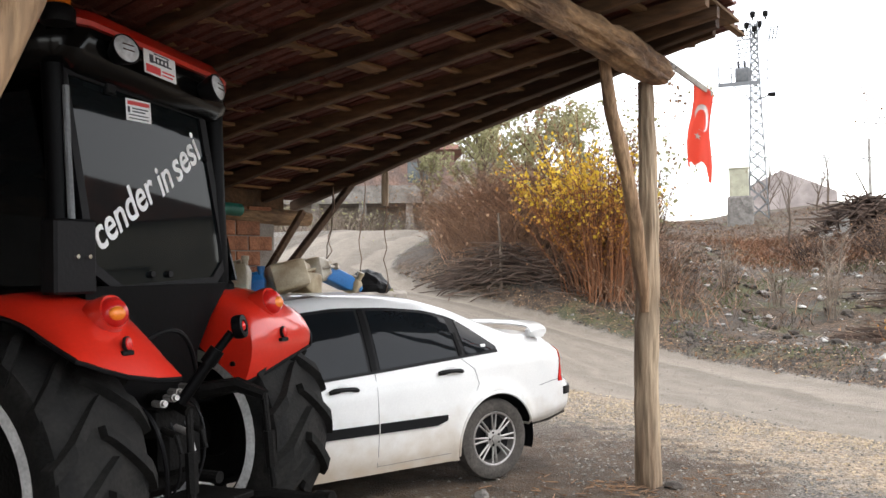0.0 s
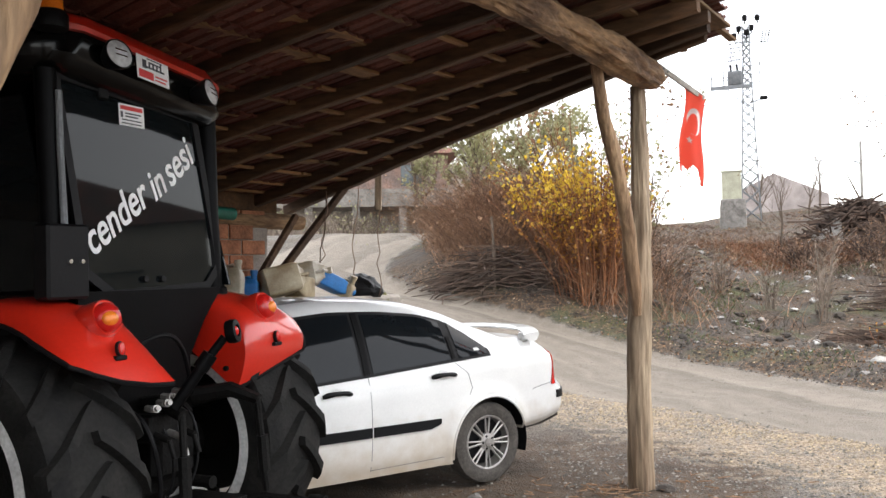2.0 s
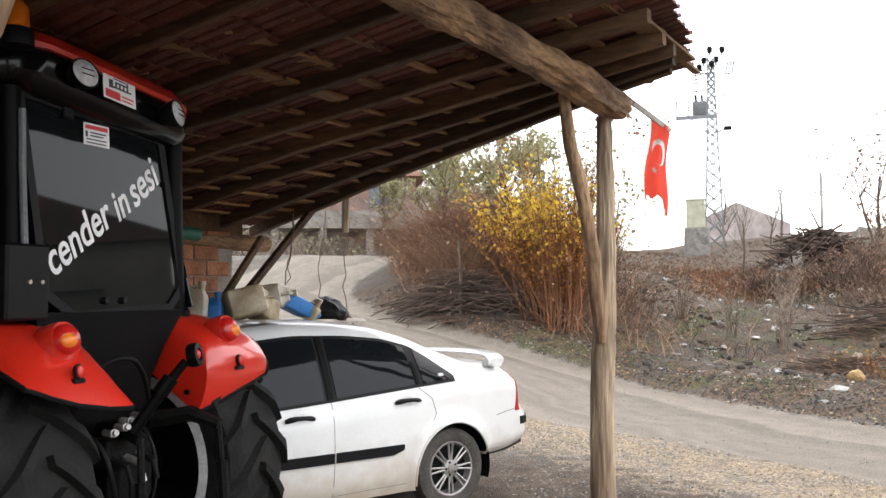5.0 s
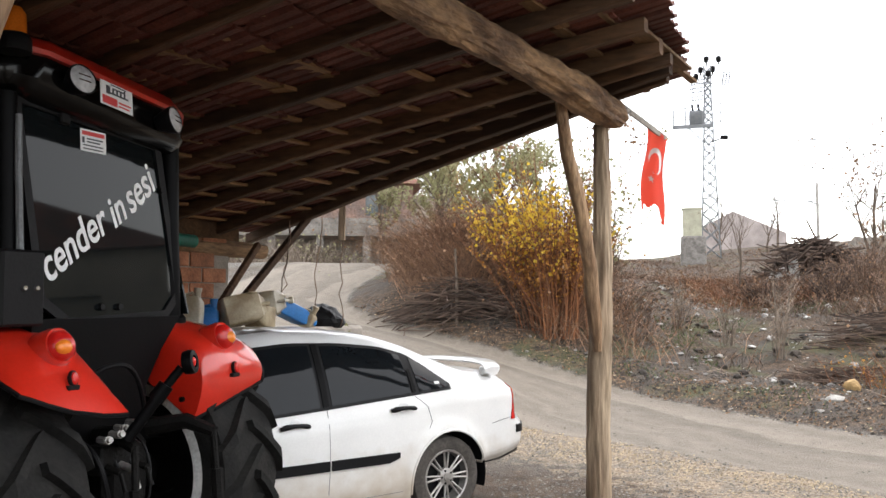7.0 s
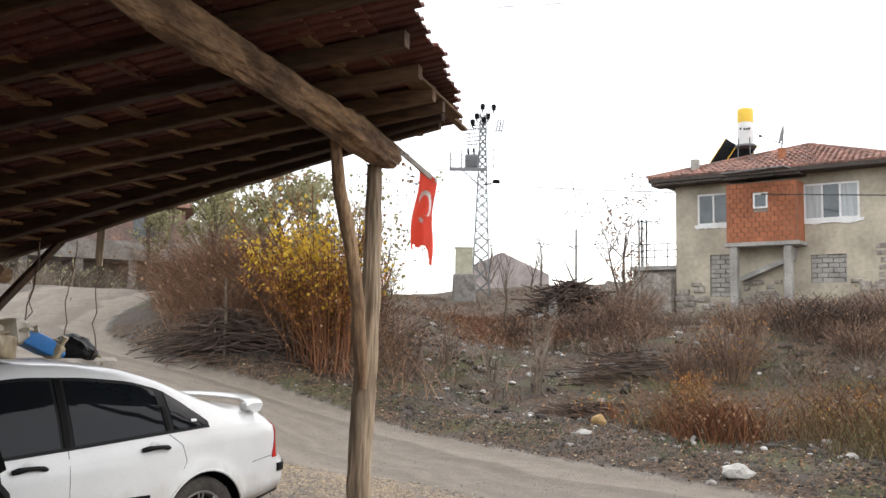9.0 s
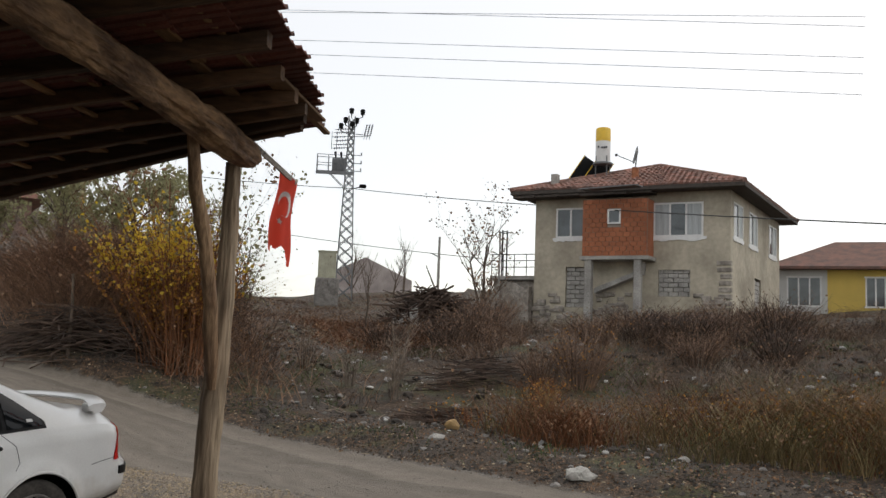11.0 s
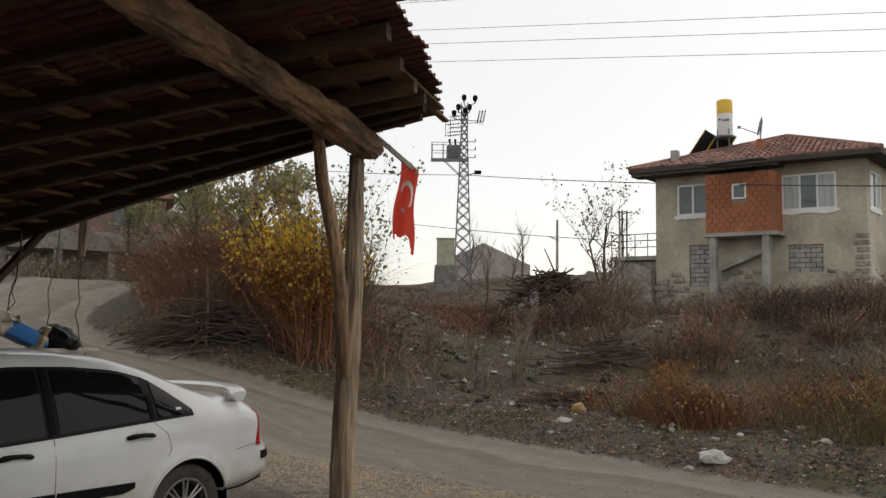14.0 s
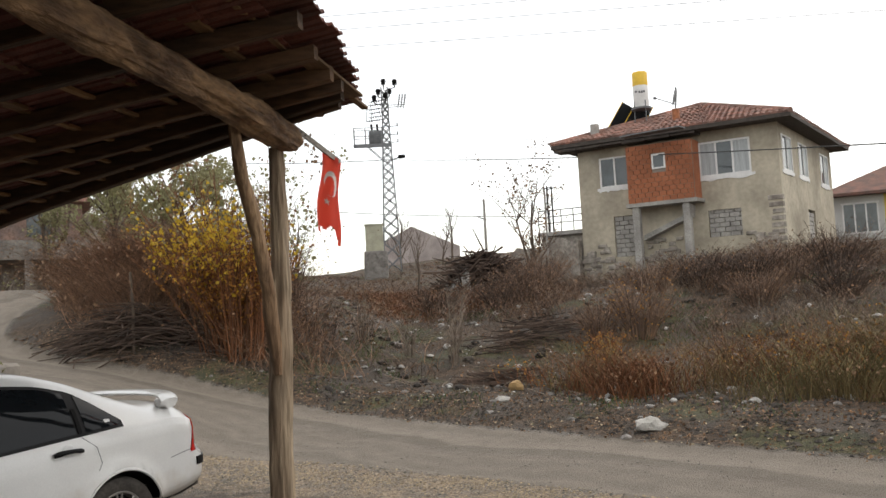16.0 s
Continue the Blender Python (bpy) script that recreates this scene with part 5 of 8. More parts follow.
    for x in (-0.60, -0.535):
        bm = bmesh.new()
        rod(bm, (x, 0.0, 1.685), (x, -0.012, 1.685), 0.013, 0.010, seg=10)
        part("bolt", bm, CHROME, bx, smooth=True)
    # orange beacon and black cap on the roof corner
    bm = bmesh.new()
    lathe(bm, [(0.075, 0.0), (0.075, 0.06), (0.06, 0.08)], seg=20, m=Matrix.Translation((-0.60, 0.10, 2.72)))
    bc = part("beacon", bm, BLACK_PLASTIC, tr, "orange beacon on a black foot", smooth=True)
    bm = bmesh.new()
    lathe(bm, [(0.055, 0.08), (0.05, 0.17), (0.03, 0.20), (0.0, 0.205)], seg=20, m=Matrix.Translation((-0.60, 0.10, 2.72)))
    part("beacon_dome", bm, LAMP_ORANGE, bc, smooth=True)
    # axle, gearbox and hood
    bm = bmesh.new()
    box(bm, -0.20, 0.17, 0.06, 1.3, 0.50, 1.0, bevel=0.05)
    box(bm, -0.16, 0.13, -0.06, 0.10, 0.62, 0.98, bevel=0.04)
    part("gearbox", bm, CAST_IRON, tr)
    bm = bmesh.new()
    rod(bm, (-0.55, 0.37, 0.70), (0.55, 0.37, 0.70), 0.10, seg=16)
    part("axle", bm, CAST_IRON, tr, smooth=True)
    bm = bmesh.new()
    rod(bm, (-0.55, 1.95, 0.45), (0.55, 1.95, 0.45), 0.06, seg=12)
    part("axle", bm, CAST_IRON, tr, smooth=True)
    bm = bmesh.new()
    slab(bm, [[(x, 1.30, z) for x, z in ((-0.30, 0.75), (0.30, 0.75), (0.30, 1.25), (0.2, 1.38), (-0.2, 1.38), (-0.30, 1.25))], [(x, 2.30, z) for x, z in ((-0.27, 0.75), (0.27, 0.75), (0.27, 1.12), (0.17, 1.22), (-0.17, 1.22), (-0.27, 1.12))]])
    part("hood", bm, RED_PAINT, tr, "red engine hood", smooth=True)
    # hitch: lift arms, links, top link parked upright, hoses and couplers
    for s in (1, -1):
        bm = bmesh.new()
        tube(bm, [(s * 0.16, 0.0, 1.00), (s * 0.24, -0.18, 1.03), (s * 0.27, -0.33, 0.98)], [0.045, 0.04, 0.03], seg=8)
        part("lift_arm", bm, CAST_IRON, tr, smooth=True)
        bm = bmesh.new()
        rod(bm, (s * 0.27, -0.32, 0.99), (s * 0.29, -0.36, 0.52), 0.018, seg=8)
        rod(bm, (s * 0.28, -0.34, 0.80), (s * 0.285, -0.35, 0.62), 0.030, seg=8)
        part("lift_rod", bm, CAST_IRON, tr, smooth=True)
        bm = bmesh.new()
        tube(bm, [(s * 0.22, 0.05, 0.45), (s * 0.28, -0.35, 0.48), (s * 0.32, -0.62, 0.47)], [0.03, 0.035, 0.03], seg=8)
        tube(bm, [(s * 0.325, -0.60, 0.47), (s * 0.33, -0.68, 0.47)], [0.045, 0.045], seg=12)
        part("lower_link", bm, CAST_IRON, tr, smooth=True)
    bm = bmesh.new()
    rod(bm, (-0.30, -0.30, 1.02), (-0.20, -0.42, 1.24), 0.026, seg=12)
    rod(bm, (-0.225, -0.39, 1.19), (-0.195, -0.425, 1.255), 0.036, seg=12)
    rod(bm, (-0.20, -0.42, 1.24), (-0.155, -0.475, 1.33), 0.02, seg=12)
    tl = part("top_link", bm, BLACK_PAINT, tr, "black top link with ball end", smooth=True)
    bm = bmesh.new()
    lathe(bm, [(0.052, -0.022), (0.056, 0.0), (0.052, 0.022), (0.03, 0.024), (0.03, -0.024)], seg=24, m=Matrix.Translation((-0.137, -0.506, 1.354)) @ Euler((radians(80), 0, radians(20))).to_matrix().to_4x4(), closed=True)
    part("ball_eye", bm, BLACK_PAINT, tl, smooth=True)
    bm = bmesh.new()
    vs = bmesh.ops.create_uvsphere(bm, u_segments=16, v_segments=10, radius=0.029)["verts"]
    bmesh.ops.transform(bm, matrix=Matrix.Translation((-0.137, -0.506, 1.354)), verts=vs)
    part("ball", bm, LAMP_RED, tl, smooth=True)
    for k in range(4):
        bm = bmesh.new()
        c = Vector((-0.36 + 0.05 * k, -0.24 - 0.02 * (k % 2), 1.02 + 0.02 * k))
        rod(bm, c, c + Vector((-0.016, -0.045, 0.008)), 0.013, 0.012, seg=10)
        rod(bm, c + Vector((-0.005, -0.015, 0.003)), c + Vector((-0.009, -0.026, 0.005)), 0.018, seg=12)
        rod(bm, c, c + Vector((0.01, 0.05, 0)), 0.017, seg=6)
        part("hydraulic_coupler", bm, ALLOY, tr, "bright hydraulic coupler", smooth=True)
    bm = bmesh.new()
    box(bm, -0.36, -0.14, -0.22, -0.10, 0.86, 0.99, bevel=0.012)
    vb = part("valve_block", bm, CAST_IRON, tr, "dark hydraulic valve block")
    for k in range(3):
        bm = bmesh.new()
        rod(bm, (-0.33 + 0.08 * k, -0.22, 0.90), (-0.33 + 0.08 * k, -0.30, 0.88), 0.016, seg=10)
        rod(bm, (-0.33 + 0.08 * k, -0.30, 0.88), (-0.33 + 0.08 * k, -0.33, 0.80), 0.011, seg=8)
        part("spool", bm, ALLOY if k == 1 else CAST_IRON, vb, smooth=True)
    rr = random.Random(5)
    for k in range(4):
        bm = bmesh.new()
        x0 = -0.38 + 0.10 * k
        pts = [(x0, -0.10, 0.98 + 0.04 * rr.random()), (x0 - 0.02, -0.26, 0.95 + 0.1 * rr.random()), (x0 + rr.uniform(-0.08, 0.05), -0.30, 0.72), (x0 + rr.uniform(-0.1, 0.1), -0.2, 0.5 + 0.1 * rr.random())]
        fine = [Vector(pts[0])]
        for t in spread(0.08, 1, 12):
            q = [Vector(p) for p in pts]
            while len(q) > 1:
                q = [a.lerp(b, t) for a, b in zip(q, q[1:])]
            fine.append(q[0])
        tube(bm, fine, 0.006 + 0.005 * rr.random(), seg=7)
        part("hose", bm, BLACK_PLASTIC, tr, smooth=True)
    # long hose looping between the fenders
    bm = bmesh.new()
    tube(bm, [(-0.42 + 0.55 * f, -0.02 - 0.12 * math.sin(math.pi * f), 1.20 + 0.22 * math.sin(math.pi * f) - 0.18 * f) for f in spread(0, 1, 16)], 0.012, seg=7)
    part("hose", bm, BLACK_PLASTIC, tr, smooth=True)
    bm = bmesh.new()
    box(bm, -0.16, 0.16, -0.34, 0.0, 0.50, 0.53, bevel=0.005)
    box(bm, -0.05, 0.05, -0.52, -0.2, 0.42, 0.50, bevel=0.01)
    rod(bm, (0, -0.1, 0.62), (0, -0.26, 0.62), 0.03, seg=12)
    part("drawbar", bm, CAST_IRON, tr)


CAB_GLASS = mat("cab_glass", (0.006, 0.008, 0.009), 0.03, var=0.1, bump=0.0, spec=0.22)
build_tractor()


# ---------- the two-storey house on the hill ----------
HOUSE = pose(21.7, 33.35, 0, 0, 0, math.degrees(math.atan2(-0.7952, 0.6063)))
SKEW = Matrix(((1, 0.108, 0, 0), (0, 1, 0, 0), (0, 0, 1, 0), (0, 0, 0, 1)))
HW, HD, HZ0, HZ1 = 8.58, 10.0, 1.2, 8.75


def hpart(name, bm, material, parent, label="", m=None, smooth=False):
    if m is not None:
        bmesh.ops.transform(bm, matrix=m, verts=bm.verts)
    bmesh.ops.transform(bm, matrix=SKEW, verts=bm.verts)
    return part(name, bm, material, parent, label, smooth)


def wall_with_holes(bm, x0, x1, z0, z1, thick, holes):
    """A wall in x, z with thickness along +y, and rectangular holes (x0, x1, z0, z1) through it."""
    xs = sorted({x0, x1, *[h[0] for h in holes], *[h[1] for h in holes]})
    zs = sorted({z0, z1, *[h[2] for h in holes], *[h[3] for h in holes]})
    for a, b in zip(xs, xs[1:]):
        z = None
        for c, d in zip(zs, zs[1:]):
            hole = any(h[0] <= (a + b) / 2 <= h[1] and h[2] <= (c + d) / 2 <= h[3] for h in holes)
            if not hole:
                box(bm, a, b, 0, thick, c, d)
    bmesh.ops.remove_doubles(bm, verts=bm.verts, dist=0.0005)
    seen = {}
    for f in list(bm.faces):   # drop the doubled faces inside the wall
        key = tuple(round(v, 3) for v in f.calc_center_median())
        seen.setdefault(key, []).append(f)
    bmesh.ops.delete(bm, geom=[f for fs in seen.values() if len(fs) > 1 for f in fs], context="FACES")


def house_window(house, m, x0, x1, z0, z1, panes, glass, sill=True, fr=0.075):
    bm = bmesh.new()
    w = (x1 - x0 - fr) / panes
    wall_with_holes(bm, x0, x1, z0, z1, 0.09, [(x0 + w * k + fr, x0 + w * (k + 1), z0 + fr, z1 - fr) for k in range(panes)])
    bmesh.ops.translate(bm, vec=(0, -0.03, 0), verts=bm.verts)
    win = hpart("window", bm, PVC, house, "white plastic window frame", m)
    for k in range(panes):
        bm = bmesh.new()
        a = x0 + (x1 - x0 - fr) * k / panes + fr
        b = x0 + (x1 - x0 - fr) * (k + 1) / panes
        box(bm, a, b, 0.01, 0.025, z0 + fr, z1 - fr)
        hpart("pane", bm, glass[k % len(glass)], win, m=m)
    if sill:
        bm = bmesh.new()
        n = 14
        rr = random.Random(int(x0 * 77))
        prism(bm, [(x0 - 0.14, z0 + 0.0), (x0 - 0.14, z0 - 0.10)] + [(x0 - 0.14 + (x1 - x0 + 0.28) * k / n, z0 - 0.12 - 0.09 * rr.random()) for k in range(1, n)] + [(x1 + 0.14, z0 - 0.10), (x1 + 0.14, z0)], 0.05, m=Matrix.Translation((0, -0.035, 0)))
        hpart("window_sill", bm, PVC, win, "white mortar smeared under the sill", m)


def build_house():
    house = thing("house", HOUSE, "two-storey grey rendered house with red tiled hip roof", "house")
    front = Matrix.Identity(4)
    side = Matrix(((0, -1, 0, HW), (1, 0, 0, 0), (0, 0, 1, 0), (0, 0, 0, 1)))
    fh = [(1.0, 2.38, 6.72, 8.07), (5.38, 7.48, 6.68, 8.16), (5.6, 6.95, 4.12, 5.26), (1.5, 2.36, 3.6, 5.4)]
    sh = [(0.5, 2.1, 6.7, 8.2), (3.3, 4.9, 6.7, 8.2), (7.5, 9.2, 6.7, 8.2), (4.4, 5.7, 3.2, 5.3)]
    bm = bmesh.new()
    wall_with_holes(bm, 0, HW, HZ0, HZ1, 0.25, fh)
    hpart("wall", bm, PLASTER, house, "stained grey cement render", front)
    bm = bmesh.new()
    wall_with_holes(bm, 0.25, HD, HZ0, HZ1, 0.25, sh)
    hpart("wall", bm, PLASTER, house, "", side)
    bm = bmesh.new()
    box(bm, 0, 0.25, 0.25, HD, HZ0, HZ1)
    hpart("wall", bm, PLASTER, house)
    bm = bmesh.new()
    box(bm, 0.25, HW - 0.25, HD - 0.25, HD, HZ0, HZ1)
    hpart("wall", bm, PLASTER, house)
    bm = bmesh.new()
    box(bm, 0.25, HW - 0.25, 0.25, HD - 0.25, 5.55, 5.75)
    hpart("floor_slab", bm, CONCRETE, house)
    # a few openings filled with blocks, rubble base
    for h, m in ((fh[2], front), (fh[3], front), (sh[3], side)):
        z = h[2]
        row = 0
        while z < h[3] - 0.1:
            x = h[0] - (0.2 if row % 2 else 0)
            while x < h[1]:
                a, b = max(x, h[0]) + 0.01, min(x + 0.42, h[1]) - 0.01
                if b - a > 0.05:
                    bm = bmesh.new()
                    box(bm, a, b, 0.06 + 0.02 * random.random(), 0.24, z + 0.008, min(z + 0.19, h[3]), bevel=0.01)
                    hpart("block", bm, CONCRETE, house, m=m)
                x += 0.42
            z += 0.2
            row += 1
    rr = random.Random(3)
    bm = bmesh.new()
    for k in range(260):
        x, z = rr.uniform(0.1, 8.5), 2.2 + 2.0 * rr.random() ** 1.6
        if z > 3.3 and (1.4 < x < 2.5 or 5.4 < x < 7.1):
            continue
        w, h = rr.uniform(0.10, 0.26), rr.uniform(0.07, 0.16)
        box(bm, x - w, x + w, -0.05 - 0.05 * rr.random(), 0.02, z - h, z + h, bevel=0.03)
    hpart("rubble_base", bm, RUBBLE, house, "exposed stone where the render has fallen", front)
    for k in range(9):
        bm = bmesh.new()
        z = 3.2 + 0.28 * k
        x = rr.uniform(8.0, 8.2)
        box(bm, x, HW + 0.03, -0.03, 0.2, z, z + 0.2, bevel=0.02)
        hpart("corner_stone", bm, RUBBLE, house, m=front)
    house_window(house, front, *fh[0], 2, (WINDOW_GLASS, WINDOW_GLASS))
    house_window(house, front, *fh[1], 3, (CURTAIN, WINDOW_GLASS, CURTAIN))
    for h in sh[:3]:
        house_window(house, side, *h, 2, (WINDOW_GLASS, CURTAIN))
    # brick box on two columns
    bx0, bx1, by = 2.62, 5.42, -0.95
    boxm = Matrix.Translation((0, by, 0))
    hole = (3.72, 4.30, 7.16, 7.80)
    bm = bmesh.new()
    wall_with_holes(bm, bx0 + 0.03, bx1 - 0.03, 5.78, 8.25, 0.14, [hole])
    bay = hpart("brick_bay", bm, MORTAR, house, "orange hollow-brick bay on concrete columns", Matrix.Translation((0, by + 0.03, 0)))
    for x in (bx0 + 0.02, bx1 - 0.17):
        bm = bmesh.new()
        box(bm, x, x + 0.15, by + 0.17, 0.0, 5.78, 8.25)
        hpart("side_wall", bm, BRICK_FAR, bay)
    nrow = 12
    for r in range(nrow):
        z0 = 5.79 + r * 0.205
        x = bx0 - (0.15 if r % 2 else 0)
        while x < bx1:
            a, b = max(x, bx0), min(x + 0.29, bx1)
            for a, b in ([(a, b)] if not (z0 + 0.19 > hole[2] and z0 < hole[3]) else [(a, min(b, hole[0])), (max(a, hole[1]), b)]):
                if b - a > 0.04:
                    bm = bmesh.new()
                    box(bm, a, b - 0.012, by, by + 0.06, z0, z0 + 0.192)
                    hpart("brick", bm, BRICK_FAR, bay)
            x += 0.30
    house_window(house, boxm, *hole, 1, (WINDOW_GLASS,), sill=False, fr=0.07)
    bm = bmesh.new()
    box(bm, bx0 - 0.1, bx1 + 0.1, by - 0.06, 0.0, 5.62, 5.775)
    hpart("bay_slab", bm, CONCRETE, house)
    for x in (2.72, 4.86):
        bm = bmesh.new()
        box(bm, x, x + 0.30, by + 0.02, by + 0.30, 1.2, 5.62, bevel=0.02)
        hpart("column", bm, CONCRETE, house, "bare concrete column")
    bm = bmesh.new()
    prism(bm, [(3.0, 4.2), (3.0, 4.42), (4.9, 5.2), (5.0, 5.55), (5.1, 5.55), (5.05, 5.05)], 0.5, m=Matrix.Translation((0, -0.5, 0)))
    hpart("stair_slab", bm, CONCRETE, house, "broken concrete stair")
    # hip roof with eaves and rows of tiles
    e = 0.85
    x0, x1, y0, y1, ze = -e, HW + 0.75, -e, HD + e, 8.62
    apex0, apex1 = Vector((4.2, 4.6, 10.75)), Vector((4.4, 5.4, 10.75))
    c = [Vector((x0, y0, ze)), Vector((x1, y0, ze)), Vector((x1, y1, ze)), Vector((x0, y1, ze))]
    bm = bmesh.new()
    slabz = 0.16
    low = [bm.verts.new(v) for v in c]
    upv = [bm.verts.new(v + Vector((0, 0, slabz))) for v in c]
    bm.faces.new(low[::-1])
    for i in range(4):
        bm.faces.new((low[i], low[(i + 1) % 4], upv[(i + 1) % 4], upv[i]))
    a0, a1 = bm.verts.new(apex0), bm.verts.new(apex1)
    bm.faces.new((upv[0], upv[1], a0))
    bm.faces.new((upv[1], upv[2], a1, a0))
    bm.faces.new((upv[2], upv[3], a1))
    bm.faces.new((upv[3], upv[0], a0, a1))
    roof = hpart("roof", bm, EAVE_DARK, house, "hip roof with dark eaves boards")
    z = Vector((0, 0, slabz + 0.02))
    faces = [(c[0] + z, c[1] + z, apex0, apex0), (c[1] + z, c[2] + z, apex1, apex0), (c[3] + z, c[0] + z, apex0, apex1)]
    for p, q, tq, tp in faces:
        bm = bmesh.new()
        height = ((tq + tp) / 2 - (p + q) / 2).length
        rows = int(height / 0.33)
        nrm = (q - p).cross(tp - p).normalized()
        for r in range(rows):
            f0, f1 = r / rows, min(1, (r + 1.12) / rows)
            l0, r0 = p.lerp(tp, f0), q.lerp(tq, f0)
            l1, r1 = p.lerp(tp, f1), q.lerp(tq, f1)
            n = max(1, int((r0 - l0).length / 0.24))
            for k in range(n):
                jit = nrm * rr.uniform(0, 0.025)
                A, B = l0.lerp(r0, k / n), l0.lerp(r0, (k + 0.9) / n)
                C, D = l1.lerp(r1, (k + 0.9) / n), l1.lerp(r1, k / n)
                lo, hi = nrm * 0.055 + jit, nrm * 0.02 + jit
                v = [bm.verts.new(A + lo), bm.verts.new((A + B) / 2 + lo + nrm * 0.03), bm.verts.new(B + lo), bm.verts.new(C + hi), bm.verts.new((C + D) / 2 + hi + nrm * 0.03), bm.verts.new(D + hi), bm.verts.new(A - nrm * 0.01), bm.verts.new(B - nrm * 0.01)]
                bm.faces.new((v[0], v[1], v[4], v[5]))
                bm.faces.new((v[1], v[2], v[3], v[4]))
                bm.faces.new((v[6], v[7], v[2], v[1], v[0]))
        bmesh.ops.transform(bm, matrix=SKEW, verts=bm.verts)
        t = new("roof_tiles", to_mesh_plain("roof_tiles", bm, TILE_FAR))
        t.parent = roof
        t["kind"] = "stuff"
    for p, q in ((c[0] + z, apex0), (c[1] + z, apex0), (apex0, apex1), (c[2] + z, apex1)):
        n = int((q - p).length / 0.38)
        for k in range(n):
            bm = bmesh.new()
            a, b = p.lerp(q, k / n), p.lerp(q, (k + 1.05) / n)
            tube(bm, [a + Vector((0, 0, 0.05)), b + Vector((0, 0, 0.07))], [0.115, 0.09], seg=8)
            hpart("ridge_tile", bm, TILE_FAR, roof, smooth=True)
    # sagging eave boards over the bay
    bm = bmesh.new()
    box(bm, 3.1, 5.6, -1.5, -0.7, 8.52, 8.57, m=Matrix.Translation((0, 0, 0)) @ Euler((radians(3), radians(-2), 0)).to_matrix().to_4x4())
    hpart("canopy_sheet", bm, STEEL, house, "thin metal sheet under the eaves")
    # added dark boards for the shade under the eaves, beside and over the bay
    for k in range(6):
        bm = bmesh.new()
        box(bm, -0.75 + 1.05 * k, 0.28 + 1.05 * k, -0.80 + 0.012 * (k % 2), -0.03, 8.46 + 0.02 * (k % 3), 8.60, bevel=0.01)
        hpart("eave_shade_board", bm, EAVE_DARK, house)
    # terrace with a thin railing and a mast at the house's side
    bm = bmesh.new()
    box(bm, -2.4, -0.05, 0.4, 2.6, 4.85, 5.05, bevel=0.02)
    ter = hpart("terrace", bm, CONCRETE, house, "small concrete terrace with a steel railing")
    for z in (5.45, 5.75, 6.05):
        bm = bmesh.new()
        rod(bm, (-2.35, 0.45, z), (-0.02, 0.45, z), 0.022, seg=5)
        hpart("rail", bm, CAST_IRON, ter)
    for x in (-2.33, -1.75, -1.2, -0.6):
        bm = bmesh.new()
        rod(bm, (x, 0.45, 5.0), (x, 0.45, 6.05), 0.022, seg=5)
        hpart("railing_post", bm, CAST_IRON, ter)
    for x, h in ((-1.95, 7.25), (-1.72, 7.2)):
        bm = bmesh.new()
        rod(bm, (x, 0.7, 5.0), (x, 0.7, h), 0.035, seg=6)
        rod(bm, (x - 0.22, 0.7, h - 0.12), (x + 0.25, 0.7, h - 0.06), 0.025, seg=5)
        hpart("mast", bm, CAST_IRON, ter)
    bm = bmesh.new()
    box(bm, -2.3, -0.1, 0.6, 2.4, 1.2, 4.84, bevel=0.02)
    hpart("terrace_wall", bm, RUBBLE, ter, "rough stone wall under the terrace")
    # chimney stubs
    bm = bmesh.new()
    box(bm, 0.55, 0.85, 0.3, 0.6, 9.0, 9.75, bevel=0.01)
    hpart("chimney", bm, CONCRETE, house)
    bm = bmesh.new()
    lathe(bm, [(0.30, 0.0), (0.22, 0.12), (0.16, 0.16), (0.15, 0.75), (0.17, 0.78), (0.0, 0.8)], seg=14, m=Matrix.Translation((4.15, 1.2, 9.25)))
    hpart("vent_pipe", bm, BRICK, house, smooth=True)


def to_mesh_plain(name, bm, material):
    me = bpy.data.meshes.new(name)
    bm.to_mesh(me)
    bm.free()
    me.materials.append(material)
    return me


build_house()


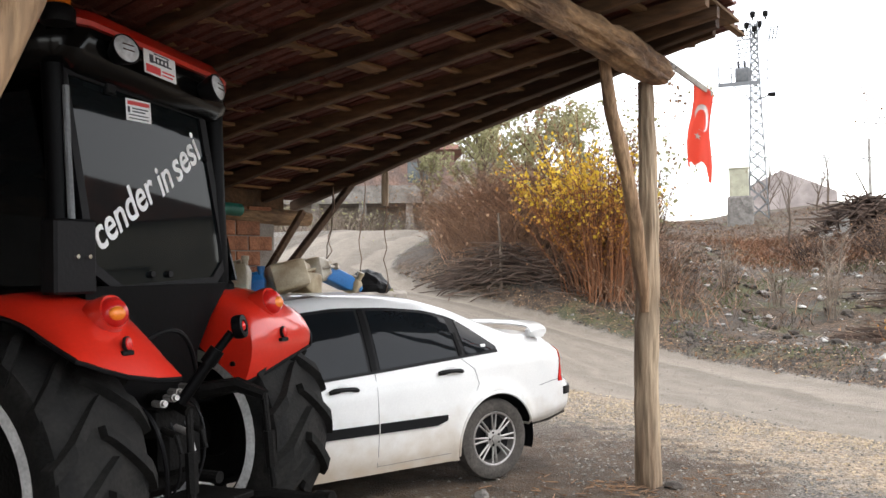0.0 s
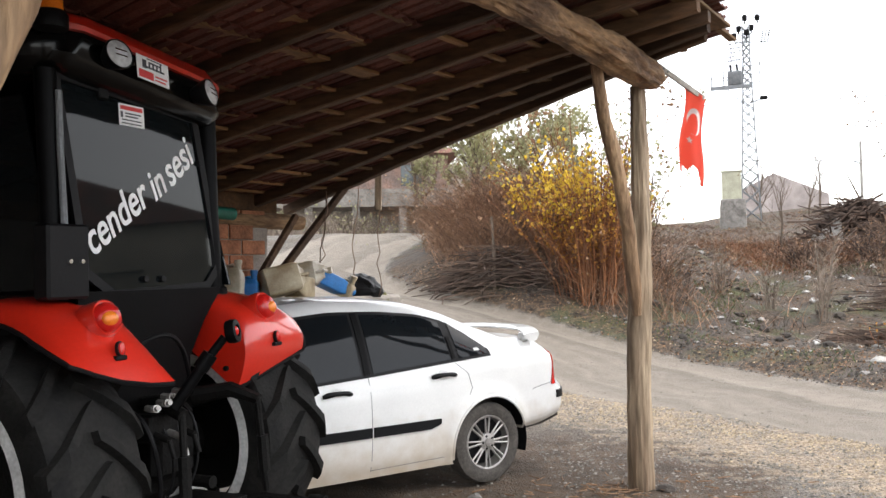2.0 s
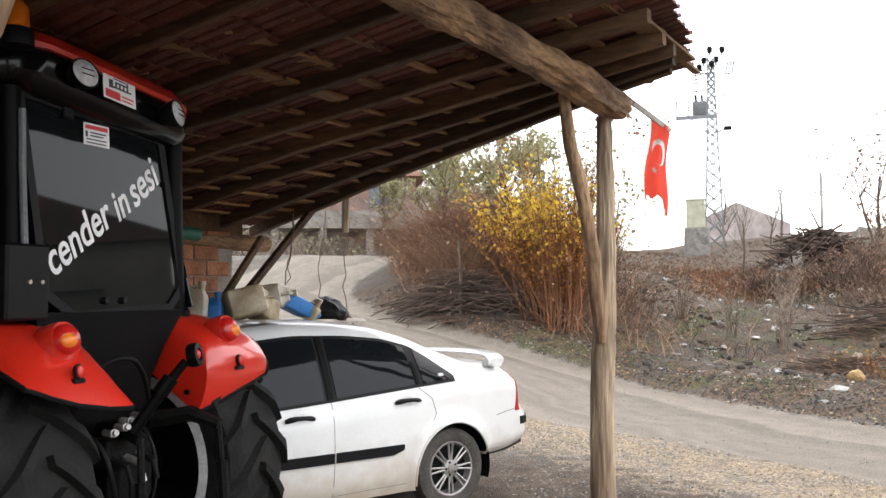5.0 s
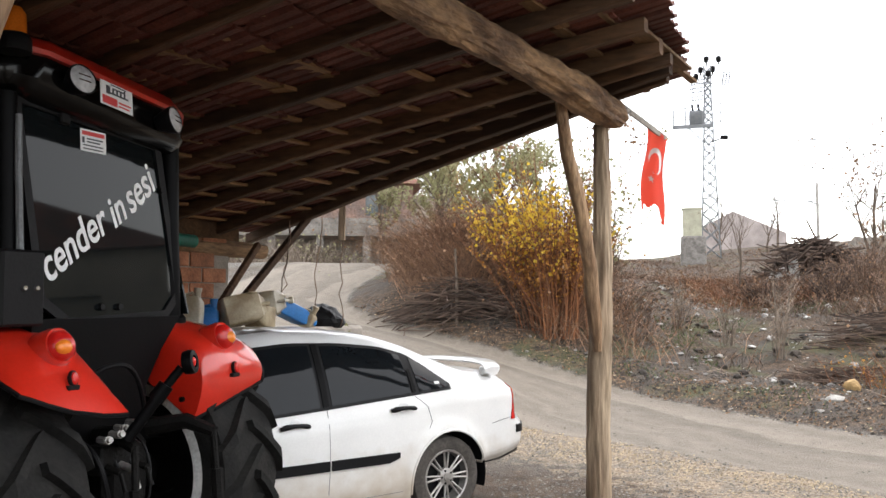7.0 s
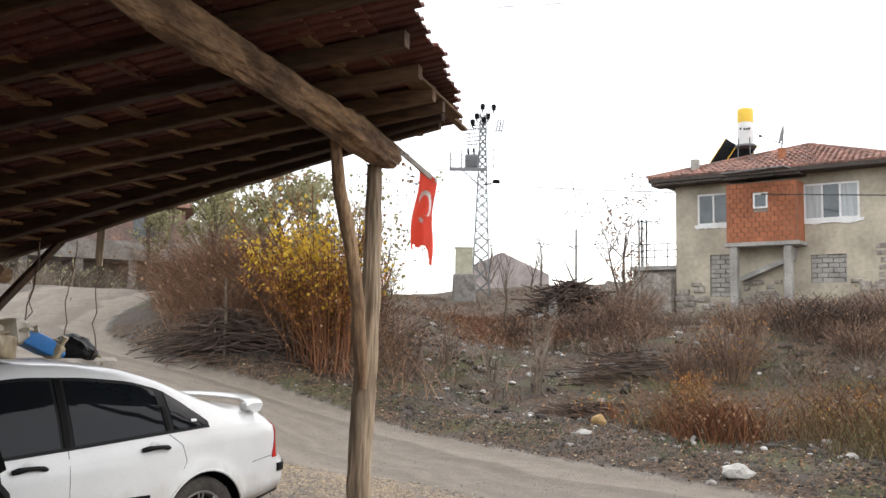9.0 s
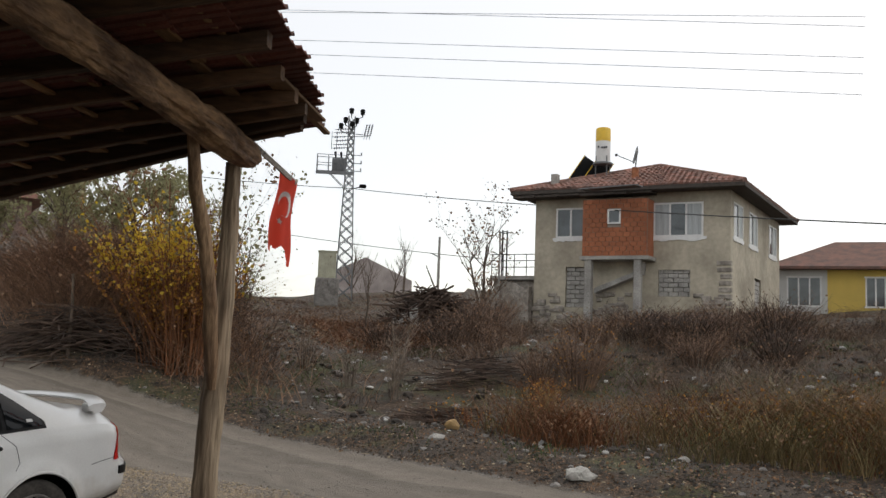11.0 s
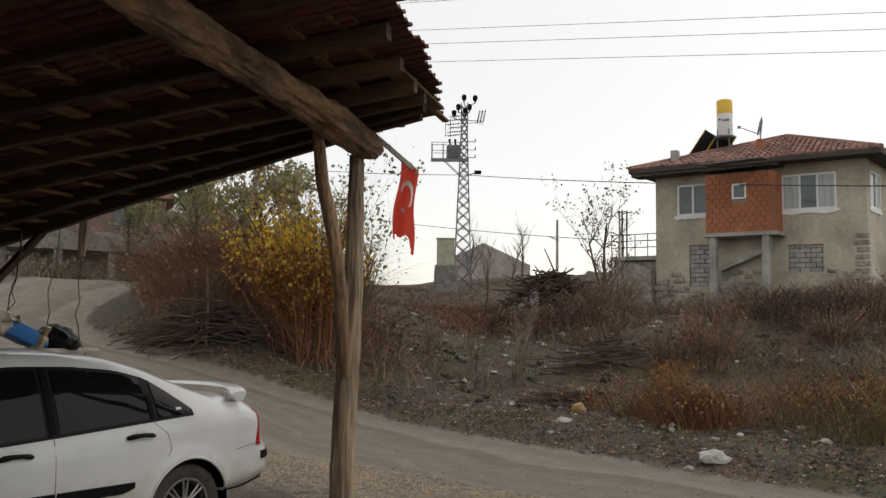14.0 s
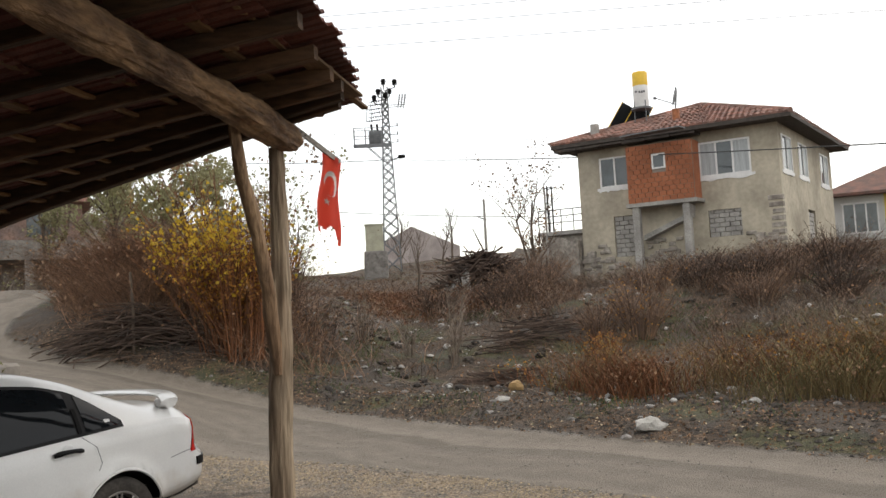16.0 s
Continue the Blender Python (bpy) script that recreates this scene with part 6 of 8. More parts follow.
def build_solar_heater():
    m = HOUSE @ SKEW
    base = HOUSE @ SKEW @ Vector((2.25, 2.2, 9.55))
    th = thing("solar_water_heater", Matrix.Translation(base) @ Euler((0, 0, radians(-52.7))).to_matrix().to_4x4(), "solar water heater with white and yellow tank on the roof", "water heater")
    bm = bmesh.new()
    lathe(bm, [(0.0, 0.98), (0.33, 0.98), (0.35, 1.02), (0.35, 2.02)], seg=28)
    part("tank", bm, PVC, th, "upright white tank", smooth=True)
    bm = bmesh.new()
    lathe(bm, [(0.352, 2.02), (0.352, 2.62), (0.32, 2.67), (0.0, 2.68)], seg=28)
    part("tank_top", bm, YELLOW_TANK, th, "yellow upper part of the tank", smooth=True)
    bm = bmesh.new()
    lathe(bm, [(0.45, 0.90), (0.47, 0.92), (0.47, 0.99), (0.0, 1.0)], seg=24)
    part("tank_tray", bm, STEEL, th)
    for k in range(4):
        a = radians(45 + 90 * k)
        bm = bmesh.new()
        rod(bm, (0.40 * math.cos(a), 0.40 * math.sin(a), -0.35), (0.36 * math.cos(a), 0.36 * math.sin(a), 1.3), 0.025, seg=6)
        part("leg", bm, STEEL, th)
    for x, z in ((-0.12, 1.72), (0.05, 1.68), (0.16, 1.68), (0.26, 1.68)):
        bm = bmesh.new()
        box(bm, x - 0.04, x + 0.04, -0.362, -0.34, z - 0.05, z + 0.05, bevel=0.008)
        part("print_mark", bm, STICKER_DARK, th)
    # tilted collector seen edge-on
    for dx in (0.0, 0.75):
        bm = bmesh.new()
        box(bm, -0.38, 0.38, -0.05, 0.05, -0.95, 0.95, m=Matrix.Translation((-1.15 + dx, 0.2, 0.45)) @ Euler((radians(8), radians(32), radians(30))).to_matrix().to_4x4())
        part("collector", bm, DARK_GLASS, th, "dark collector panel")
        bm = bmesh.new()
        for sx in (-0.41, 0.38):
            box(bm, sx, sx + 0.03, -0.06, 0.06, -0.98, 0.98, m=Matrix.Translation((-1.15 + dx, 0.2, 0.45)) @ Euler((radians(8), radians(32), radians(30))).to_matrix().to_4x4())
        part("collector_frame", bm, YELLOW_TANK, th)


build_solar_heater()


def build_dish():
    p = HOUSE @ SKEW @ Vector((4.15, 1.2, 10.05))
    th = thing("satellite_dish", Matrix.Translation(p) @ Euler((0, 0, radians(-30))).to_matrix().to_4x4(), "small satellite dish seen edge-on on the roof pipe", "dish")
    bm = bmesh.new()
    lathe(bm, [(0.0, 0.0), (0.2, 0.015), (0.42, 0.09), (0.43, 0.10), (0.2, 0.035), (0.0, 0.02)], seg=24, m=Matrix.Translation((0.08, 0, 0.55)) @ Euler((0, radians(-78), 0)).to_matrix().to_4x4())
    part("reflector", bm, STEEL, th, smooth=True)
    bm = bmesh.new()
    rod(bm, (0, 0, -0.02), (0.06, 0, 0.55), 0.03, seg=8)
    rod(bm, (0.05, 0, 0.18), (-0.85, -0.15, 0.50), 0.02, seg=6)
    box(bm, -0.95, -0.83, -0.2, -0.1, 0.46, 0.56)
    part("arm", bm, STEEL, th)


build_dish()


# ---------- flag on its stick ----------
def build_flag():
    fl = thing("flag", Matrix.Translation((1.80, 6.62, 3.10)), "faded red flag with white crescent hanging from a stick", "flag")
    a, b = Vector((-0.06, -0.02, 0.06)), Vector((0.31, 0.02, -0.20))
    bm = bmesh.new()
    d = (b - a)
    turn = d.to_track_quat("X", "Z").to_matrix().to_4x4()
    box(bm, 0, d.length, -0.012, 0.012, -0.02, 0.02, bevel=0.003, m=Matrix.Translation(a) @ turn)
    stick = part("stick", bm, mat("pale_painted_stick", (0.55, 0.50, 0.44), 0.7, var=0.3, scale=8, bump=0.1), fl, "pale squared stick")
    for k in (0.06, 0.10):
        bm = bmesh.new()
        p = a + d.normalized() * k
        rod(bm, p + Vector((0, -0.012, 0)), p + Vector((0, -0.020, 0)), 0.008, seg=8)
        part("nail", bm, STEEL, stick)

    def cloth(u, v, off=0.0):
        """u across 0..1, v down 0..1."""
        top = a.lerp(b, 0.60 + 0.40 * u)
        w = 1 - 0.03 * v
        x = top.x * w + 0.02 * (1 - w) - 0.045 * v * (1.0 - 0.95 * u) + 0.012 * math.sin(v * 7 + u * 2)
        y = top.y + 0.035 * math.sin(u * 6.5 + v * 2.2) * (0.4 + v) + 0.02 * v - off
        z = top.z - 0.64 * v - 0.02 * u * v
        return Vector((x, y, z))

    bm = bmesh.new()
    nu, nv = 16, 40
    grids = []
    for off in (0.0, -0.002):
        g = []
        for j in range(nv + 1):
            row = []
            for i in range(nu + 1):
                u, v = i / nu, j / nv
                if j == nv:
                    v += 0.02 * math.sin(u * 15) + 0.015
                row.append(bm.verts.new(cloth(u, v, off)))
            g.append(row)
        grids.append(g)
    for gi, g in enumerate(grids):
        for j in range(nv):
            for i in range(nu):
                u, v = (i + 0.5) / nu, (j + 0.5) / nv
                if v > 0.90 and 0.08 < u < 0.86 and v > 0.92 + 0.05 * math.sin(u * 9):
                    continue
                f = (g[j][i], g[j][i + 1], g[j + 1][i + 1], g[j + 1][i])
                bm.faces.new(f if gi else f[::-1])
    part("cloth", bm, FLAG_RED, fl, "faded red cloth, torn at its lower end", smooth=True)

    cu, cv, ru, rv = 0.50, 0.36, 0.34, 0.155
    out = [(cu + ru * math.cos(radians(t)), cv + rv * math.sin(radians(t))) for t in range(110, -201, -10)]
    inn = [(cu - 0.03 + ru * 0.72 * math.cos(radians(t)), cv + 0.035 + rv * 0.80 * math.sin(radians(t))) for t in range(-190, 101, 10)]
    # crescent as strips, bowed so that it opens downward
    bm = bmesh.new()
    o = [bm.verts.new(cloth(*p, 0.004)) for p in out]
    q = [bm.verts.new(cloth(*p, 0.004)) for p in inn[::-1]]
    m = min(len(o), len(q))
    for i in range(m - 1):
        bm.faces.new((o[i], o[i + 1], q[i + 1], q[i]))
    part("crescent", bm, FLAG_WHITE, fl, "white crescent")
    star = []
    for k in range(10):
        r = 1.0 if k % 2 == 0 else 0.42
        t = radians(36 * k - 90)
        star.append((0.36 + 0.13 * r * math.cos(t), 0.60 + 0.05 * r * math.sin(t)))
    bm = bmesh.new()
    c = bm.verts.new(cloth(0.36, 0.60, 0.005))
    vs = [bm.verts.new(cloth(*p, 0.004)) for p in star]
    for i in range(10):
        bm.faces.new((c, vs[i], vs[(i + 1) % 10]))
    part("star", bm, FLAG_WHITE, fl, "white star")


build_flag()


# ---------- transformer tower ----------
TZ = 4.6
TOWER = Matrix.Translation((21.6, 57.7, TZ)) @ Euler((0, 0, radians(-21))).to_matrix().to_4x4()


def build_tower():
    tw = thing("transformer_tower", TOWER, "grey lattice transformer tower with insulators and platform", "tower")
    H = 13.2

    def half(z):
        return 0.62 - 0.40 * min(1, z / 11.0)

    for sx in (1, -1):
        for sy in (1, -1):
            bm = bmesh.new()
            zs = spread(0, H, 12)
            tube(bm, [(sx * half(z), sy * half(z), z) for z in zs], 0.06, seg=4)
            part("leg", bm, STEEL, tw)
    zs = [0.0]
    while zs[-1] < H - 0.6:
        zs.append(zs[-1] + max(0.55, 1.7 * half(zs[-1])))
    for z0, z1 in zip(zs, zs[1:]):
        for face in range(4):
            bm = bmesh.new()
            c, s = math.cos(face * math.pi / 2), math.sin(face * math.pi / 2)
            for a, b in (((-1, z0), (1, z1)), ((1, z0), (-1, z1))):
                p = [(k * half(z), -half(z), z) for k, z in (a, b)]
                rod(bm, *[(x * c - y * s, x * s + y * c, z) for x, y, z in p], 0.032, seg=4)
            part("brace", bm, STEEL, tw)
    # platform with railing to one side
    pz = 9.0
    bm = bmesh.new()
    box(bm, -2.35, 0.35, -0.45, 0.45, pz, pz + 0.10)
    box(bm, -2.35, 0.35, -0.5, -0.42, pz - 0.16, pz + 0.02)
    part("platform", bm, STEEL, tw)
    for x in (-2.3, -1.5, -0.3):
        for y in (-0.45, 0.45):
            bm = bmesh.new()
            rod(bm, (x, y, pz), (x, y, pz + 1.25), 0.028, seg=5)
            part("railing_post", bm, STEEL, tw)
    for y in (-0.45, 0.45):
        for z in (0.65, 1.25):
            bm = bmesh.new()
            rod(bm, (-2.3, y, pz + z), (-0.2, y, pz + z), 0.025, seg=5)
            part("rail", bm, STEEL, tw)
    for z in (0.65, 1.25):
        bm = bmesh.new()
        rod(bm, (-2.3, -0.45, pz + z), (-2.3, 0.45, pz + z), 0.025, seg=5)
        part("rail", bm, STEEL, tw)
    for y in (-0.35, 0.35):
        bm = bmesh.new()
        rod(bm, (-1.4, y, pz), (-0.25, y, pz - 1.1), 0.03, seg=5)
        part("strut", bm, STEEL, tw)
    bm = bmesh.new()
    box(bm, -1.25, -0.32, -0.4, 0.35, pz + 0.10, pz + 1.05, bevel=0.06)
    for k in range(6):
        box(bm, -1.2 + 0.15 * k, -1.14 + 0.15 * k, -0.48, -0.4, pz + 0.2, pz + 0.9)
    tf = part("transformer", bm, STEEL, tw, "grey finned transformer")
    for x in (-1.0, -0.6):
        bm = bmesh.new()
        rod(bm, (x, -0.1, pz + 1.05), (x - 0.05, -0.1, pz + 1.55), 0.06, 0.09, seg=8)
        part("bushing", bm, CAST_IRON, tf)
    # insulators at the head
    for x, y, z in ((-0.75, 0, 12.1), (-0.45, 0.2, 12.6), (-0.05, 0, 13.25), (0.35, 0, 12.55), (0.75, 0, 13.2), (0.05, -0.3, 12.2)):
        bm = bmesh.new()
        lathe(bm, [(0.05, 0.0), (0.05, 0.18), (0.16, 0.2), (0.17, 0.30), (0.08, 0.33), (0.18, 0.36), (0.18, 0.5), (0.12, 0.58), (0.0, 0.6)], seg=10, m=Matrix.Translation((x, y, z)))
        part("insulator", bm, CAST_IRON, tw, "dark pin insulator", smooth=True)
        bm = bmesh.new()
        rod(bm, (0, 0, z - 0.25), (x, y, z), 0.035, seg=5)
        part("insulator_arm", bm, STEEL, tw)
    for k in range(6):
        z = 10.75 + 0.28 * k
        bm = bmesh.new()
        off = -0.1 * (k % 3)
        for j in range(5):
            rod(bm, (-1.15 + 0.17 * j - off, -0.25 + 0.1 * (k % 2), z + 0.02 * j), (-1.10 + 0.17 * j - off, -0.25 + 0.1 * (k % 2), z + 0.02 * j), 0.085, seg=8)
        rod(bm, (-1.35 - off, -0.25 + 0.1 * (k % 2), z), (-0.2, -0.25 + 0.1 * (k % 2), z + 0.1), 0.025, seg=5)
        part("switch_insulator", bm, CAST_IRON, tw, "dark ribbed switch insulator")
    for x in (-1.35, -1.0):
        bm = bmesh.new()
        rod(bm, (x, -0.25, 10.7), (x, -0.25, 12.0), 0.025, seg=5)
        part("switch_frame", bm, STEEL, tw)
    bm = bmesh.new()
    rod(bm, (-0.1, 0, 11.95), (1.35, 0, 11.90), 0.03, seg=5)
    rod(bm, (-0.1, 0, 11.75), (1.30, 0, 11.80), 0.025, seg=5)
    part("side_arm", bm, STEEL, tw)
    for x in (0.95, 1.15, 1.35):
        bm = bmesh.new()
        p, q = Vector((x - 0.05, 0, 11.6)), Vector((x + 0.16, 0, 12.75))
        rod(bm, p, q, 0.02, seg=5)
        for j in range(6):
            c = p.lerp(q, 0.25 + 0.12 * j)
            rod(bm, c, c + (q - p).normalized() * 0.06, 0.065, seg=8)
        part("arrester", bm, CAST_IRON, tw, "dark ribbed arrester")
    for z in (10.35, 9.75, 9.2):
        bm = bmesh.new()
        rod(bm, (0.1, -0.2, z), (0.85, -0.2, z), 0.03, seg=5)
        rod(bm, (0.8, -0.2, z), (0.8, -0.2, z + 0.22), 0.05, seg=6)
        part("line_bracket", bm, STEEL, tw)
    bm = bmesh.new()
    rod(bm, (0.2, -0.2, 7.9), (0.9, -0.5, 8.05), 0.04, seg=6)
    box(bm, 0.75, 1.25, -0.7, -0.4, 7.95, 8.2, bevel=0.05)
    part("lamp_head", bm, CAST_IRON, tw, "small dark lamp head")


build_tower()

bm = bmesh.new()
box(bm, -0.60, 0.60, -0.45, 0.45, -0.1, 1.75, bevel=0.02)
box(bm, -0.66, 0.66, -0.5, 0.5, 1.75, 1.82)
box(bm, -0.012, 0.012, -0.456, -0.45, 0.0, 1.7)
single("switch_cabinet", bm, mat("pale_cabinet_paint", (0.45, 0.44, 0.33), 0.6, var=0.25, scale=2, bump=0.05), "pale rust-streaked steel cabinet at the tower's foot", "cabinet", m=Matrix.Translation((19.9, 56.5, 6.0)) @ Euler((0, 0, radians(-21))).to_matrix().to_4x4())
bm = bmesh.new()
box(bm, -0.75, 0.85, -0.6, 0.6, -2.4, 0.0, bevel=0.12, seg=2)
bmesh.ops.subdivide_edges(bm, edges=bm.edges[:], cuts=3, use_grid_fill=True)
for v in bm.verts:
    v.co += Vector((0.10, 0.10, 0.06)) * noise.noise(v.co * 2.3)
single("stone_plinth", bm, STONE, "rough rubble plinth under the cabinet", "plinth", m=Matrix.Translation((19.9, 56.5, 5.97)) @ Euler((0, 0, radians(-21))).to_matrix().to_4x4())


# ---------- cables ----------
def cable(p, q, sag, r, label):
    bm = bmesh.new()
    p, q = Vector(p), Vector(q)
    pts = []
    for f in spread(0, 1, 24):
        v = p.lerp(q, f)
        v.z -= sag * 4 * f * (1 - f)
        pts.append(v)
    tube(bm, pts, r, seg=5)
    return single("cable", bm, CABLE, label, "cable", "overhead cables")


cable((6.61, 74.6, 15.35), (21.6, 57.5, 12.55), 0.3, 0.026, "black overhead cable running to the tower")
cable((21.6, 57.5, 12.55), (24.73, 6.88, 4.46), 0.35, 0.024, "black overhead cable passing in front of the house")
cable((18.26, 78.01, 11.74), (29.67, 52.39, 7.82), 0.2, 0.026, "thin lower cable between the poles")
cable((14.87, 58.22, 24.34), (41.39, 30.95, 20.65), 0, 0.016, "thin high-voltage line crossing the sky")
cable((14.86, 58.2, 24.54), (41.42, 31.01, 20.12), 0, 0.016, "thin high-voltage line crossing the sky")
cable((14.97, 58.43, 22.47), (41.51, 31.19, 18.41), 0, 0.016, "thin high-voltage line crossing the sky")
cable((15.02, 58.53, 21.51), (41.55, 31.29, 17.52), 0, 0.016, "thin high-voltage line crossing the sky")
cable((15.08, 58.67, 20.28), (41.62, 31.42, 16.37), 0, 0.016, "thin high-voltage line crossing the sky")


# ---------- utility poles in the distance ----------
def utility_pole(x, y, z0, z1, r, arm):
    th = thing("utility_pole", Matrix.Translation((x, y, z0)), "thin grey utility pole standing on the hill", "pole", "distant poles")
    bm = bmesh.new()
    rod(bm, (0, 0, -0.5), (0, 0, z1 - z0), r, r * 0.7, seg=8)
    part("shaft", bm, CONCRETE, th, smooth=True)
    bm = bmesh.new()
    rod(bm, (-arm, 0, z1 - z0 - 0.9), (0.1, 0, z1 - z0 - 1.1), r * 0.35, seg=5)
    part("arm", bm, STEEL, th)


utility_pole(20.4, 40.5, 3.4, 7.35, 0.09, 0.45)
utility_pole(20.35, 34.2, 3.0, 6.95, 0.06, 0.35)


# ---------- plants ----------
def stalks(name, bases, heights, lean, radius, material, label, category, seed, curl=0.4, leaf=None, leaf_n=0, leaf_size=0.05, leaf_from=0.4, sides=3, kind="stuff"):
    """Many thin tapered bent stems as one mesh, and loose leaves on them as another."""
    rr = np.random.default_rng(seed)
    n = len(bases)
    B = np.array(bases, float)
    Hh = np.array(heights, float)
    ang = rr.uniform(0, 2 * np.pi, n)
    ln = rr.uniform(0.3, 1.0, n) * lean * Hh
    dirv = np.stack([np.cos(ang) * ln, np.sin(ang) * ln, np.zeros(n)], 1)
    ang2 = ang + rr.uniform(-1, 1, n)
    dir2 = np.stack([np.cos(ang2) * ln * curl, np.sin(ang2) * ln * curl, -Hh * curl * 0.35 * rr.uniform(0, 1, n)], 1)
    fr = (0.0, 0.35, 0.7, 1.0)
    rad = np.array(radius) * rr.uniform(0.6, 1.3, n)
    rings = []
    spine = []
    for f in fr:
        P = B + dirv * f ** 1.3 + dir2 * f ** 3
        P[:, 2] += Hh * (f - 0.12 * f * f)
        spine.append(P)
        if f < 1:
            for k in range(sides):
                a = 2 * np.pi * k / sides + ang
                off = np.stack([np.cos(a), np.sin(a), np.zeros(n)], 1) * (rad * (1 - 0.75 * f))[:, None]
                rings.append(P + off)
    rings.append(spine[-1])
    V = np.stack(rings, 1).reshape(-1, 3)
    per = 3 * sides + 1
    base_faces = []
    for j in range(2):
        for k in range(sides):
            base_faces.append((j * sides + k, j * sides + (k + 1) % sides, (j + 1) * sides + (k + 1) % sides, (j + 1) * sides + k))
    tips = [(2 * sides + k, 2 * sides + (k + 1) % sides, 3 * sides) for k in range(sides)]
    faces = []
    for i in range(n):
        o = i * per
        faces += [tuple(o + v for v in f) for f in base_faces]
        faces += [tuple(o + v for v in f) for f in tips]
    me = bpy.data.meshes.new(name)
    me.from_pydata(V.tolist(), [], faces)
    me.materials.append(material)
    ob = tagged(new(name, me), label, category, kind=kind)
    lf = None
    if leaf is not None and leaf_n:
        idx = rr.integers(0, n, leaf_n)
        f = rr.uniform(leaf_from, 1.0, leaf_n)
        P = B[idx] + dirv[idx] * (f ** 1.3)[:, None] + dir2[idx] * (f ** 3)[:, None]
        P[:, 2] += Hh[idx] * (f - 0.12 * f * f)
        P += rr.normal(0, leaf_size * 0.4, (leaf_n, 3))
        lf = leaves_mesh(name + "_leaves", P, leaf_size, leaf, rr)
    return ob, lf


def leaves_mesh(name, P, size, material, rr):
    """Loose bent leaves: two quads folded along the rib."""
    n = len(P)
    d = rr.normal(0, 1, (n, 3))
    d[:, 2] -= 0.5
    d /= np.linalg.norm(d, axis=1)[:, None]
    s = np.cross(d, rr.normal(0, 1, (n, 3)))
    s /= np.linalg.norm(s, axis=1)[:, None]
    up = np.cross(s, d)
    L = (size * rr.uniform(0.6, 1.3, n))[:, None]
    w = L * 0.42
    V = np.stack([P, P + d * L * 0.45 + s * w + up * w * 0.4, P + d * L, P + d * L * 0.45 - s * w + up * w * 0.4, P + d * L * 0.5], 1).reshape(-1, 3)
    F = []
    for i in range(n):
        o = i * 5
        F += [(o, o + 1, o + 4), (o + 1, o + 2, o + 4), (o + 2, o + 3, o + 4), (o + 3, o, o + 4)]
    me = bpy.data.meshes.new(name)
    me.from_pydata(V.tolist(), [], F)
    me.materials.append(material)
    return new(name, me)


def scatter(n, x0, x1, y0, y1, seed, keep):
    rr = random.Random(seed)
    out = []
    tries = 0
    while len(out) < n and tries < n * 30:
        tries += 1
        x, y = rr.uniform(x0, x1), rr.uniform(y0, y1)
        k = keep(x, y)
        if k > 0 and rr.random() < k:
            out.append((x, y, ground_z(x, y) - 0.02))
    return out


def clumpy(x, y, s, lo, hi, seed=0.0):
    return step(lo, hi, noise.noise(Vector((x * s, y * s, seed))))


rnd = random.Random(11)


def varied(bases, lo, hi):
    return [rnd.uniform(lo, hi) * (0.75 + 0.5 * (0.5 + 0.5 * noise.noise(Vector((b[0] * 0.5, b[1] * 0.5, 3))))) for b in bases]


# brambles over the mound inside the bend
def low_hill(x, y):
    """0 before the house's foot, where only low weeds grow, and 1 elsewhere."""
    d = (x - 21.7) * 0.795 + (y - 33.35) * 0.606
    return 0 if d > -0.4 else 1 - 0.8 * step(-5.0, -1.5, d) * step(17, 19, x)


def bare(x, y):
    """1 on the dug-over earth between the yellow bush and the reeds, 0 elsewhere."""
    b = beyond(x, y)
    return step(1.0, 2.0, b) * step(12.5, 9.5, b) * step(12.0, 10.2, x) * step(9.5, 11.5, y) * step(3.6, 4.6, x)


def tangle(name, n, area, seed, keep, lo, hi, lean, rad, material, label, category, leaf_n=0, leaf=None, curl=0.9, leaf_size=0.06):
    b = scatter(n, *area, seed, keep)
    hs = [h * (0.4 + 0.6 * low_hill(q[0], q[1])) for h, q in zip(varied(b, lo, hi), b)]
    _, lf = stalks(name, b, hs, lean, rad, material, label, category, seed + 20, curl=curl, leaf=leaf, leaf_n=leaf_n, leaf_size=leaf_size, leaf_from=0.1)
    if lf:
        tagged(lf, "withered brown leaves caught in the stems", "leaves", kind="stuff")


tangle("mound_brambles", 17000, (-3.2, 8.0, 16.5, 30), 1, lambda x, y: step(0.7, 2.0, beyond(x, y)) * (0.22 + 0.78 * clumpy(x, y, 0.9, -0.3, 0.3)) * step(34, 26, y) * (0.10 + 0.90 * step(6.0, 4.4, x)) * (1 - 0.85 * bare(x, y)) * (1 - math.exp(-((x - 1.7) / 1.7) ** 4 - ((y - 17.4) / 1.2) ** 4)), 0.5, 1.75, 1.3, 0.0065, TWIG_ROSE,
       "tangled brown bramble stems over the mound", "brambles", 15000, LEAF_BROWN, leaf_size=0.06)
tangle("dark_brambles", 2600, (-2.8, 5.5, 17.5, 25), 51, lambda x, y: step(1.0, 2.2, beyond(x, y)) * (0.1 + 0.9 * clumpy(x, y, 0.7, -0.2, 0.3, 8)) * (1 - math.exp(-((x - 1.7) / 1.7) ** 4 - ((y - 17.4) / 1.2) ** 4)), 0.6, 1.9, 1.1, 0.007, TWIG_DARK,
       "dark leafless bramble stems within the mound", "brambles")
rs = random.Random(91)
bm = bmesh.new()
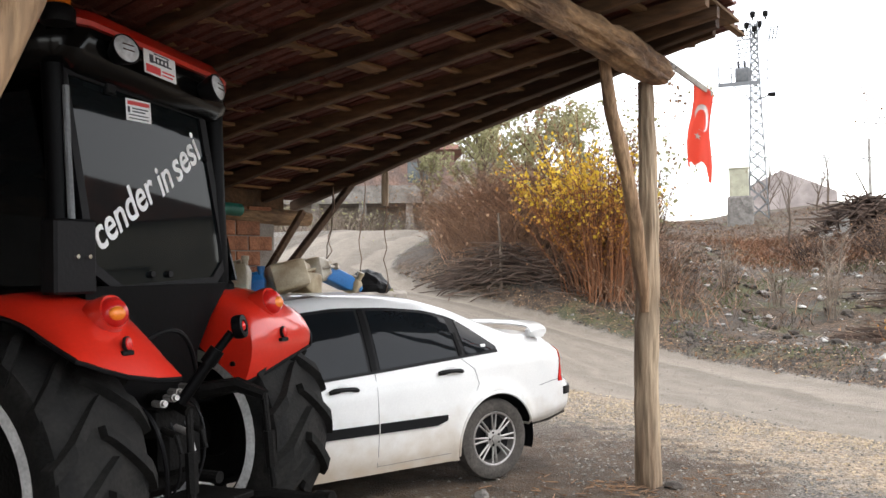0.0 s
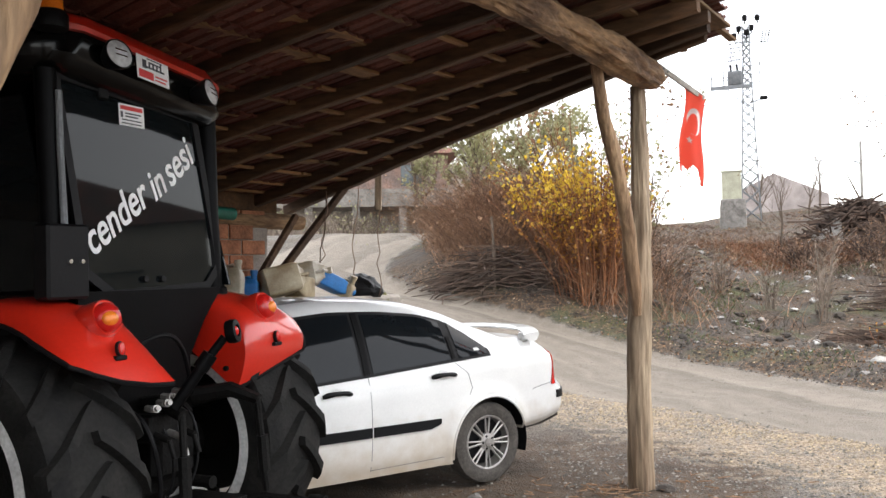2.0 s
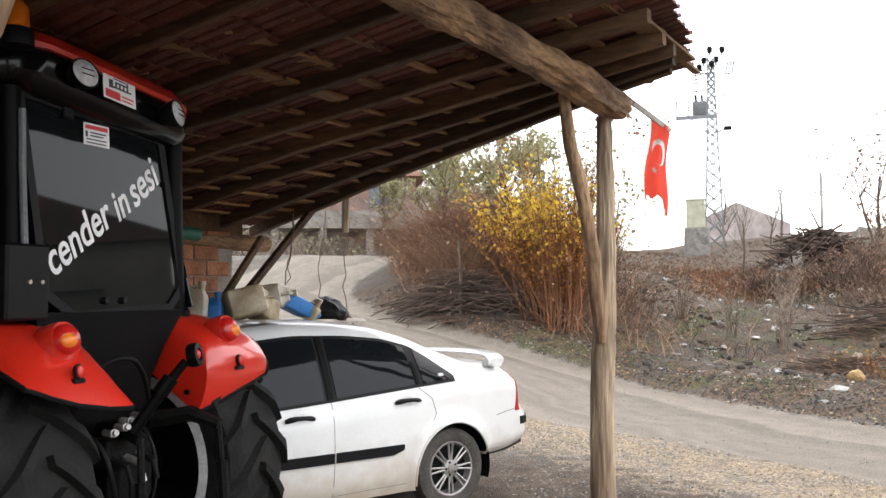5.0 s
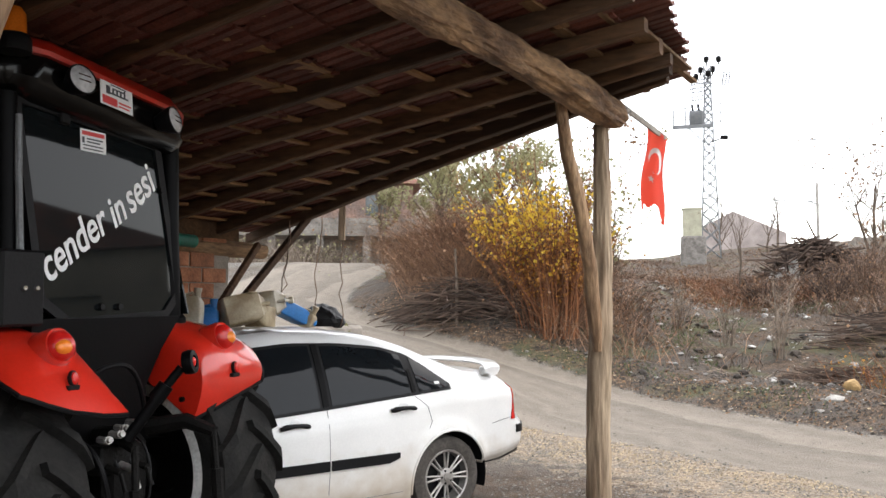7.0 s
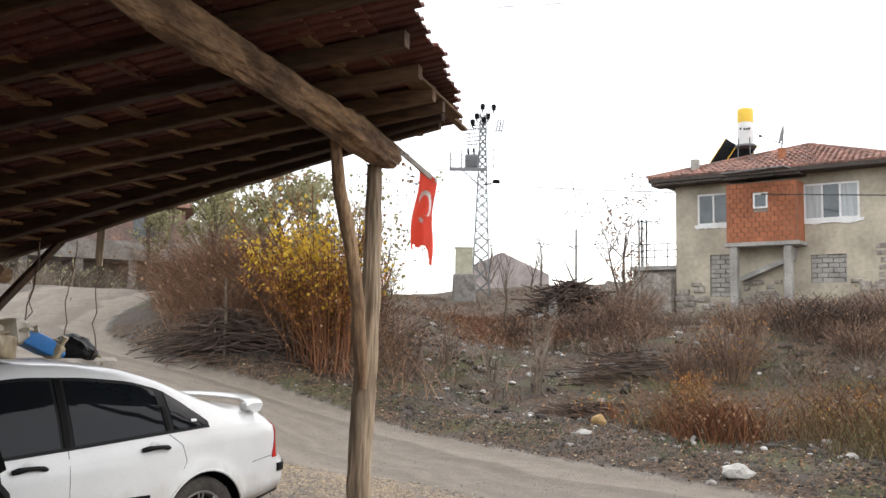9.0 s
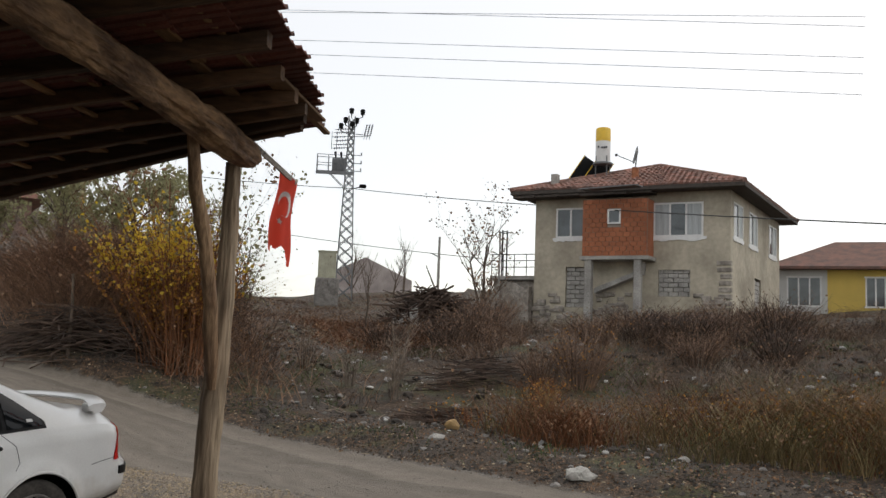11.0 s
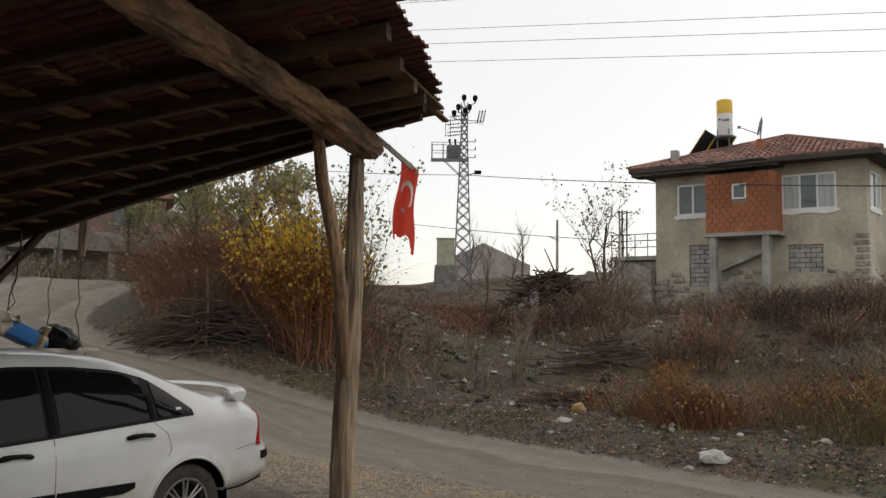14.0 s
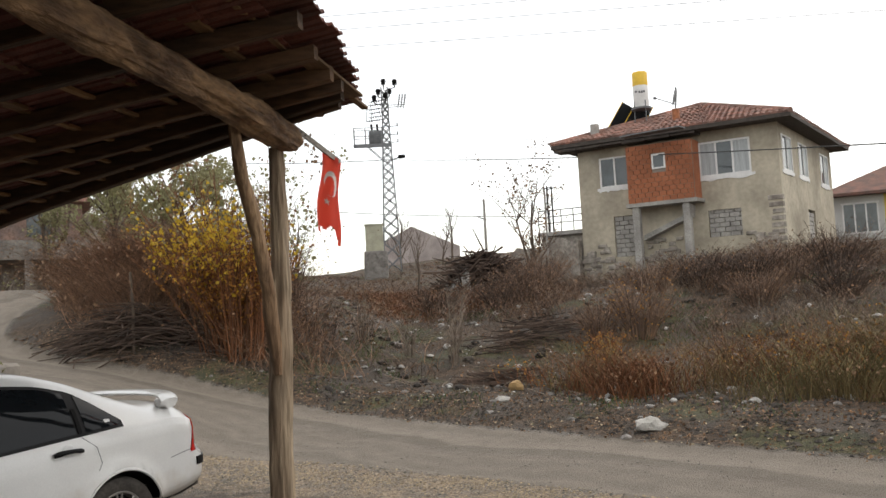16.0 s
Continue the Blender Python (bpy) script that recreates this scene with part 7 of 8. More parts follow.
for k in range(420):
    u, w = rs.gauss(0, 0.5), rs.gauss(0, 0.5)
    x, y = 1.45 + 1.15 * u, 17.85 + 0.5 * w - 0.3 * u
    z = ground_z(x, y) + 0.04 + 0.72 * math.exp(-1.6 * u * u - 1.3 * w * w) * rs.random() ** 0.6
    a = rs.gauss(-0.3, 0.8)
    d = Vector((math.cos(a), math.sin(a), rs.gauss(0, 0.16) - 0.2 * u)) * rs.uniform(0.2, 0.75)
    c = Vector((x, y, z))
    tube(bm, [c - d, c + Vector((0, 0, rs.uniform(-0.03, 0.07))), c + d], [0.015, 0.012, 0.004], seg=4)
single("cut_branches", bm, TWIG_DARK, "heap of cut grey branches beside the road", "branches", kind="stuff")
tangle("hillside_weeds", 20000, (4, 30, 9, 46), 4, lambda x, y: step(1.8, 3.5, beyond(x, y)) * (0.14 + 0.86 * clumpy(x, y, 0.7, 0.0, 0.45, 2)) * step(70, 15, y) * (1 - 0.82 * bare(x, y)), 0.06, 0.42, 1.6, 0.006, TWIG,
       "thin dead weeds on the rubbish-strewn slope", "weeds", 6000, LEAF_BROWN, leaf_size=0.06)
tangle("dark_weeds", 9000, (4, 24, 9, 34), 44, lambda x, y: step(2.2, 4.0, beyond(x, y)) * clumpy(x, y, 0.55, -0.05, 0.35, 29) * (1 - 0.75 * bare(x, y)), 0.10, 0.6, 1.3, 0.006, TWIG_DARK,
       "dark dead weed stems on the slope", "weeds")
tangle("thicket", 8000, (9, 34, 13, 36), 5, lambda x, y: step(6.5, 9.5, beyond(x, y)) * (0.02 + 0.98 * clumpy(x, y, 0.42, 0.12, 0.42, 7)) * low_hill(x, y) * (1 - 0.9 * bare(x, y)), 0.35, 0.95, 1.2, 0.008, TWIG,
       "brown leafless thicket below the house", "thicket", 4000, LEAF_BROWN, leaf_size=0.06)
tangle("grey_thicket", 4500, (8, 34, 12, 36), 15, lambda x, y: step(5.5, 8.5, beyond(x, y)) * clumpy(x, y, 0.45, 0.1, 0.4, 17) * low_hill(x, y) * (1 - 0.9 * bare(x, y)), 0.3, 0.85, 1.3, 0.008, TWIG_GREY,
       "grey leafless thicket on the slope", "thicket")
tangle("dry_reeds", 9000, (6.5, 22, 3, 15), 6, lambda x, y: step(1.9, 2.6, beyond(x, y)) * step(8.0, 4.0, beyond(x, y)) * (0.06 + 0.94 * clumpy(x, y, 0.55, -0.1, 0.3, 4)) * step(13.2, 10.6, y + 0.35 * (x - 8)), 0.4, 1.45, 0.8, 0.0055, DRY_GRASS,
       "tall dry rust-coloured reeds along the verge", "reeds", 2500, LEAF_BROWN)
tangle("rusty_reeds", 5000, (6.5, 22, 3, 17), 46, lambda x, y: step(2.2, 3.2, beyond(x, y)) * step(9.5, 5.0, beyond(x, y)) * clumpy(x, y, 0.5, -0.05, 0.3, 24) * step(14.5, 11.5, y + 0.35 * (x - 8)), 0.4, 1.25, 0.9, 0.006, TWIG_RUST,
       "rust-brown dry stems among the reeds", "reeds", 3000, LEAF_RUSSET, leaf_size=0.05)


def shrub(x, y, h, w, n, material, label, seed, leaf=None, leaf_n=0, leaf_size=0.06):
    """A bush of many stems from one foot, each with side twigs, thinning towards an uneven top."""
    rr = random.Random(seed)
    th = thing("shrub", Matrix.Translation((x, y, ground_z(x, y) - 0.03)), label, "shrub", "shrubs on the slope")
    bm = bmesh.new()
    tips = []
    for k in range(n):
        a, r0 = rr.uniform(0, 6.283), w * 0.35 * math.sqrt(rr.random())
        hh, out = h * rr.uniform(0.45, 1.05), w * rr.uniform(0.1, 0.75)
        p = Vector((r0 * math.cos(a), r0 * math.sin(a), 0))
        pts = [p + Vector((out * f ** 1.4 * math.cos(a) + 0.04 * h * rr.uniform(-1, 1) * f, out * f ** 1.4 * math.sin(a) + 0.04 * h * rr.uniform(-1, 1) * f, hh * (f - 0.1 * f * f))) for f in (0, 0.3, 0.6, 1.0)]
        tube(bm, pts, [0.011, 0.009, 0.006, 0.003], seg=3, caps=False)
        tips += pts[1:]
        for _ in range(6):
            i = rr.randrange(1, 3)
            q = pts[i].lerp(pts[i + 1], rr.random())
            b, ln = rr.uniform(0, 6.283), h * rr.uniform(0.12, 0.32)
            e = q + Vector((ln * 0.8 * math.cos(b), ln * 0.8 * math.sin(b), ln * rr.uniform(0.2, 0.9)))
            tube(bm, [q, (q + e) / 2 + Vector((0, 0, 0.04 * ln)), e], [0.005, 0.004, 0.002], seg=3, caps=False)
            tips.append(e)
    part("stem_clump", bm, material, th)
    if leaf is not None:
        nr = np.random.default_rng(seed)
        T = np.array([t[:] for t in tips])
        ob = leaves_mesh("foliage", T[nr.integers(0, len(T), leaf_n)] + nr.normal(0, 0.05, (leaf_n, 3)), leaf_size, leaf, nr)
        ob.parent = th


shrub(11.6, 15.8, 1.6, 1.0, 100, TWIG, "rust-brown leafless shrub in the middle of the slope", 201, LEAF_RUSSET, 330, 0.045)
shrub(11.0, 16.4, 1.2, 0.8, 60, TWIG, "brown leafless shrub beside the rusty one", 202, LEAF_BROWN, 250, 0.05)
shrub(10.1, 15.0, 0.75, 0.6, 80, TWIG_RUST, "low clump of orange-brown dry stems", 203, LEAF_RUSSET, 500, 0.05)
for k, (sx, sy, sh_, sw) in enumerate(((14.0, 18.4, 0.9, 1.2), (15.0, 17.8, 1.1, 1.3), (16.1, 17.2, 1.0, 1.4), (17.2, 16.9, 1.2, 1.4), (18.3, 16.4, 1.35, 1.5), (16.6, 18.8, 0.9, 1.4), (14.9, 15.6, 0.9, 1.0), (16.2, 14.4, 1.0, 1.1))):
    shrub(sx, sy, sh_, sw, 100, TWIG_DARK if k % 3 else TWIG, "dense dark leafless shrub below the house", 210 + k, LEAF_BROWN, 160, 0.06)
for k, (sx, sy, sh_, sw) in enumerate(((11.6, 22.2, 1.0, 1.2), (12.6, 22.6, 1.2, 1.3), (13.5, 23.6, 1.2, 1.4), (14.6, 25.4, 1.3, 1.5), (15.9, 27.4, 1.5, 1.5), (16.9, 28.8, 1.7, 1.4), (10.5, 24.2, 0.9, 1.2))):
    shrub(sx, sy, sh_, sw, 90, TWIG if k % 2 else TWIG_DARK, "tangled brown shrub on the brow of the slope", 230 + k, LEAF_BROWN, 220, 0.06)
for k, (sx, sy) in enumerate(((7.3, 18.6), (7.9, 17.4), (6.6, 19.8), (8.6, 18.9))):
    shrub(sx, sy, 1.25 + 0.15 * k, 0.35, 16, TWIG_GREY, "few tall pale dry stalks on the bare slope", 250 + k)
tangle("ridge_brush", 6000, (6.5, 15, 23, 36), 63, lambda x, y: step(8.5, 10.5, beyond(x, y)) * (0.25 + 0.75 * clumpy(x, y, 0.5, -0.2, 0.3, 13)), 0.2, 0.65, 1.3, 0.009, TWIG_RUST,
       "low rust-brown brush along the brow of the slope", "brush", 3500, LEAF_BROWN, leaf_size=0.08)
# broken sticks and clods thrown on the bare earth
rb = random.Random(340)
bm = bmesh.new()
for _ in range(420):
    x, y = rb.uniform(4, 12), rb.uniform(10, 26)
    if rb.random() > bare(x, y) or beyond(x, y) < 1.6:
        continue
    a, ln = rb.uniform(0, 6.283), rb.uniform(0.12, 0.55)
    z = ground_z(x, y) + 0.03
    tube(bm, [(x, y, z), (x + ln * math.cos(a), y + ln * math.sin(a), ground_z(x + ln * math.cos(a), y + ln * math.sin(a)) + rb.uniform(0.01, 0.12))], [0.012, 0.005], seg=4)
single("loose_sticks", bm, TWIG_GREY, "pale broken sticks lying on the dug-over earth", "sticks", kind="stuff")
for k in range(26):
    x, y = rb.uniform(4.5, 11.5), rb.uniform(10.5, 25)
    if bare(x, y) < 0.3:
        continue
    bm = bmesh.new()
    w = rb.uniform(0.07, 0.2)
    g = [[bm.verts.new((w * (i - 2) / 2 + 0.02 * rb.uniform(-1, 1), 0.7 * w * (j - 2) / 2 + 0.02 * rb.uniform(-1, 1), 0.05 * rb.random() + 0.05 * (i == 2))) for i in range(5)] for j in range(5)]
    for j in range(4):
        for i in range(4):
            bm.faces.new((g[j][i], g[j][i + 1], g[j + 1][i + 1], g[j + 1][i]))
    bmesh.ops.solidify(bm, geom=bm.faces[:], thickness=0.004)
    single("crumpled_bag", bm, LITTER, "crumpled pale plastic bag on the dug-over earth", "bag", "rubbish on the slope", m=Matrix.Translation((x, y, ground_z(x, y) + 0.01)) @ Euler((0, 0, rb.uniform(0, 6))).to_matrix().to_4x4())
# cut branches dumped on the slope
for k, (hx, hy, hw, hh) in enumerate(((10.0, 17.5, 1.3, 0.45), (8.85, 13.3, 0.7, 0.38), (8.0, 15.3, 0.9, 0.25))):
    bm = bmesh.new()
    rb = random.Random(300 + k)
    for _ in range(90):
        u, w = rb.gauss(0, 0.45), rb.gauss(0, 0.4)
        c = Vector((hx + hw * u, hy + 0.6 * hw * w, ground_z(hx + hw * u, hy + 0.6 * hw * w) + 0.03 + hh * rb.random() * math.exp(-u * u - w * w)))
        a = rb.gauss(-0.6, 0.6)
        d = Vector((math.cos(a), math.sin(a), rb.gauss(0, 0.12))) * rb.uniform(0.15, 0.6) * hw
        tube(bm, [c - d, c + Vector((0, 0, rb.uniform(-0.02, 0.05))), c + d], [0.016, 0.014, 0.005], seg=4)
    single("brushwood_heap", bm, TWIG_DARK, "low heap of dark brushwood dumped on the slope", "brushwood", kind="stuff")
tangle("far_weeds", 13000, (7, 36, 36, 64), 41, lambda x, y: 0.3 + 0.7 * clumpy(x, y, 0.2, -0.1, 0.4, 21), 0.2, 0.7, 1.4, 0.018, TWIG,
       "low brown weeds on the far hilltop", "weeds")
tangle("rust_shrub", 600, (7.0, 9.5, 10.0, 12.6), 16, lambda x, y: math.exp(-((x - 8.1) / 0.6) ** 2 - ((y - 11.3) / 0.6) ** 2), 0.5, 1.1, 0.6, 0.007, TWIG_RUST,
       "small rust-orange shrub at the verge", "shrub", 500, LEAF_BROWN)
tangle("hill_scrub", 7000, (-8, 15, 52, 72), 61, lambda x, y: 0.25 + 0.75 * clumpy(x, y, 0.25, -0.2, 0.3, 33), 0.8, 2.4, 0.9, 0.022, TWIG_GREY,
       "grey scrub covering the hill behind the far house", "scrub", 5000, LEAF_OLIVE, leaf_size=0.20)
tangle("roadside_shrubs", 3500, (-9, 3, 33, 45), 31, lambda x, y: step(0.4, 1.5, max(beyond(x, y), before(x, y))) * (0.1 + 0.9 * clumpy(x, y, 0.3, -0.2, 0.3, 3)), 0.8, 2.0, 0.9, 0.016, TWIG_GREY,
       "grey leafless shrubs along the far road", "shrubs", 1500, LEAF_OLIVE, leaf_size=0.12)
b = scatter(11000, 6, 26, 6, 26, 7, lambda x, y: step(2.4, 4.5, beyond(x, y)) * clumpy(x, y, 0.42, 0.05, 0.4, 11))
stalks("grass", b, [rnd.uniform(0.06, 0.18) for _ in b], 0.9, 0.008, GREEN_GRASS, "patches of short green grass", "grass", 27)
b = scatter(900, -3, 9.5, 5, 19, 8, lambda x, y: step(0.15, 0.9, beyond(x, y)) * step(2.6, 1.2, beyond(x, y)) * clumpy(x, y, 0.8, 0.0, 0.4, 15))
stalks("verge_grass", b, [rnd.uniform(0.05, 0.16) for _ in b], 0.9, 0.006, GREEN_GRASS, "sparse green weeds on the verge", "grass", 28)
# dead leaves on the verge and along the kerb line
bl = scatter(5000, -2, 10, 4, 20, 9, lambda x, y: step(-0.1, 0.15, beyond(x, y)) * step(3.4, 1.0, beyond(x, y)))
lv = leaves_mesh("fallen_leaves", np.array(bl) + np.array((0, 0, 0.03)), 0.042, LEAF_BROWN, np.random.default_rng(5))
tagged(lv, "brown fallen leaves littering the verge", "leaves", kind="stuff")


# ---------- bush with yellow leaves ----------
def build_yellow_bush():
    bush = thing("autumn_bush", Matrix.Translation((3.25, 17.3, ground_z(3.25, 17.3))), "tall multi-stemmed bush with sparse yellow autumn leaves", "bush")
    rr = random.Random(42)
    stems = bmesh.new()
    tips = []
    for k in range(105):
        a = rr.uniform(0, 2 * math.pi)
        r0 = rr.uniform(0, 0.75)
        h = rr.uniform(2.1, 3.9)
        spreadv = rr.uniform(0.15, 1.4) * (1.3 if math.cos(a) < 0 else 0.75)
        p = Vector((r0 * math.cos(a), r0 * math.sin(a) * 0.6, -0.05))
        pts, rads = [], []
        for f in spread(0, 1, 5):
            pts.append(p + Vector((spreadv * f ** 1.6 * math.cos(a) + 0.05 * rr.uniform(-1, 1), spreadv * f ** 1.6 * math.sin(a) * 0.7, h * (f - 0.08 * f * f))))
            rads.append(0.013 * (1 - 0.8 * f) + 0.003)
        tube(stems, pts, rads, seg=4)
        tips += pts[2:]
        for _ in range(9):
            i = rr.randrange(1, 5)
            q = pts[i].lerp(pts[i + 1], rr.random())
            b = rr.uniform(0, 2 * math.pi)
            ln = rr.uniform(0.25, 0.8)
            e = q + Vector((ln * 0.6 * math.cos(b), ln * 0.6 * math.sin(b), ln * 0.75))
            m = (q + e) / 2 + Vector((0, 0, -0.05))
            tube(stems, [q, m, e], [0.007, 0.005, 0.003], seg=3)
            tips += [m, e]
    part("stem_clump", stems, TWIG_RUST, bush, "rust-brown upright stems", smooth=False)
    nr = np.random.default_rng(8)
    T = np.array([t[:] for t in tips])

    def pick(n, weight):
        w = np.array([max(0.0, weight(t)) for t in T])
        return T[nr.choice(len(T), n, p=w / w.sum())] + nr.normal(0, 0.045, (n, 3))

    yel = pick(1600, lambda t: math.exp(-((t[2] - 2.4) / 0.62) ** 2) * (0.25 + math.exp(-((t[0] + 0.75) / 0.95) ** 2)))
    ob = leaves_mesh("foliage", yel, 0.09, LEAF_YELLOW, nr)
    ob.parent = bush
    ob["label"] = "yellow leaves"
    ob = leaves_mesh("foliage", pick(900, lambda t: math.exp(-((t[2] - 3.2) / 0.7) ** 2)), 0.07, LEAF_OLIVE, nr)
    ob.parent = bush
    ob = leaves_mesh("foliage", pick(3600, lambda t: math.exp(-((t[2] - 1.5) / 0.8) ** 2)), 0.06, LEAF_RUSSET, nr)
    ob.parent = bush
    ob["label"] = "russet withered leaves"
    ob = leaves_mesh("foliage", pick(900, lambda t: math.exp(-((t[2] - 2.6) / 1.0) ** 2)), 0.06, LEAF_BROWN, nr)
    ob.parent = bush
    ob["label"] = "brown withered leaves"


build_yellow_bush()


def bare_tree(x, y, h, spreadw, seed, label, leaf=None, leaf_n=0, leaf_size=0.1, thick=0.05, twist=1.0, material=None, z=None):
    """A tapered trunk with limbs forking into twigs; leaves where it still has them."""
    rr = random.Random(seed)
    z = ground_z(x, y) if z is None else z
    tree = thing("tree", Matrix.Translation((x, y, z)), label, "tree")
    trunk, limbs = bmesh.new(), bmesh.new()
    tips = []

    def grow(bm, p, d, ln, r, depth):
        pts, rads = [p], [r]
        q, dd = p.copy(), d.copy()
        for k in range(4):
            dd = (dd + Vector((rr.uniform(-1, 1), rr.uniform(-1, 1), rr.uniform(-0.3, 0.7))) * 0.16 * twist).normalized()
            q = q + dd * ln / 4
            pts.append(q.copy())
            rads.append(r * (1 - 0.14 * (k + 1)))
        tube(bm, pts, rads, seg=6 if depth == 0 else 4 if depth < 3 else 3, caps=depth == 0)
        if depth >= 2:
            tips.extend(pts[2:])
        if depth < 4:
            for _ in range(3 if depth else 8):
                i = rr.randrange(1 if depth else 1, 5)
                a = rr.uniform(0, 2 * math.pi)
                out = Vector((math.cos(a), math.sin(a), rr.uniform(0.3, 1.0))) * spreadw
                grow(limbs, pts[i], (dd * 0.55 + out * 0.6).normalized(), ln * rr.uniform(0.42, 0.66), rads[i] * 0.6, depth + 1)

    grow(trunk, Vector((0, 0, -0.1)), Vector((0, 0, 1)), h * 0.55, thick, 0)
    part("trunk", trunk, material or BARK, tree, smooth=True)
    part("bough_framework", limbs, material or BARK, tree)
    if leaf is not None:
        nr = np.random.default_rng(seed)
        T = np.array([t[:] for t in tips])
        ob = leaves_mesh("crown", T[nr.integers(0, len(T), leaf_n)] + nr.normal(0, 0.07, (leaf_n, 3)), leaf_size, leaf, nr)
        ob.parent = tree
    return tree


bare_tree(12.3, 30.2, 4.0, 0.8, 5, "slim leafless sapling on the slope", thick=0.045)
bare_tree(17.9, 31.4, 6.9, 1.5, 6, "leafless fruit tree with a few brown leaves beside the house", LEAF_BROWN, 500, 0.10, 0.085)
bare_tree(18.7, 33.0, 6.0, 1.5, 7, "leafless fruit tree behind the stone pile", LEAF_BROWN, 200, 0.12, 0.08)
bare_tree(24.0, 62.0, 6.0, 1.0, 8, "bare round-crowned tree on the far hill", thick=0.10)
bare_tree(26.5, 60.0, 4.6, 1.0, 9, "bare small tree on the far hill", thick=0.08)
bare_tree(30.0, 66.0, 5.5, 1.0, 19, "bare tree in the mist on the far hill", thick=0.10)
bare_tree(1.6, 30.0, 6.4, 1.5, 10, "tree with thin olive-green autumn foliage", LEAF_OLIVE, 2400, 0.15, 0.09)
bare_tree(3.6, 31.5, 6.0, 1.5, 12, "tree with thin olive foliage behind the mound", LEAF_OLIVE, 1800, 0.15, 0.09)
bare_tree(-0.4, 33.0, 5.4, 0.9, 13, "half-bare tree at the bend of the road", LEAF_OLIVE, 900, 0.15, 0.09)
bare_tree(5.0, 19.5, 4.2, 0.7, 14, "slim sapling with a few leaves on the mound", LEAF_OLIVE, 260, 0.10, 0.035)
bare_tree(4.2, 18.6, 4.6, 0.6, 15, "slim leafless shoot beside the bush", LEAF_BROWN, 160, 0.09, 0.03)
bare_tree(2.6, 18.8, 4.4, 0.6, 16, "slim shoot with brown leaves beside the bush", LEAF_BROWN, 260, 0.10, 0.03)
bare_tree(4.6, 36.0, 7.0, 1.6, 71, "misty tree with thin olive foliage behind the mound", LEAF_OLIVE, 2600, 0.15, 0.11)
bare_tree(2.4, 37.5, 7.4, 1.6, 72, "tall tree with thin olive foliage beside the far house", LEAF_OLIVE, 3000, 0.15, 0.12)
bare_tree(6.8, 38.0, 6.0, 1.6, 73, "low spreading olive-brown tree on the hill's foot", LEAF_OLIVE, 2200, 0.15, 0.10)
zs = ground_z(1.28, 17.6)
log_thing("stake", [(1.28, 17.6, zs - 0.1), (1.29, 17.6, zs + 0.9), (1.26, 17.6, 2.72)], [0.036, 0.032, 0.026], BARK, "thin bare wooden stake beside the branch heap", "stake", seg=7)


# ---------- debris pile, stones and litter ----------
DARK_STONE = mat("dark_rubble", (0.075, 0.062, 0.052), 0.95, var=0.4, scale=6, bump=0.5, rand=0.5)


def rock(bm, c, r, seed, flat=0.7):
    vs = bmesh.ops.create_icosphere(bm, subdivisions=2, radius=r)["verts"]
    for v in vs:
        n = noise.noise(v.co * (1.3 / r) + Vector((seed, 0, 0)))
        v.co *= 1 + 0.38 * n
        v.co.z *= flat
    bmesh.ops.translate(bm, vec=c, verts=vs)


def one_rock(x, y, r, seed, material, label, flat=0.7, name="rock"):
    bm = bmesh.new()
    rock(bm, Vector((0, 0, 0)), r, seed, flat)
    return single(name, bm, material, label, "rock", m=Matrix.Translation((x, y, ground_z(x, y) + r * flat * 0.45)) @ Euler((0, 0, seed)).to_matrix().to_4x4())


one_rock(6.75, 9.05, 0.19, 1, STONE_PALE, "flat pale rock lying on the verge", 0.5)
one_rock(7.05, 13.1, 0.13, 2, STONE_YELLOW, "yellowish broken block at the foot of the slope", 0.9)
one_rock(6.35, 12.3, 0.13, 3, STONE_PALE, "small pale rock on the verge", 0.5)
one_rock(8.5, 9.1, 0.09, 4, STONE_PALE, "small pale rock beside the reeds", 0.7)
one_rock(9.2, 8.2, 0.08, 5, STONE_PALE, "small pale rock beside the reeds", 0.7)
one_rock(8.05, 11.6, 0.22, 6, STONE, "dark stone at the ditch", 0.6)
one_rock(0.25, 6.2, 0.05, 7, STONE, "grey stone lying beside the rear wheel", 0.7)
one_rock(1.66, 6.36, 0.07, 8, DARK_STONE, "earthy stone packed against the post", 0.45)
rr = random.Random(77)
bm = bmesh.new()
for k in range(330):
    x, y = rr.uniform(3, 24), rr.uniform(8, 34)
    bb = beyond(x, y)
    if not 0.3 < bb < 17:
        continue
    r = rr.uniform(0.02, 0.07) * (1 + 0.05 * bb)
    rock(bm, Vector((x, y, ground_z(x, y) + 0.4 * r)), r, k, rr.uniform(0.3, 0.8))
single("litter", bm, LITTER, "pale scraps of rubbish strewn over the slope", "litter", kind="stuff")
bm = bmesh.new()
for k in range(230):
    x, y = rr.uniform(-2, 9.5), rr.uniform(5, 19)
    bb = beyond(x, y)
    if not (0.1 < bb < 3.5):
        continue
    rock(bm, Vector((x, y, ground_z(x, y))), rr.uniform(0.02, 0.07), k, 0.6)
single("verge_stones", bm, STONE, "grey stones scattered along the verge", "stones", kind="stuff")


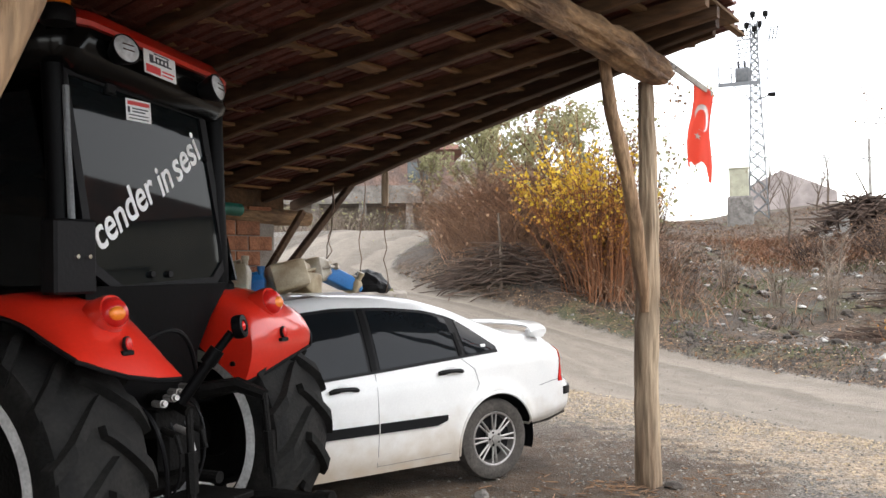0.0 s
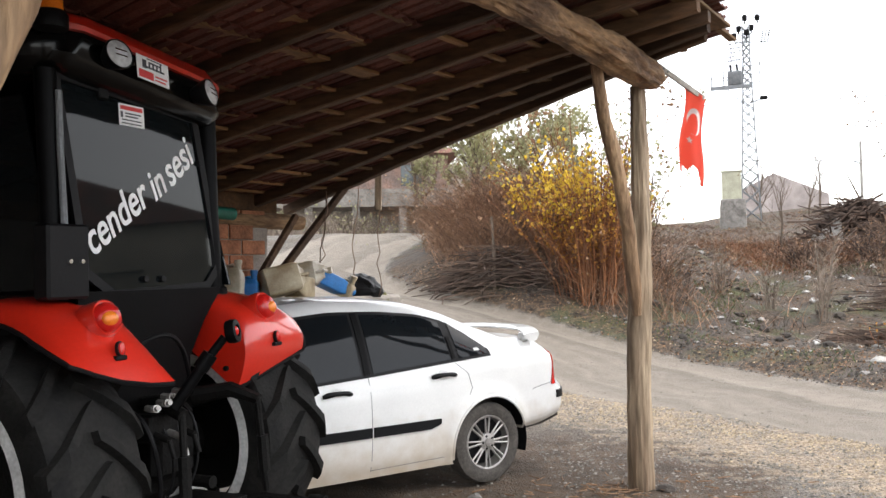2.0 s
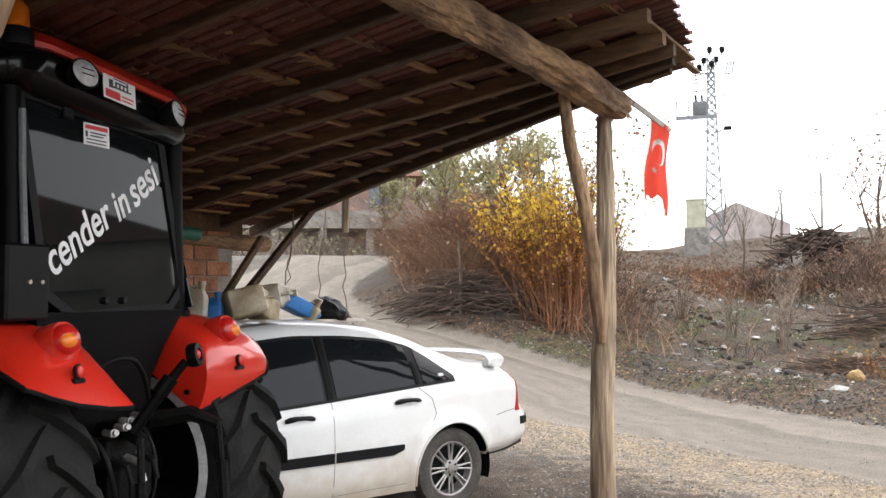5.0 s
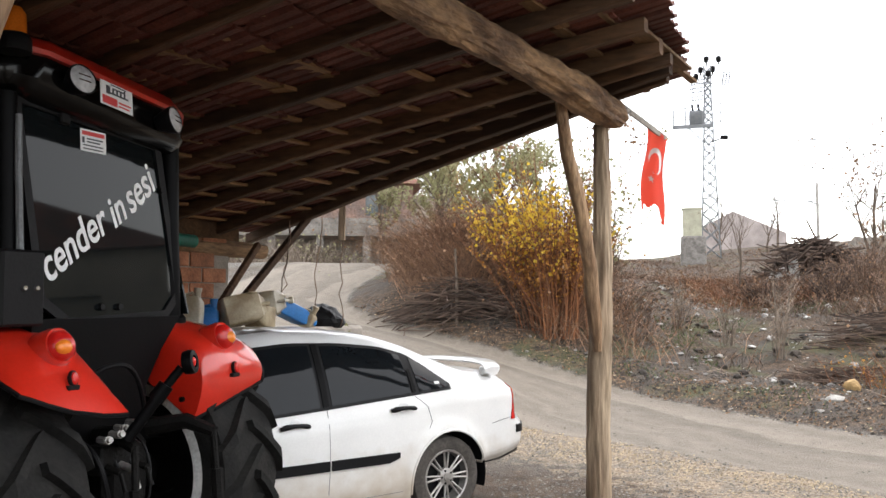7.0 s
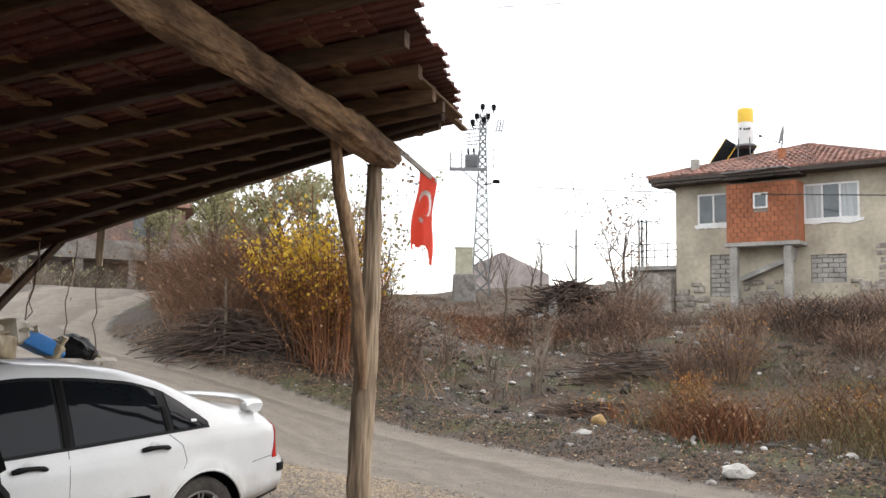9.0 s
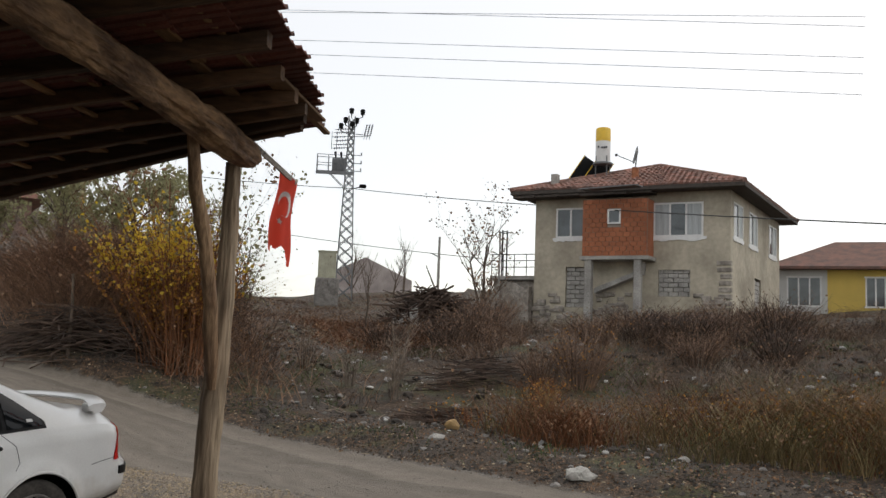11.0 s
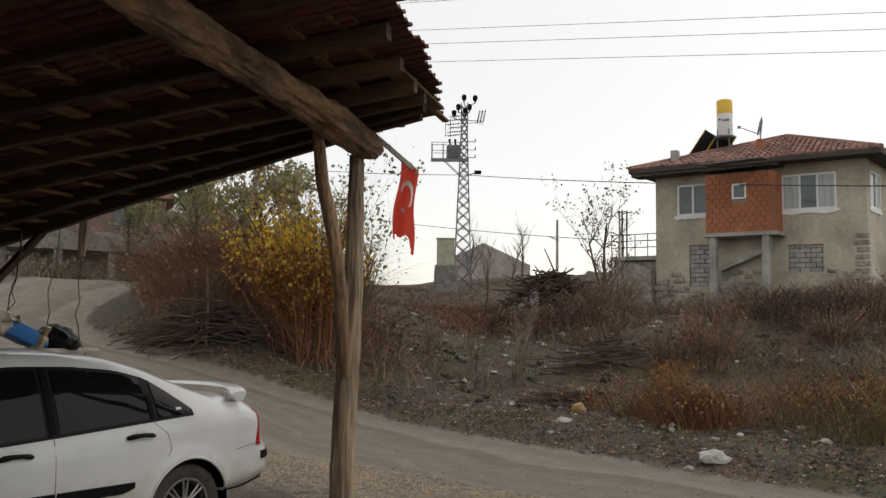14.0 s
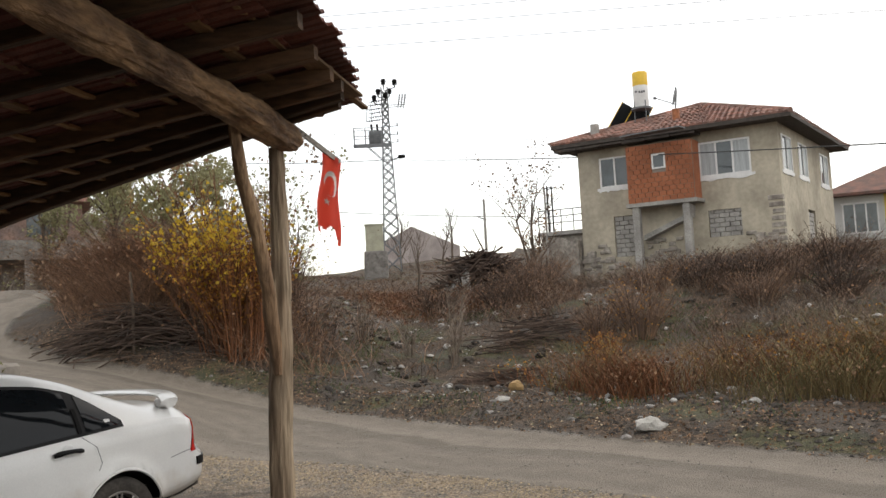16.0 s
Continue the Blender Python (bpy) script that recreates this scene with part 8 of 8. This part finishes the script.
def pebbles(name, spots, lo, hi, material, label, seed):
    """Many small angular stones as one mesh, each an uneven eight-sided lump half sunk in the ground."""
    nr = np.random.default_rng(seed)
    n = len(spots)
    r = lo + (hi - lo) * nr.random(n) ** 3
    base = np.array(((1, 0, 0), (-1, 0, 0), (0, 1, 0), (0, -1, 0), (0, 0, 0.62), (0, 0, -0.4)))
    V = base[None] * r[:, None, None] * nr.uniform(0.6, 1.3, (n, 6, 1))
    a = nr.uniform(0, 2 * np.pi, n)
    c, q = np.cos(a)[:, None], np.sin(a)[:, None]
    V = np.stack([V[..., 0] * c - V[..., 1] * q, V[..., 0] * q + V[..., 1] * c, V[..., 2]], 2)
    V += np.array(spots)[:, None, :] + np.array((0, 0, 0.022))
    tri = ((0, 2, 4), (2, 1, 4), (1, 3, 4), (3, 0, 4), (2, 0, 5), (1, 2, 5), (3, 1, 5), (0, 3, 5))
    me = bpy.data.meshes.new(name)
    me.from_pydata(V.reshape(-1, 3).tolist(), [], [tuple(6 * i + v for v in t) for i in range(n) for t in tri])
    me.materials.append(material)
    return tagged(new(name, me), label, "pebbles", kind="stuff")


GRAVEL_GREY = mat("grey_gravel", (0.215, 0.195, 0.17), 0.9, var=0.2, scale=9, bump=0.0, rand=0.6)
GRAVEL_TAN = mat("tan_gravel", (0.40, 0.315, 0.205), 0.9, var=0.2, scale=9, bump=0.0, rand=0.5)
in_yard = lambda x, y: step(-0.05, 0.1, before(x, y)) * (0.25 + 0.75 * clumpy(x, y, 1.3, -0.25, 0.3, 41)) * (0.15 if x < 0.9 and y > 6.2 else 1.0)
pebbles("yard_pebbles", scatter(13000, -0.3, 5.8, 3.4, 10.5, 401, in_yard), 0.005, 0.020, GRAVEL_GREY, "loose grey gravel strewn over the yard", 402)
pebbles("tan_pebbles", scatter(9000, 0.0, 6.4, 3.4, 13.5, 403, lambda x, y: step(-0.15, 0.1, before(x, y)) * step(2.2, 0.2, before(x, y)) * (0.2 + 0.8 * clumpy(x, y, 1.1, -0.25, 0.25, 43))), 0.005, 0.018, GRAVEL_TAN, "tan gravel chips along the road's edge", 404)
pebbles("road_grit", scatter(2500, -2.0, 8.0, 3.0, 17, 405, lambda x, y: step(-0.1, 0.3, -beyond(x, y)) * step(-0.1, 0.3, -before(x, y))), 0.005, 0.018, GRAVEL_GREY, "scattered grit on the dusty road", 406)
pebbles("verge_clods", scatter(9000, -3.0, 10, 4, 20, 407, lambda x, y: step(-0.05, 0.15, beyond(x, y)) * step(4.5, 1.2, beyond(x, y)) * (0.3 + 0.7 * clumpy(x, y, 1.0, -0.2, 0.3, 45))), 0.010, 0.05, DARK_STONE, "dark earthy clods and stones on the verge", 408)
pebbles("verge_chips", scatter(1200, -3.0, 10, 4, 20, 409, lambda x, y: step(-0.1, 0.1, beyond(x, y)) * step(3.0, 0.2, beyond(x, y))), 0.008, 0.03, GRAVEL_TAN, "pale leaf scraps and chips along the kerb line", 410)
pebbles("slope_scraps", scatter(500, 4, 12, 10, 26, 411, lambda x, y: bare(x, y) * clumpy(x, y, 0.7, -0.1, 0.3, 47)), 0.012, 0.045, LITTER, "pale scraps of rubbish on the dug-over earth", 412)
bm = bmesh.new()
for k in range(1500):
    x, y = rr.uniform(3.5, 26), rr.uniform(7, 34)
    bb = beyond(x, y)
    if not 0.6 < bb < 18 or noise.noise(Vector((x * 0.5, y * 0.5, 31))) < -0.05:
        continue
    r = rr.uniform(0.03, 0.13)
    vs = bmesh.ops.create_icosphere(bm, subdivisions=1, radius=r)["verts"]
    for v in vs:
        v.co *= 1 + 0.5 * noise.noise(v.co * (1.5 / r) + Vector((k, 0, 0)))
        v.co.z *= 0.6
    bmesh.ops.translate(bm, vec=(x, y, ground_z(x, y) + 0.2 * r), verts=vs)
single("slope_rubble", bm, DARK_STONE, "dark clods and rubble over the slope", "rubble", kind="stuff")
# twigs and bark crumbs on the trodden earth by the post
bm = bmesh.new()
for k in range(160):
    a, d = rr.uniform(0, 6.28), abs(rr.gauss(0, 0.6))
    x, y = 1.3 + d * math.cos(a), 6.35 + 0.6 * d * math.sin(a)
    if math.hypot(x - 1.5, y - 6.43) < 0.13:
        continue
    b_, ln = rr.uniform(0, 6.28), rr.uniform(0.03, 0.12)
    z = ground_z(x, y) + 0.012
    rod(bm, (x, y, z), (x + ln * math.cos(b_), y + ln * math.sin(b_), z + 0.01), 0.005, 0.003, seg=4)
single("bark_crumbs", bm, LEAF_BROWN, "bark crumbs and twigs strewn round the post", "twigs", kind="stuff")
# heap of dark branches on top of the slope
px0, py0 = 15.2, 30.5
bm = bmesh.new()
gz = ground_z(px0, py0)
for k in range(560):
    a = rr.uniform(0, 2 * math.pi)
    r = 2.1 * rr.random() ** 0.7
    top = 1.95 * (1 - (r / 2.3) ** 1.6)
    c = Vector((px0 + r * math.cos(a), py0 + r * 0.7 * math.sin(a), gz + top * rr.random() ** 0.5 - 0.1))
    d = Vector((rr.uniform(-1, 1), rr.uniform(-1, 1), rr.uniform(-0.35, 0.45))).normalized() * rr.uniform(0.4, 1.1)
    tube(bm, [c - d, c + Vector((0, 0, 0.06)), c + d], [0.042, 0.038, 0.018], seg=4)
single("branch_heap", bm, TWIG_DARK, "heap of dark branches and rubble on the slope", "branch heap", kind="stuff")
bm = bmesh.new()
nu, nv = 16, 10
g = []
for j in range(nv + 1):
    row = []
    for i in range(nu + 1):
        u, v = i / nu, j / nv
        x, y = 12.75 + 1.5 * u, 29.5 + 0.9 * v + 0.15 * noise.noise(Vector((u * 4, v * 3, 2)))
        row.append(bm.verts.new((x, y, ground_z(x, y) + 0.10 + 1.0 * u * u * step(0, 0.5, v) + 0.28 * abs(noise.noise(Vector((u * 5, v * 4, 7)))) + 0.1 * noise.noise(Vector((u * 13, v * 9, 1))))))
    g.append(row)
for j in range(nv):
    for i in range(nu):
        if noise.noise(Vector((i * 0.4, j * 0.5, 3))) < 0.42:
            bm.faces.new((g[j][i], g[j][i + 1], g[j + 1][i + 1], g[j + 1][i]))
bmesh.ops.solidify(bm, geom=bm.faces[:], thickness=0.02)
single("plastic_sheet", bm, LITTER, "crumpled pale plastic sheet beside the branch heap", "sheet")


# ---------- jerrycans and clutter on the ledge behind the car ----------
bm = bmesh.new()
box(bm, -3.93, -3.2, -1.5, 1.25, -0.2, 1.385, bevel=0.03, m=SHED)
single("ledge", bm, RUBBLE, "low rubble ledge behind the parked car", "ledge", kind="structure")


def jerrycan(name, x, y, z, size, rot, material, label, cap=None):
    w, d, h = size
    th = thing(name, SHED @ Matrix.Translation((x, y, z)) @ Euler([radians(a) for a in rot]).to_matrix().to_4x4(), label, "jerrycan", "jerrycans on the ledge")
    bm = bmesh.new()
    rings = []
    for f, k in ((0.0, 0.86), (0.03, 0.97), (0.10, 1.0), (0.72, 1.0), (0.82, 0.94), (0.93, 0.62), (1.0, 0.5)):
        r = min(w, d) * 0.22
        rings.append([(px * k + (w * 0.12 if f > 0.9 else 0), (py - d) * k, h * f) for px, py in rounded(w, 2 * d, r, 4)])
    slab(bm, rings)
    part("body", bm, material, th, smooth=True)
    bm = bmesh.new()
    lathe(bm, [(0.028, 0.0), (0.028, 0.05), (0.034, 0.05), (0.034, 0.085), (0.0, 0.087)], seg=14, m=Matrix.Translation((w * 0.45, 0, h * 0.95)))
    part("cap", bm, cap or material, th, smooth=True)
    bm = bmesh.new()
    tube(bm, [(-w * 0.75, 0, h * 0.84), (-w * 0.7, 0, h * 1.04), (-w * 0.1, 0, h * 1.08), (w * 0.15, 0, h * 0.98)], 0.016, seg=7)
    part("handle", bm, material, th, smooth=True)


jerrycan("jerrycan", -3.45, -0.92, 1.385, (0.085, 0.07, 0.30), (0, 3, 30), PLASTIC_WHITE, "white plastic jerrycan on the ledge")
jerrycan("jerrycan", -3.45, -0.70, 1.385, (0.07, 0.07, 0.20), (0, 0, 35), PLASTIC_BLUE, "small blue plastic can on the ledge")
jerrycan("jerrycan", -3.42, -0.60, 1.52, (0.15, 0.13, 0.40), (78, 10, 150), PLASTIC_TAN, "yellowed plastic jerrycan lying on its side")
jerrycan("jerrycan", -3.62, -0.05, 1.58, (0.14, 0.12, 0.36), (80, 0, 120), PLASTIC_WHITE, "white plastic jerrycan lying on the heap")
jerrycan("jerrycan", -3.40, -0.05, 1.48, (0.11, 0.10, 0.30), (84, 0, 20), PLASTIC_TAN, "dirty pale jerrycan tipped over")
jerrycan("jerrycan", -3.42, 0.06, 1.63, (0.085, 0.075, 0.50), (-112, 0, -8), PLASTIC_BLUE, "long blue plastic can lying slanted on the ledge")
jerrycan("jerrycan", -3.38, 0.48, 1.385, (0.08, 0.07, 0.16), (0, 25, 20), PLASTIC_TAN, "small pale plastic can on the ledge")
bm = bmesh.new()
vs = bmesh.ops.create_icosphere(bm, subdivisions=3, radius=0.15)["verts"]
for v in vs:
    v.co *= 1 + 0.3 * noise.noise(v.co * 7) + 0.35 * abs(noise.noise(v.co * 16 + Vector((3, 1, 2))))
    v.co.x *= 1.35
    v.co.z *= 0.95
single("sack", bm, BLACK_PLASTIC, "black crumpled plastic sack on the ledge", "sack", m=SHED @ Matrix.Translation((-3.4, 0.82, 1.46)))

# leaning struts under the roof edge and hanging stems
for p, q, r in (((-3.66, 0.10, 2.16), (-3.6, -0.62, 1.39), 0.028), ((-3.4, 0.53, 2.44), (-3.5, -0.55, 1.39), 0.036)):
    bm = bmesh.new()
    p, q = Vector(p), Vector(q)
    turn = (q - p).to_track_quat("X", "Z").to_matrix().to_4x4()
    box(bm, -0.05, (q - p).length, -r, r, -0.03, 0.03, bevel=0.006, m=Matrix.Translation(p) @ turn)
    single("strut", bm, WOOD_RAFTER, "dark plank propping up the roof edge", "strut", m=SHED)
bm = bmesh.new()
box(bm, -0.035, 0.035, -0.015, 0.015, -0.30, 0.05, bevel=0.006, m=Euler((0.1, 0.05, 0.4)).to_matrix().to_4x4())
single("hanging_board", bm, WOOD_POST, "short board hanging from the roof edge", "board", m=SHED @ Matrix.Translation((-3.1, 0.74, 2.55)))
rr = random.Random(9)
for x, y, z, ln in ((-3.1, 0.76, 2.2, 1.1), (-3.3, 0.60, 2.2, 0.95), (-3.4, 0.22, 2.1, 0.75), (-3.42, 0.26, 2.15, 0.7)):
    bm = bmesh.new()
    pts = [(x + 0.03 * math.sin(3 * f + x * 9) + 0.1 * f * rr.uniform(-0.3, 0.6), y + 0.03 * math.cos(4 * f), z + 0.28 - ln * f) for f in spread(0, 1, 10)]
    tube(bm, pts, 0.005, seg=4)
    single("vine_stem", bm, TWIG, "thin bare vine stem hanging from the roof", "vine", "hanging vine stems", m=SHED)
vl = leaves_mesh("vine_leaves", np.array([shed_point(-2.95 + rr.uniform(-0.9, 0.05), 0.8 + rr.uniform(-0.1, 0.2), rr.uniform(1.35, 2.3))[:] for _ in range(9)]), 0.06, LEAF_OLIVE, np.random.default_rng(3))
tagged(vl, "withered vine leaves hanging by the roof edge", "leaves", kind="stuff")


# ---------- buildings farther off ----------
def build_far_house():
    m = pose(-9.5, 47.5, 0, 0, 0, 6)
    hs = thing("house", m, "unfinished concrete-framed house with brick upper floor", "house")
    z0 = 3.0
    bm = bmesh.new()
    box(bm, 0, 11.2, 0.0, 6, 5.35, 5.65)
    part("floor_slab", bm, OLD_CONCRETE, hs)
    bm = bmesh.new()
    box(bm, 0, 11.2, 3.0, 6, z0 - 1, 5.35)
    part("basement", bm, OLD_CONCRETE, hs)
    for x in (0.2, 2.8, 5.4, 8.0, 10.6):
        bm = bmesh.new()
        box(bm, x, x + 0.4, 0.1, 0.5, z0 - 1.0, 5.35)
        part("column", bm, OLD_CONCRETE, hs)
    holes = [(1.2, 2.4, 6.6, 7.8), (4.6, 5.8, 6.6, 7.8), (8.2, 9.4, 6.6, 7.8)]
    bm = bmesh.new()
    wall_with_holes(bm, 0.3, 10.9, 5.65, 8.4, 0.25, holes)
    bmesh.ops.translate(bm, vec=(0, 1.2, 0), verts=bm.verts)
    part("wall", bm, BRICK_DULL, hs, "bare weathered brick wall")
    for h in holes:
        bm = bmesh.new()
        box(bm, h[0], h[1], 1.3, 1.34, h[2], h[3])
        part("window", bm, WINDOW_GLASS, hs)
    bm = bmesh.new()
    box(bm, 0, 11.2, 0.15, 0.27, 5.65, 6.35)
    part("parapet", bm, OLD_CONCRETE, hs)
    bm = bmesh.new()
    prism(bm, [(-0.5, 8.4), (11.6, 8.4), (11.2, 8.6), (5.5, 10.2), (-0.1, 8.6)], 5.8, m=Matrix.Translation((0, 0.5, 0)))
    part("roof", bm, TILE_FAR, hs)


build_far_house()


def build_yellow_house():
    hs = thing("house", pose(39.2, 35.2, -0.6, 0, 0, -48), "yellow and white single-storey house with tiled roof", "house")
    bm = bmesh.new()
    wall_with_holes(bm, 0, 2.6, 2.0, 7.3, 0.25, [(0.5, 2.3, 5.3, 6.9)])
    part("wall", bm, WHITE_WALL, hs, "white painted wall")
    bm = bmesh.new()
    wall_with_holes(bm, 2.6, 9.5, 2.0, 7.3, 0.25, [(4.5, 6.0, 5.3, 6.9)])
    part("wall", bm, YELLOW_PAINT, hs, "yellow painted wall")
    bm = bmesh.new()
    box(bm, 0, 9.5, 0.25, 7, 2.0, 7.3)
    part("rooms", bm, WHITE_WALL, hs)
    for x0, x1 in ((0.5, 2.3), (4.5, 6.0)):
        bm = bmesh.new()
        for k in range(4):
            x = x0 + (x1 - x0 - 0.08) * k / 3
            box(bm, x, x + 0.08, -0.02, 0.05, 5.3, 6.9)
        box(bm, x0 - 0.05, x1 + 0.05, -0.03, 0.052, 5.22, 5.32)
        box(bm, x0 - 0.05, x1 + 0.05, -0.03, 0.052, 6.85, 6.95)
        w = part("window", bm, PVC, hs)
        bm = bmesh.new()
        box(bm, x0, x1, 0.02, 0.04, 5.3, 6.9)
        part("pane", bm, WINDOW_GLASS, w)
    bm = bmesh.new()
    c = [Vector((-0.7, -0.7, 7.3)), Vector((10.2, -0.7, 7.3)), Vector((10.2, 7.7, 7.3)), Vector((-0.7, 7.7, 7.3))]
    v = [bm.verts.new(p) for p in c]
    u = [bm.verts.new(p + Vector((0, 0, 0.15))) for p in c]
    a0, a1 = bm.verts.new((3.2, 3.5, 9.3)), bm.verts.new((6.3, 3.5, 9.3))
    bm.faces.new(v[::-1])
    for i in range(4):
        bm.faces.new((v[i], v[(i + 1) % 4], u[(i + 1) % 4], u[i]))
    bm.faces.new((u[0], u[1], a1, a0))
    bm.faces.new((u[1], u[2], a1))
    bm.faces.new((u[2], u[3], a0, a1))
    bm.faces.new((u[3], u[0], a0))
    part("roof", bm, TILE_FAR, hs, "brown tiled hip roof")


build_yellow_house()


def build_neighbour_house():
    """Stands outside the view beyond the yard; its roofline shows mirrored in the tractor's window."""
    hs = thing("house", pose(22.5, 9.3, 0, 0, 0, 106), "grey rendered neighbour house with tiled gable roof", "house")
    bm = bmesh.new()
    wall_with_holes(bm, -5, 5, -0.5, 5.2, 0.25, [(-3.5, -2.0, 2.4, 3.8), (1.5, 3.0, 2.4, 3.8)])
    part("wall", bm, PLASTER, hs)
    bm = bmesh.new()
    box(bm, -5, 5, -7, -0.001, -0.5, 5.2)
    part("rooms", bm, PLASTER, hs)
    bm = bmesh.new()
    prism(bm, [(-5.6, 5.2), (5.6, 5.2), (0, 7.2)], 8.0, m=Matrix.Translation((0, -7.4, 0)))
    part("roof", bm, TILE_FAR, hs)


build_neighbour_house()


def build_low_walls():
    # broken garden wall and outbuilding beside the house
    for x0, x1, y0, z1, lab in ((-4.6, -0.1, -0.4, 4.9, "low broken rubble wall beside the house"), (-7.0, -4.8, 1.2, 4.3, "low broken rubble wall on the slope")):
        bm = bmesh.new()
        n = 12
        rr = random.Random(int(x0 * 10))
        prism(bm, [(x0, 1.0)] + [(x0 + (x1 - x0) * k / n, z1 - 0.5 * rr.random() - 0.6 * (1 - k / n)) for k in range(n + 1)] + [(x1, 1.0)], 0.45, m=Matrix.Translation((0, y0, 0)))
        single("garden_wall", bm, RUBBLE, lab, "wall", m=HOUSE)
    # the far ridge with a small roof, its mist put into the pale colour
    bm = bmesh.new()
    prism(bm, [(-3.5, -2.0), (4.5, -2.0), (4.5, -0.4), (0.2, 1.6), (-3.5, -0.2)], 6)
    single("barn_roof", bm, mat("mist_paled_roof", (0.46, 0.40, 0.38), 0.95, var=0.3, scale=1), "low barn roof on the far ridge, its brown paled for mist", "roof", m=Matrix.Translation((29.5, 74.0, 7.9)) @ Euler((0, 0, radians(-24))).to_matrix().to_4x4())


build_low_walls()
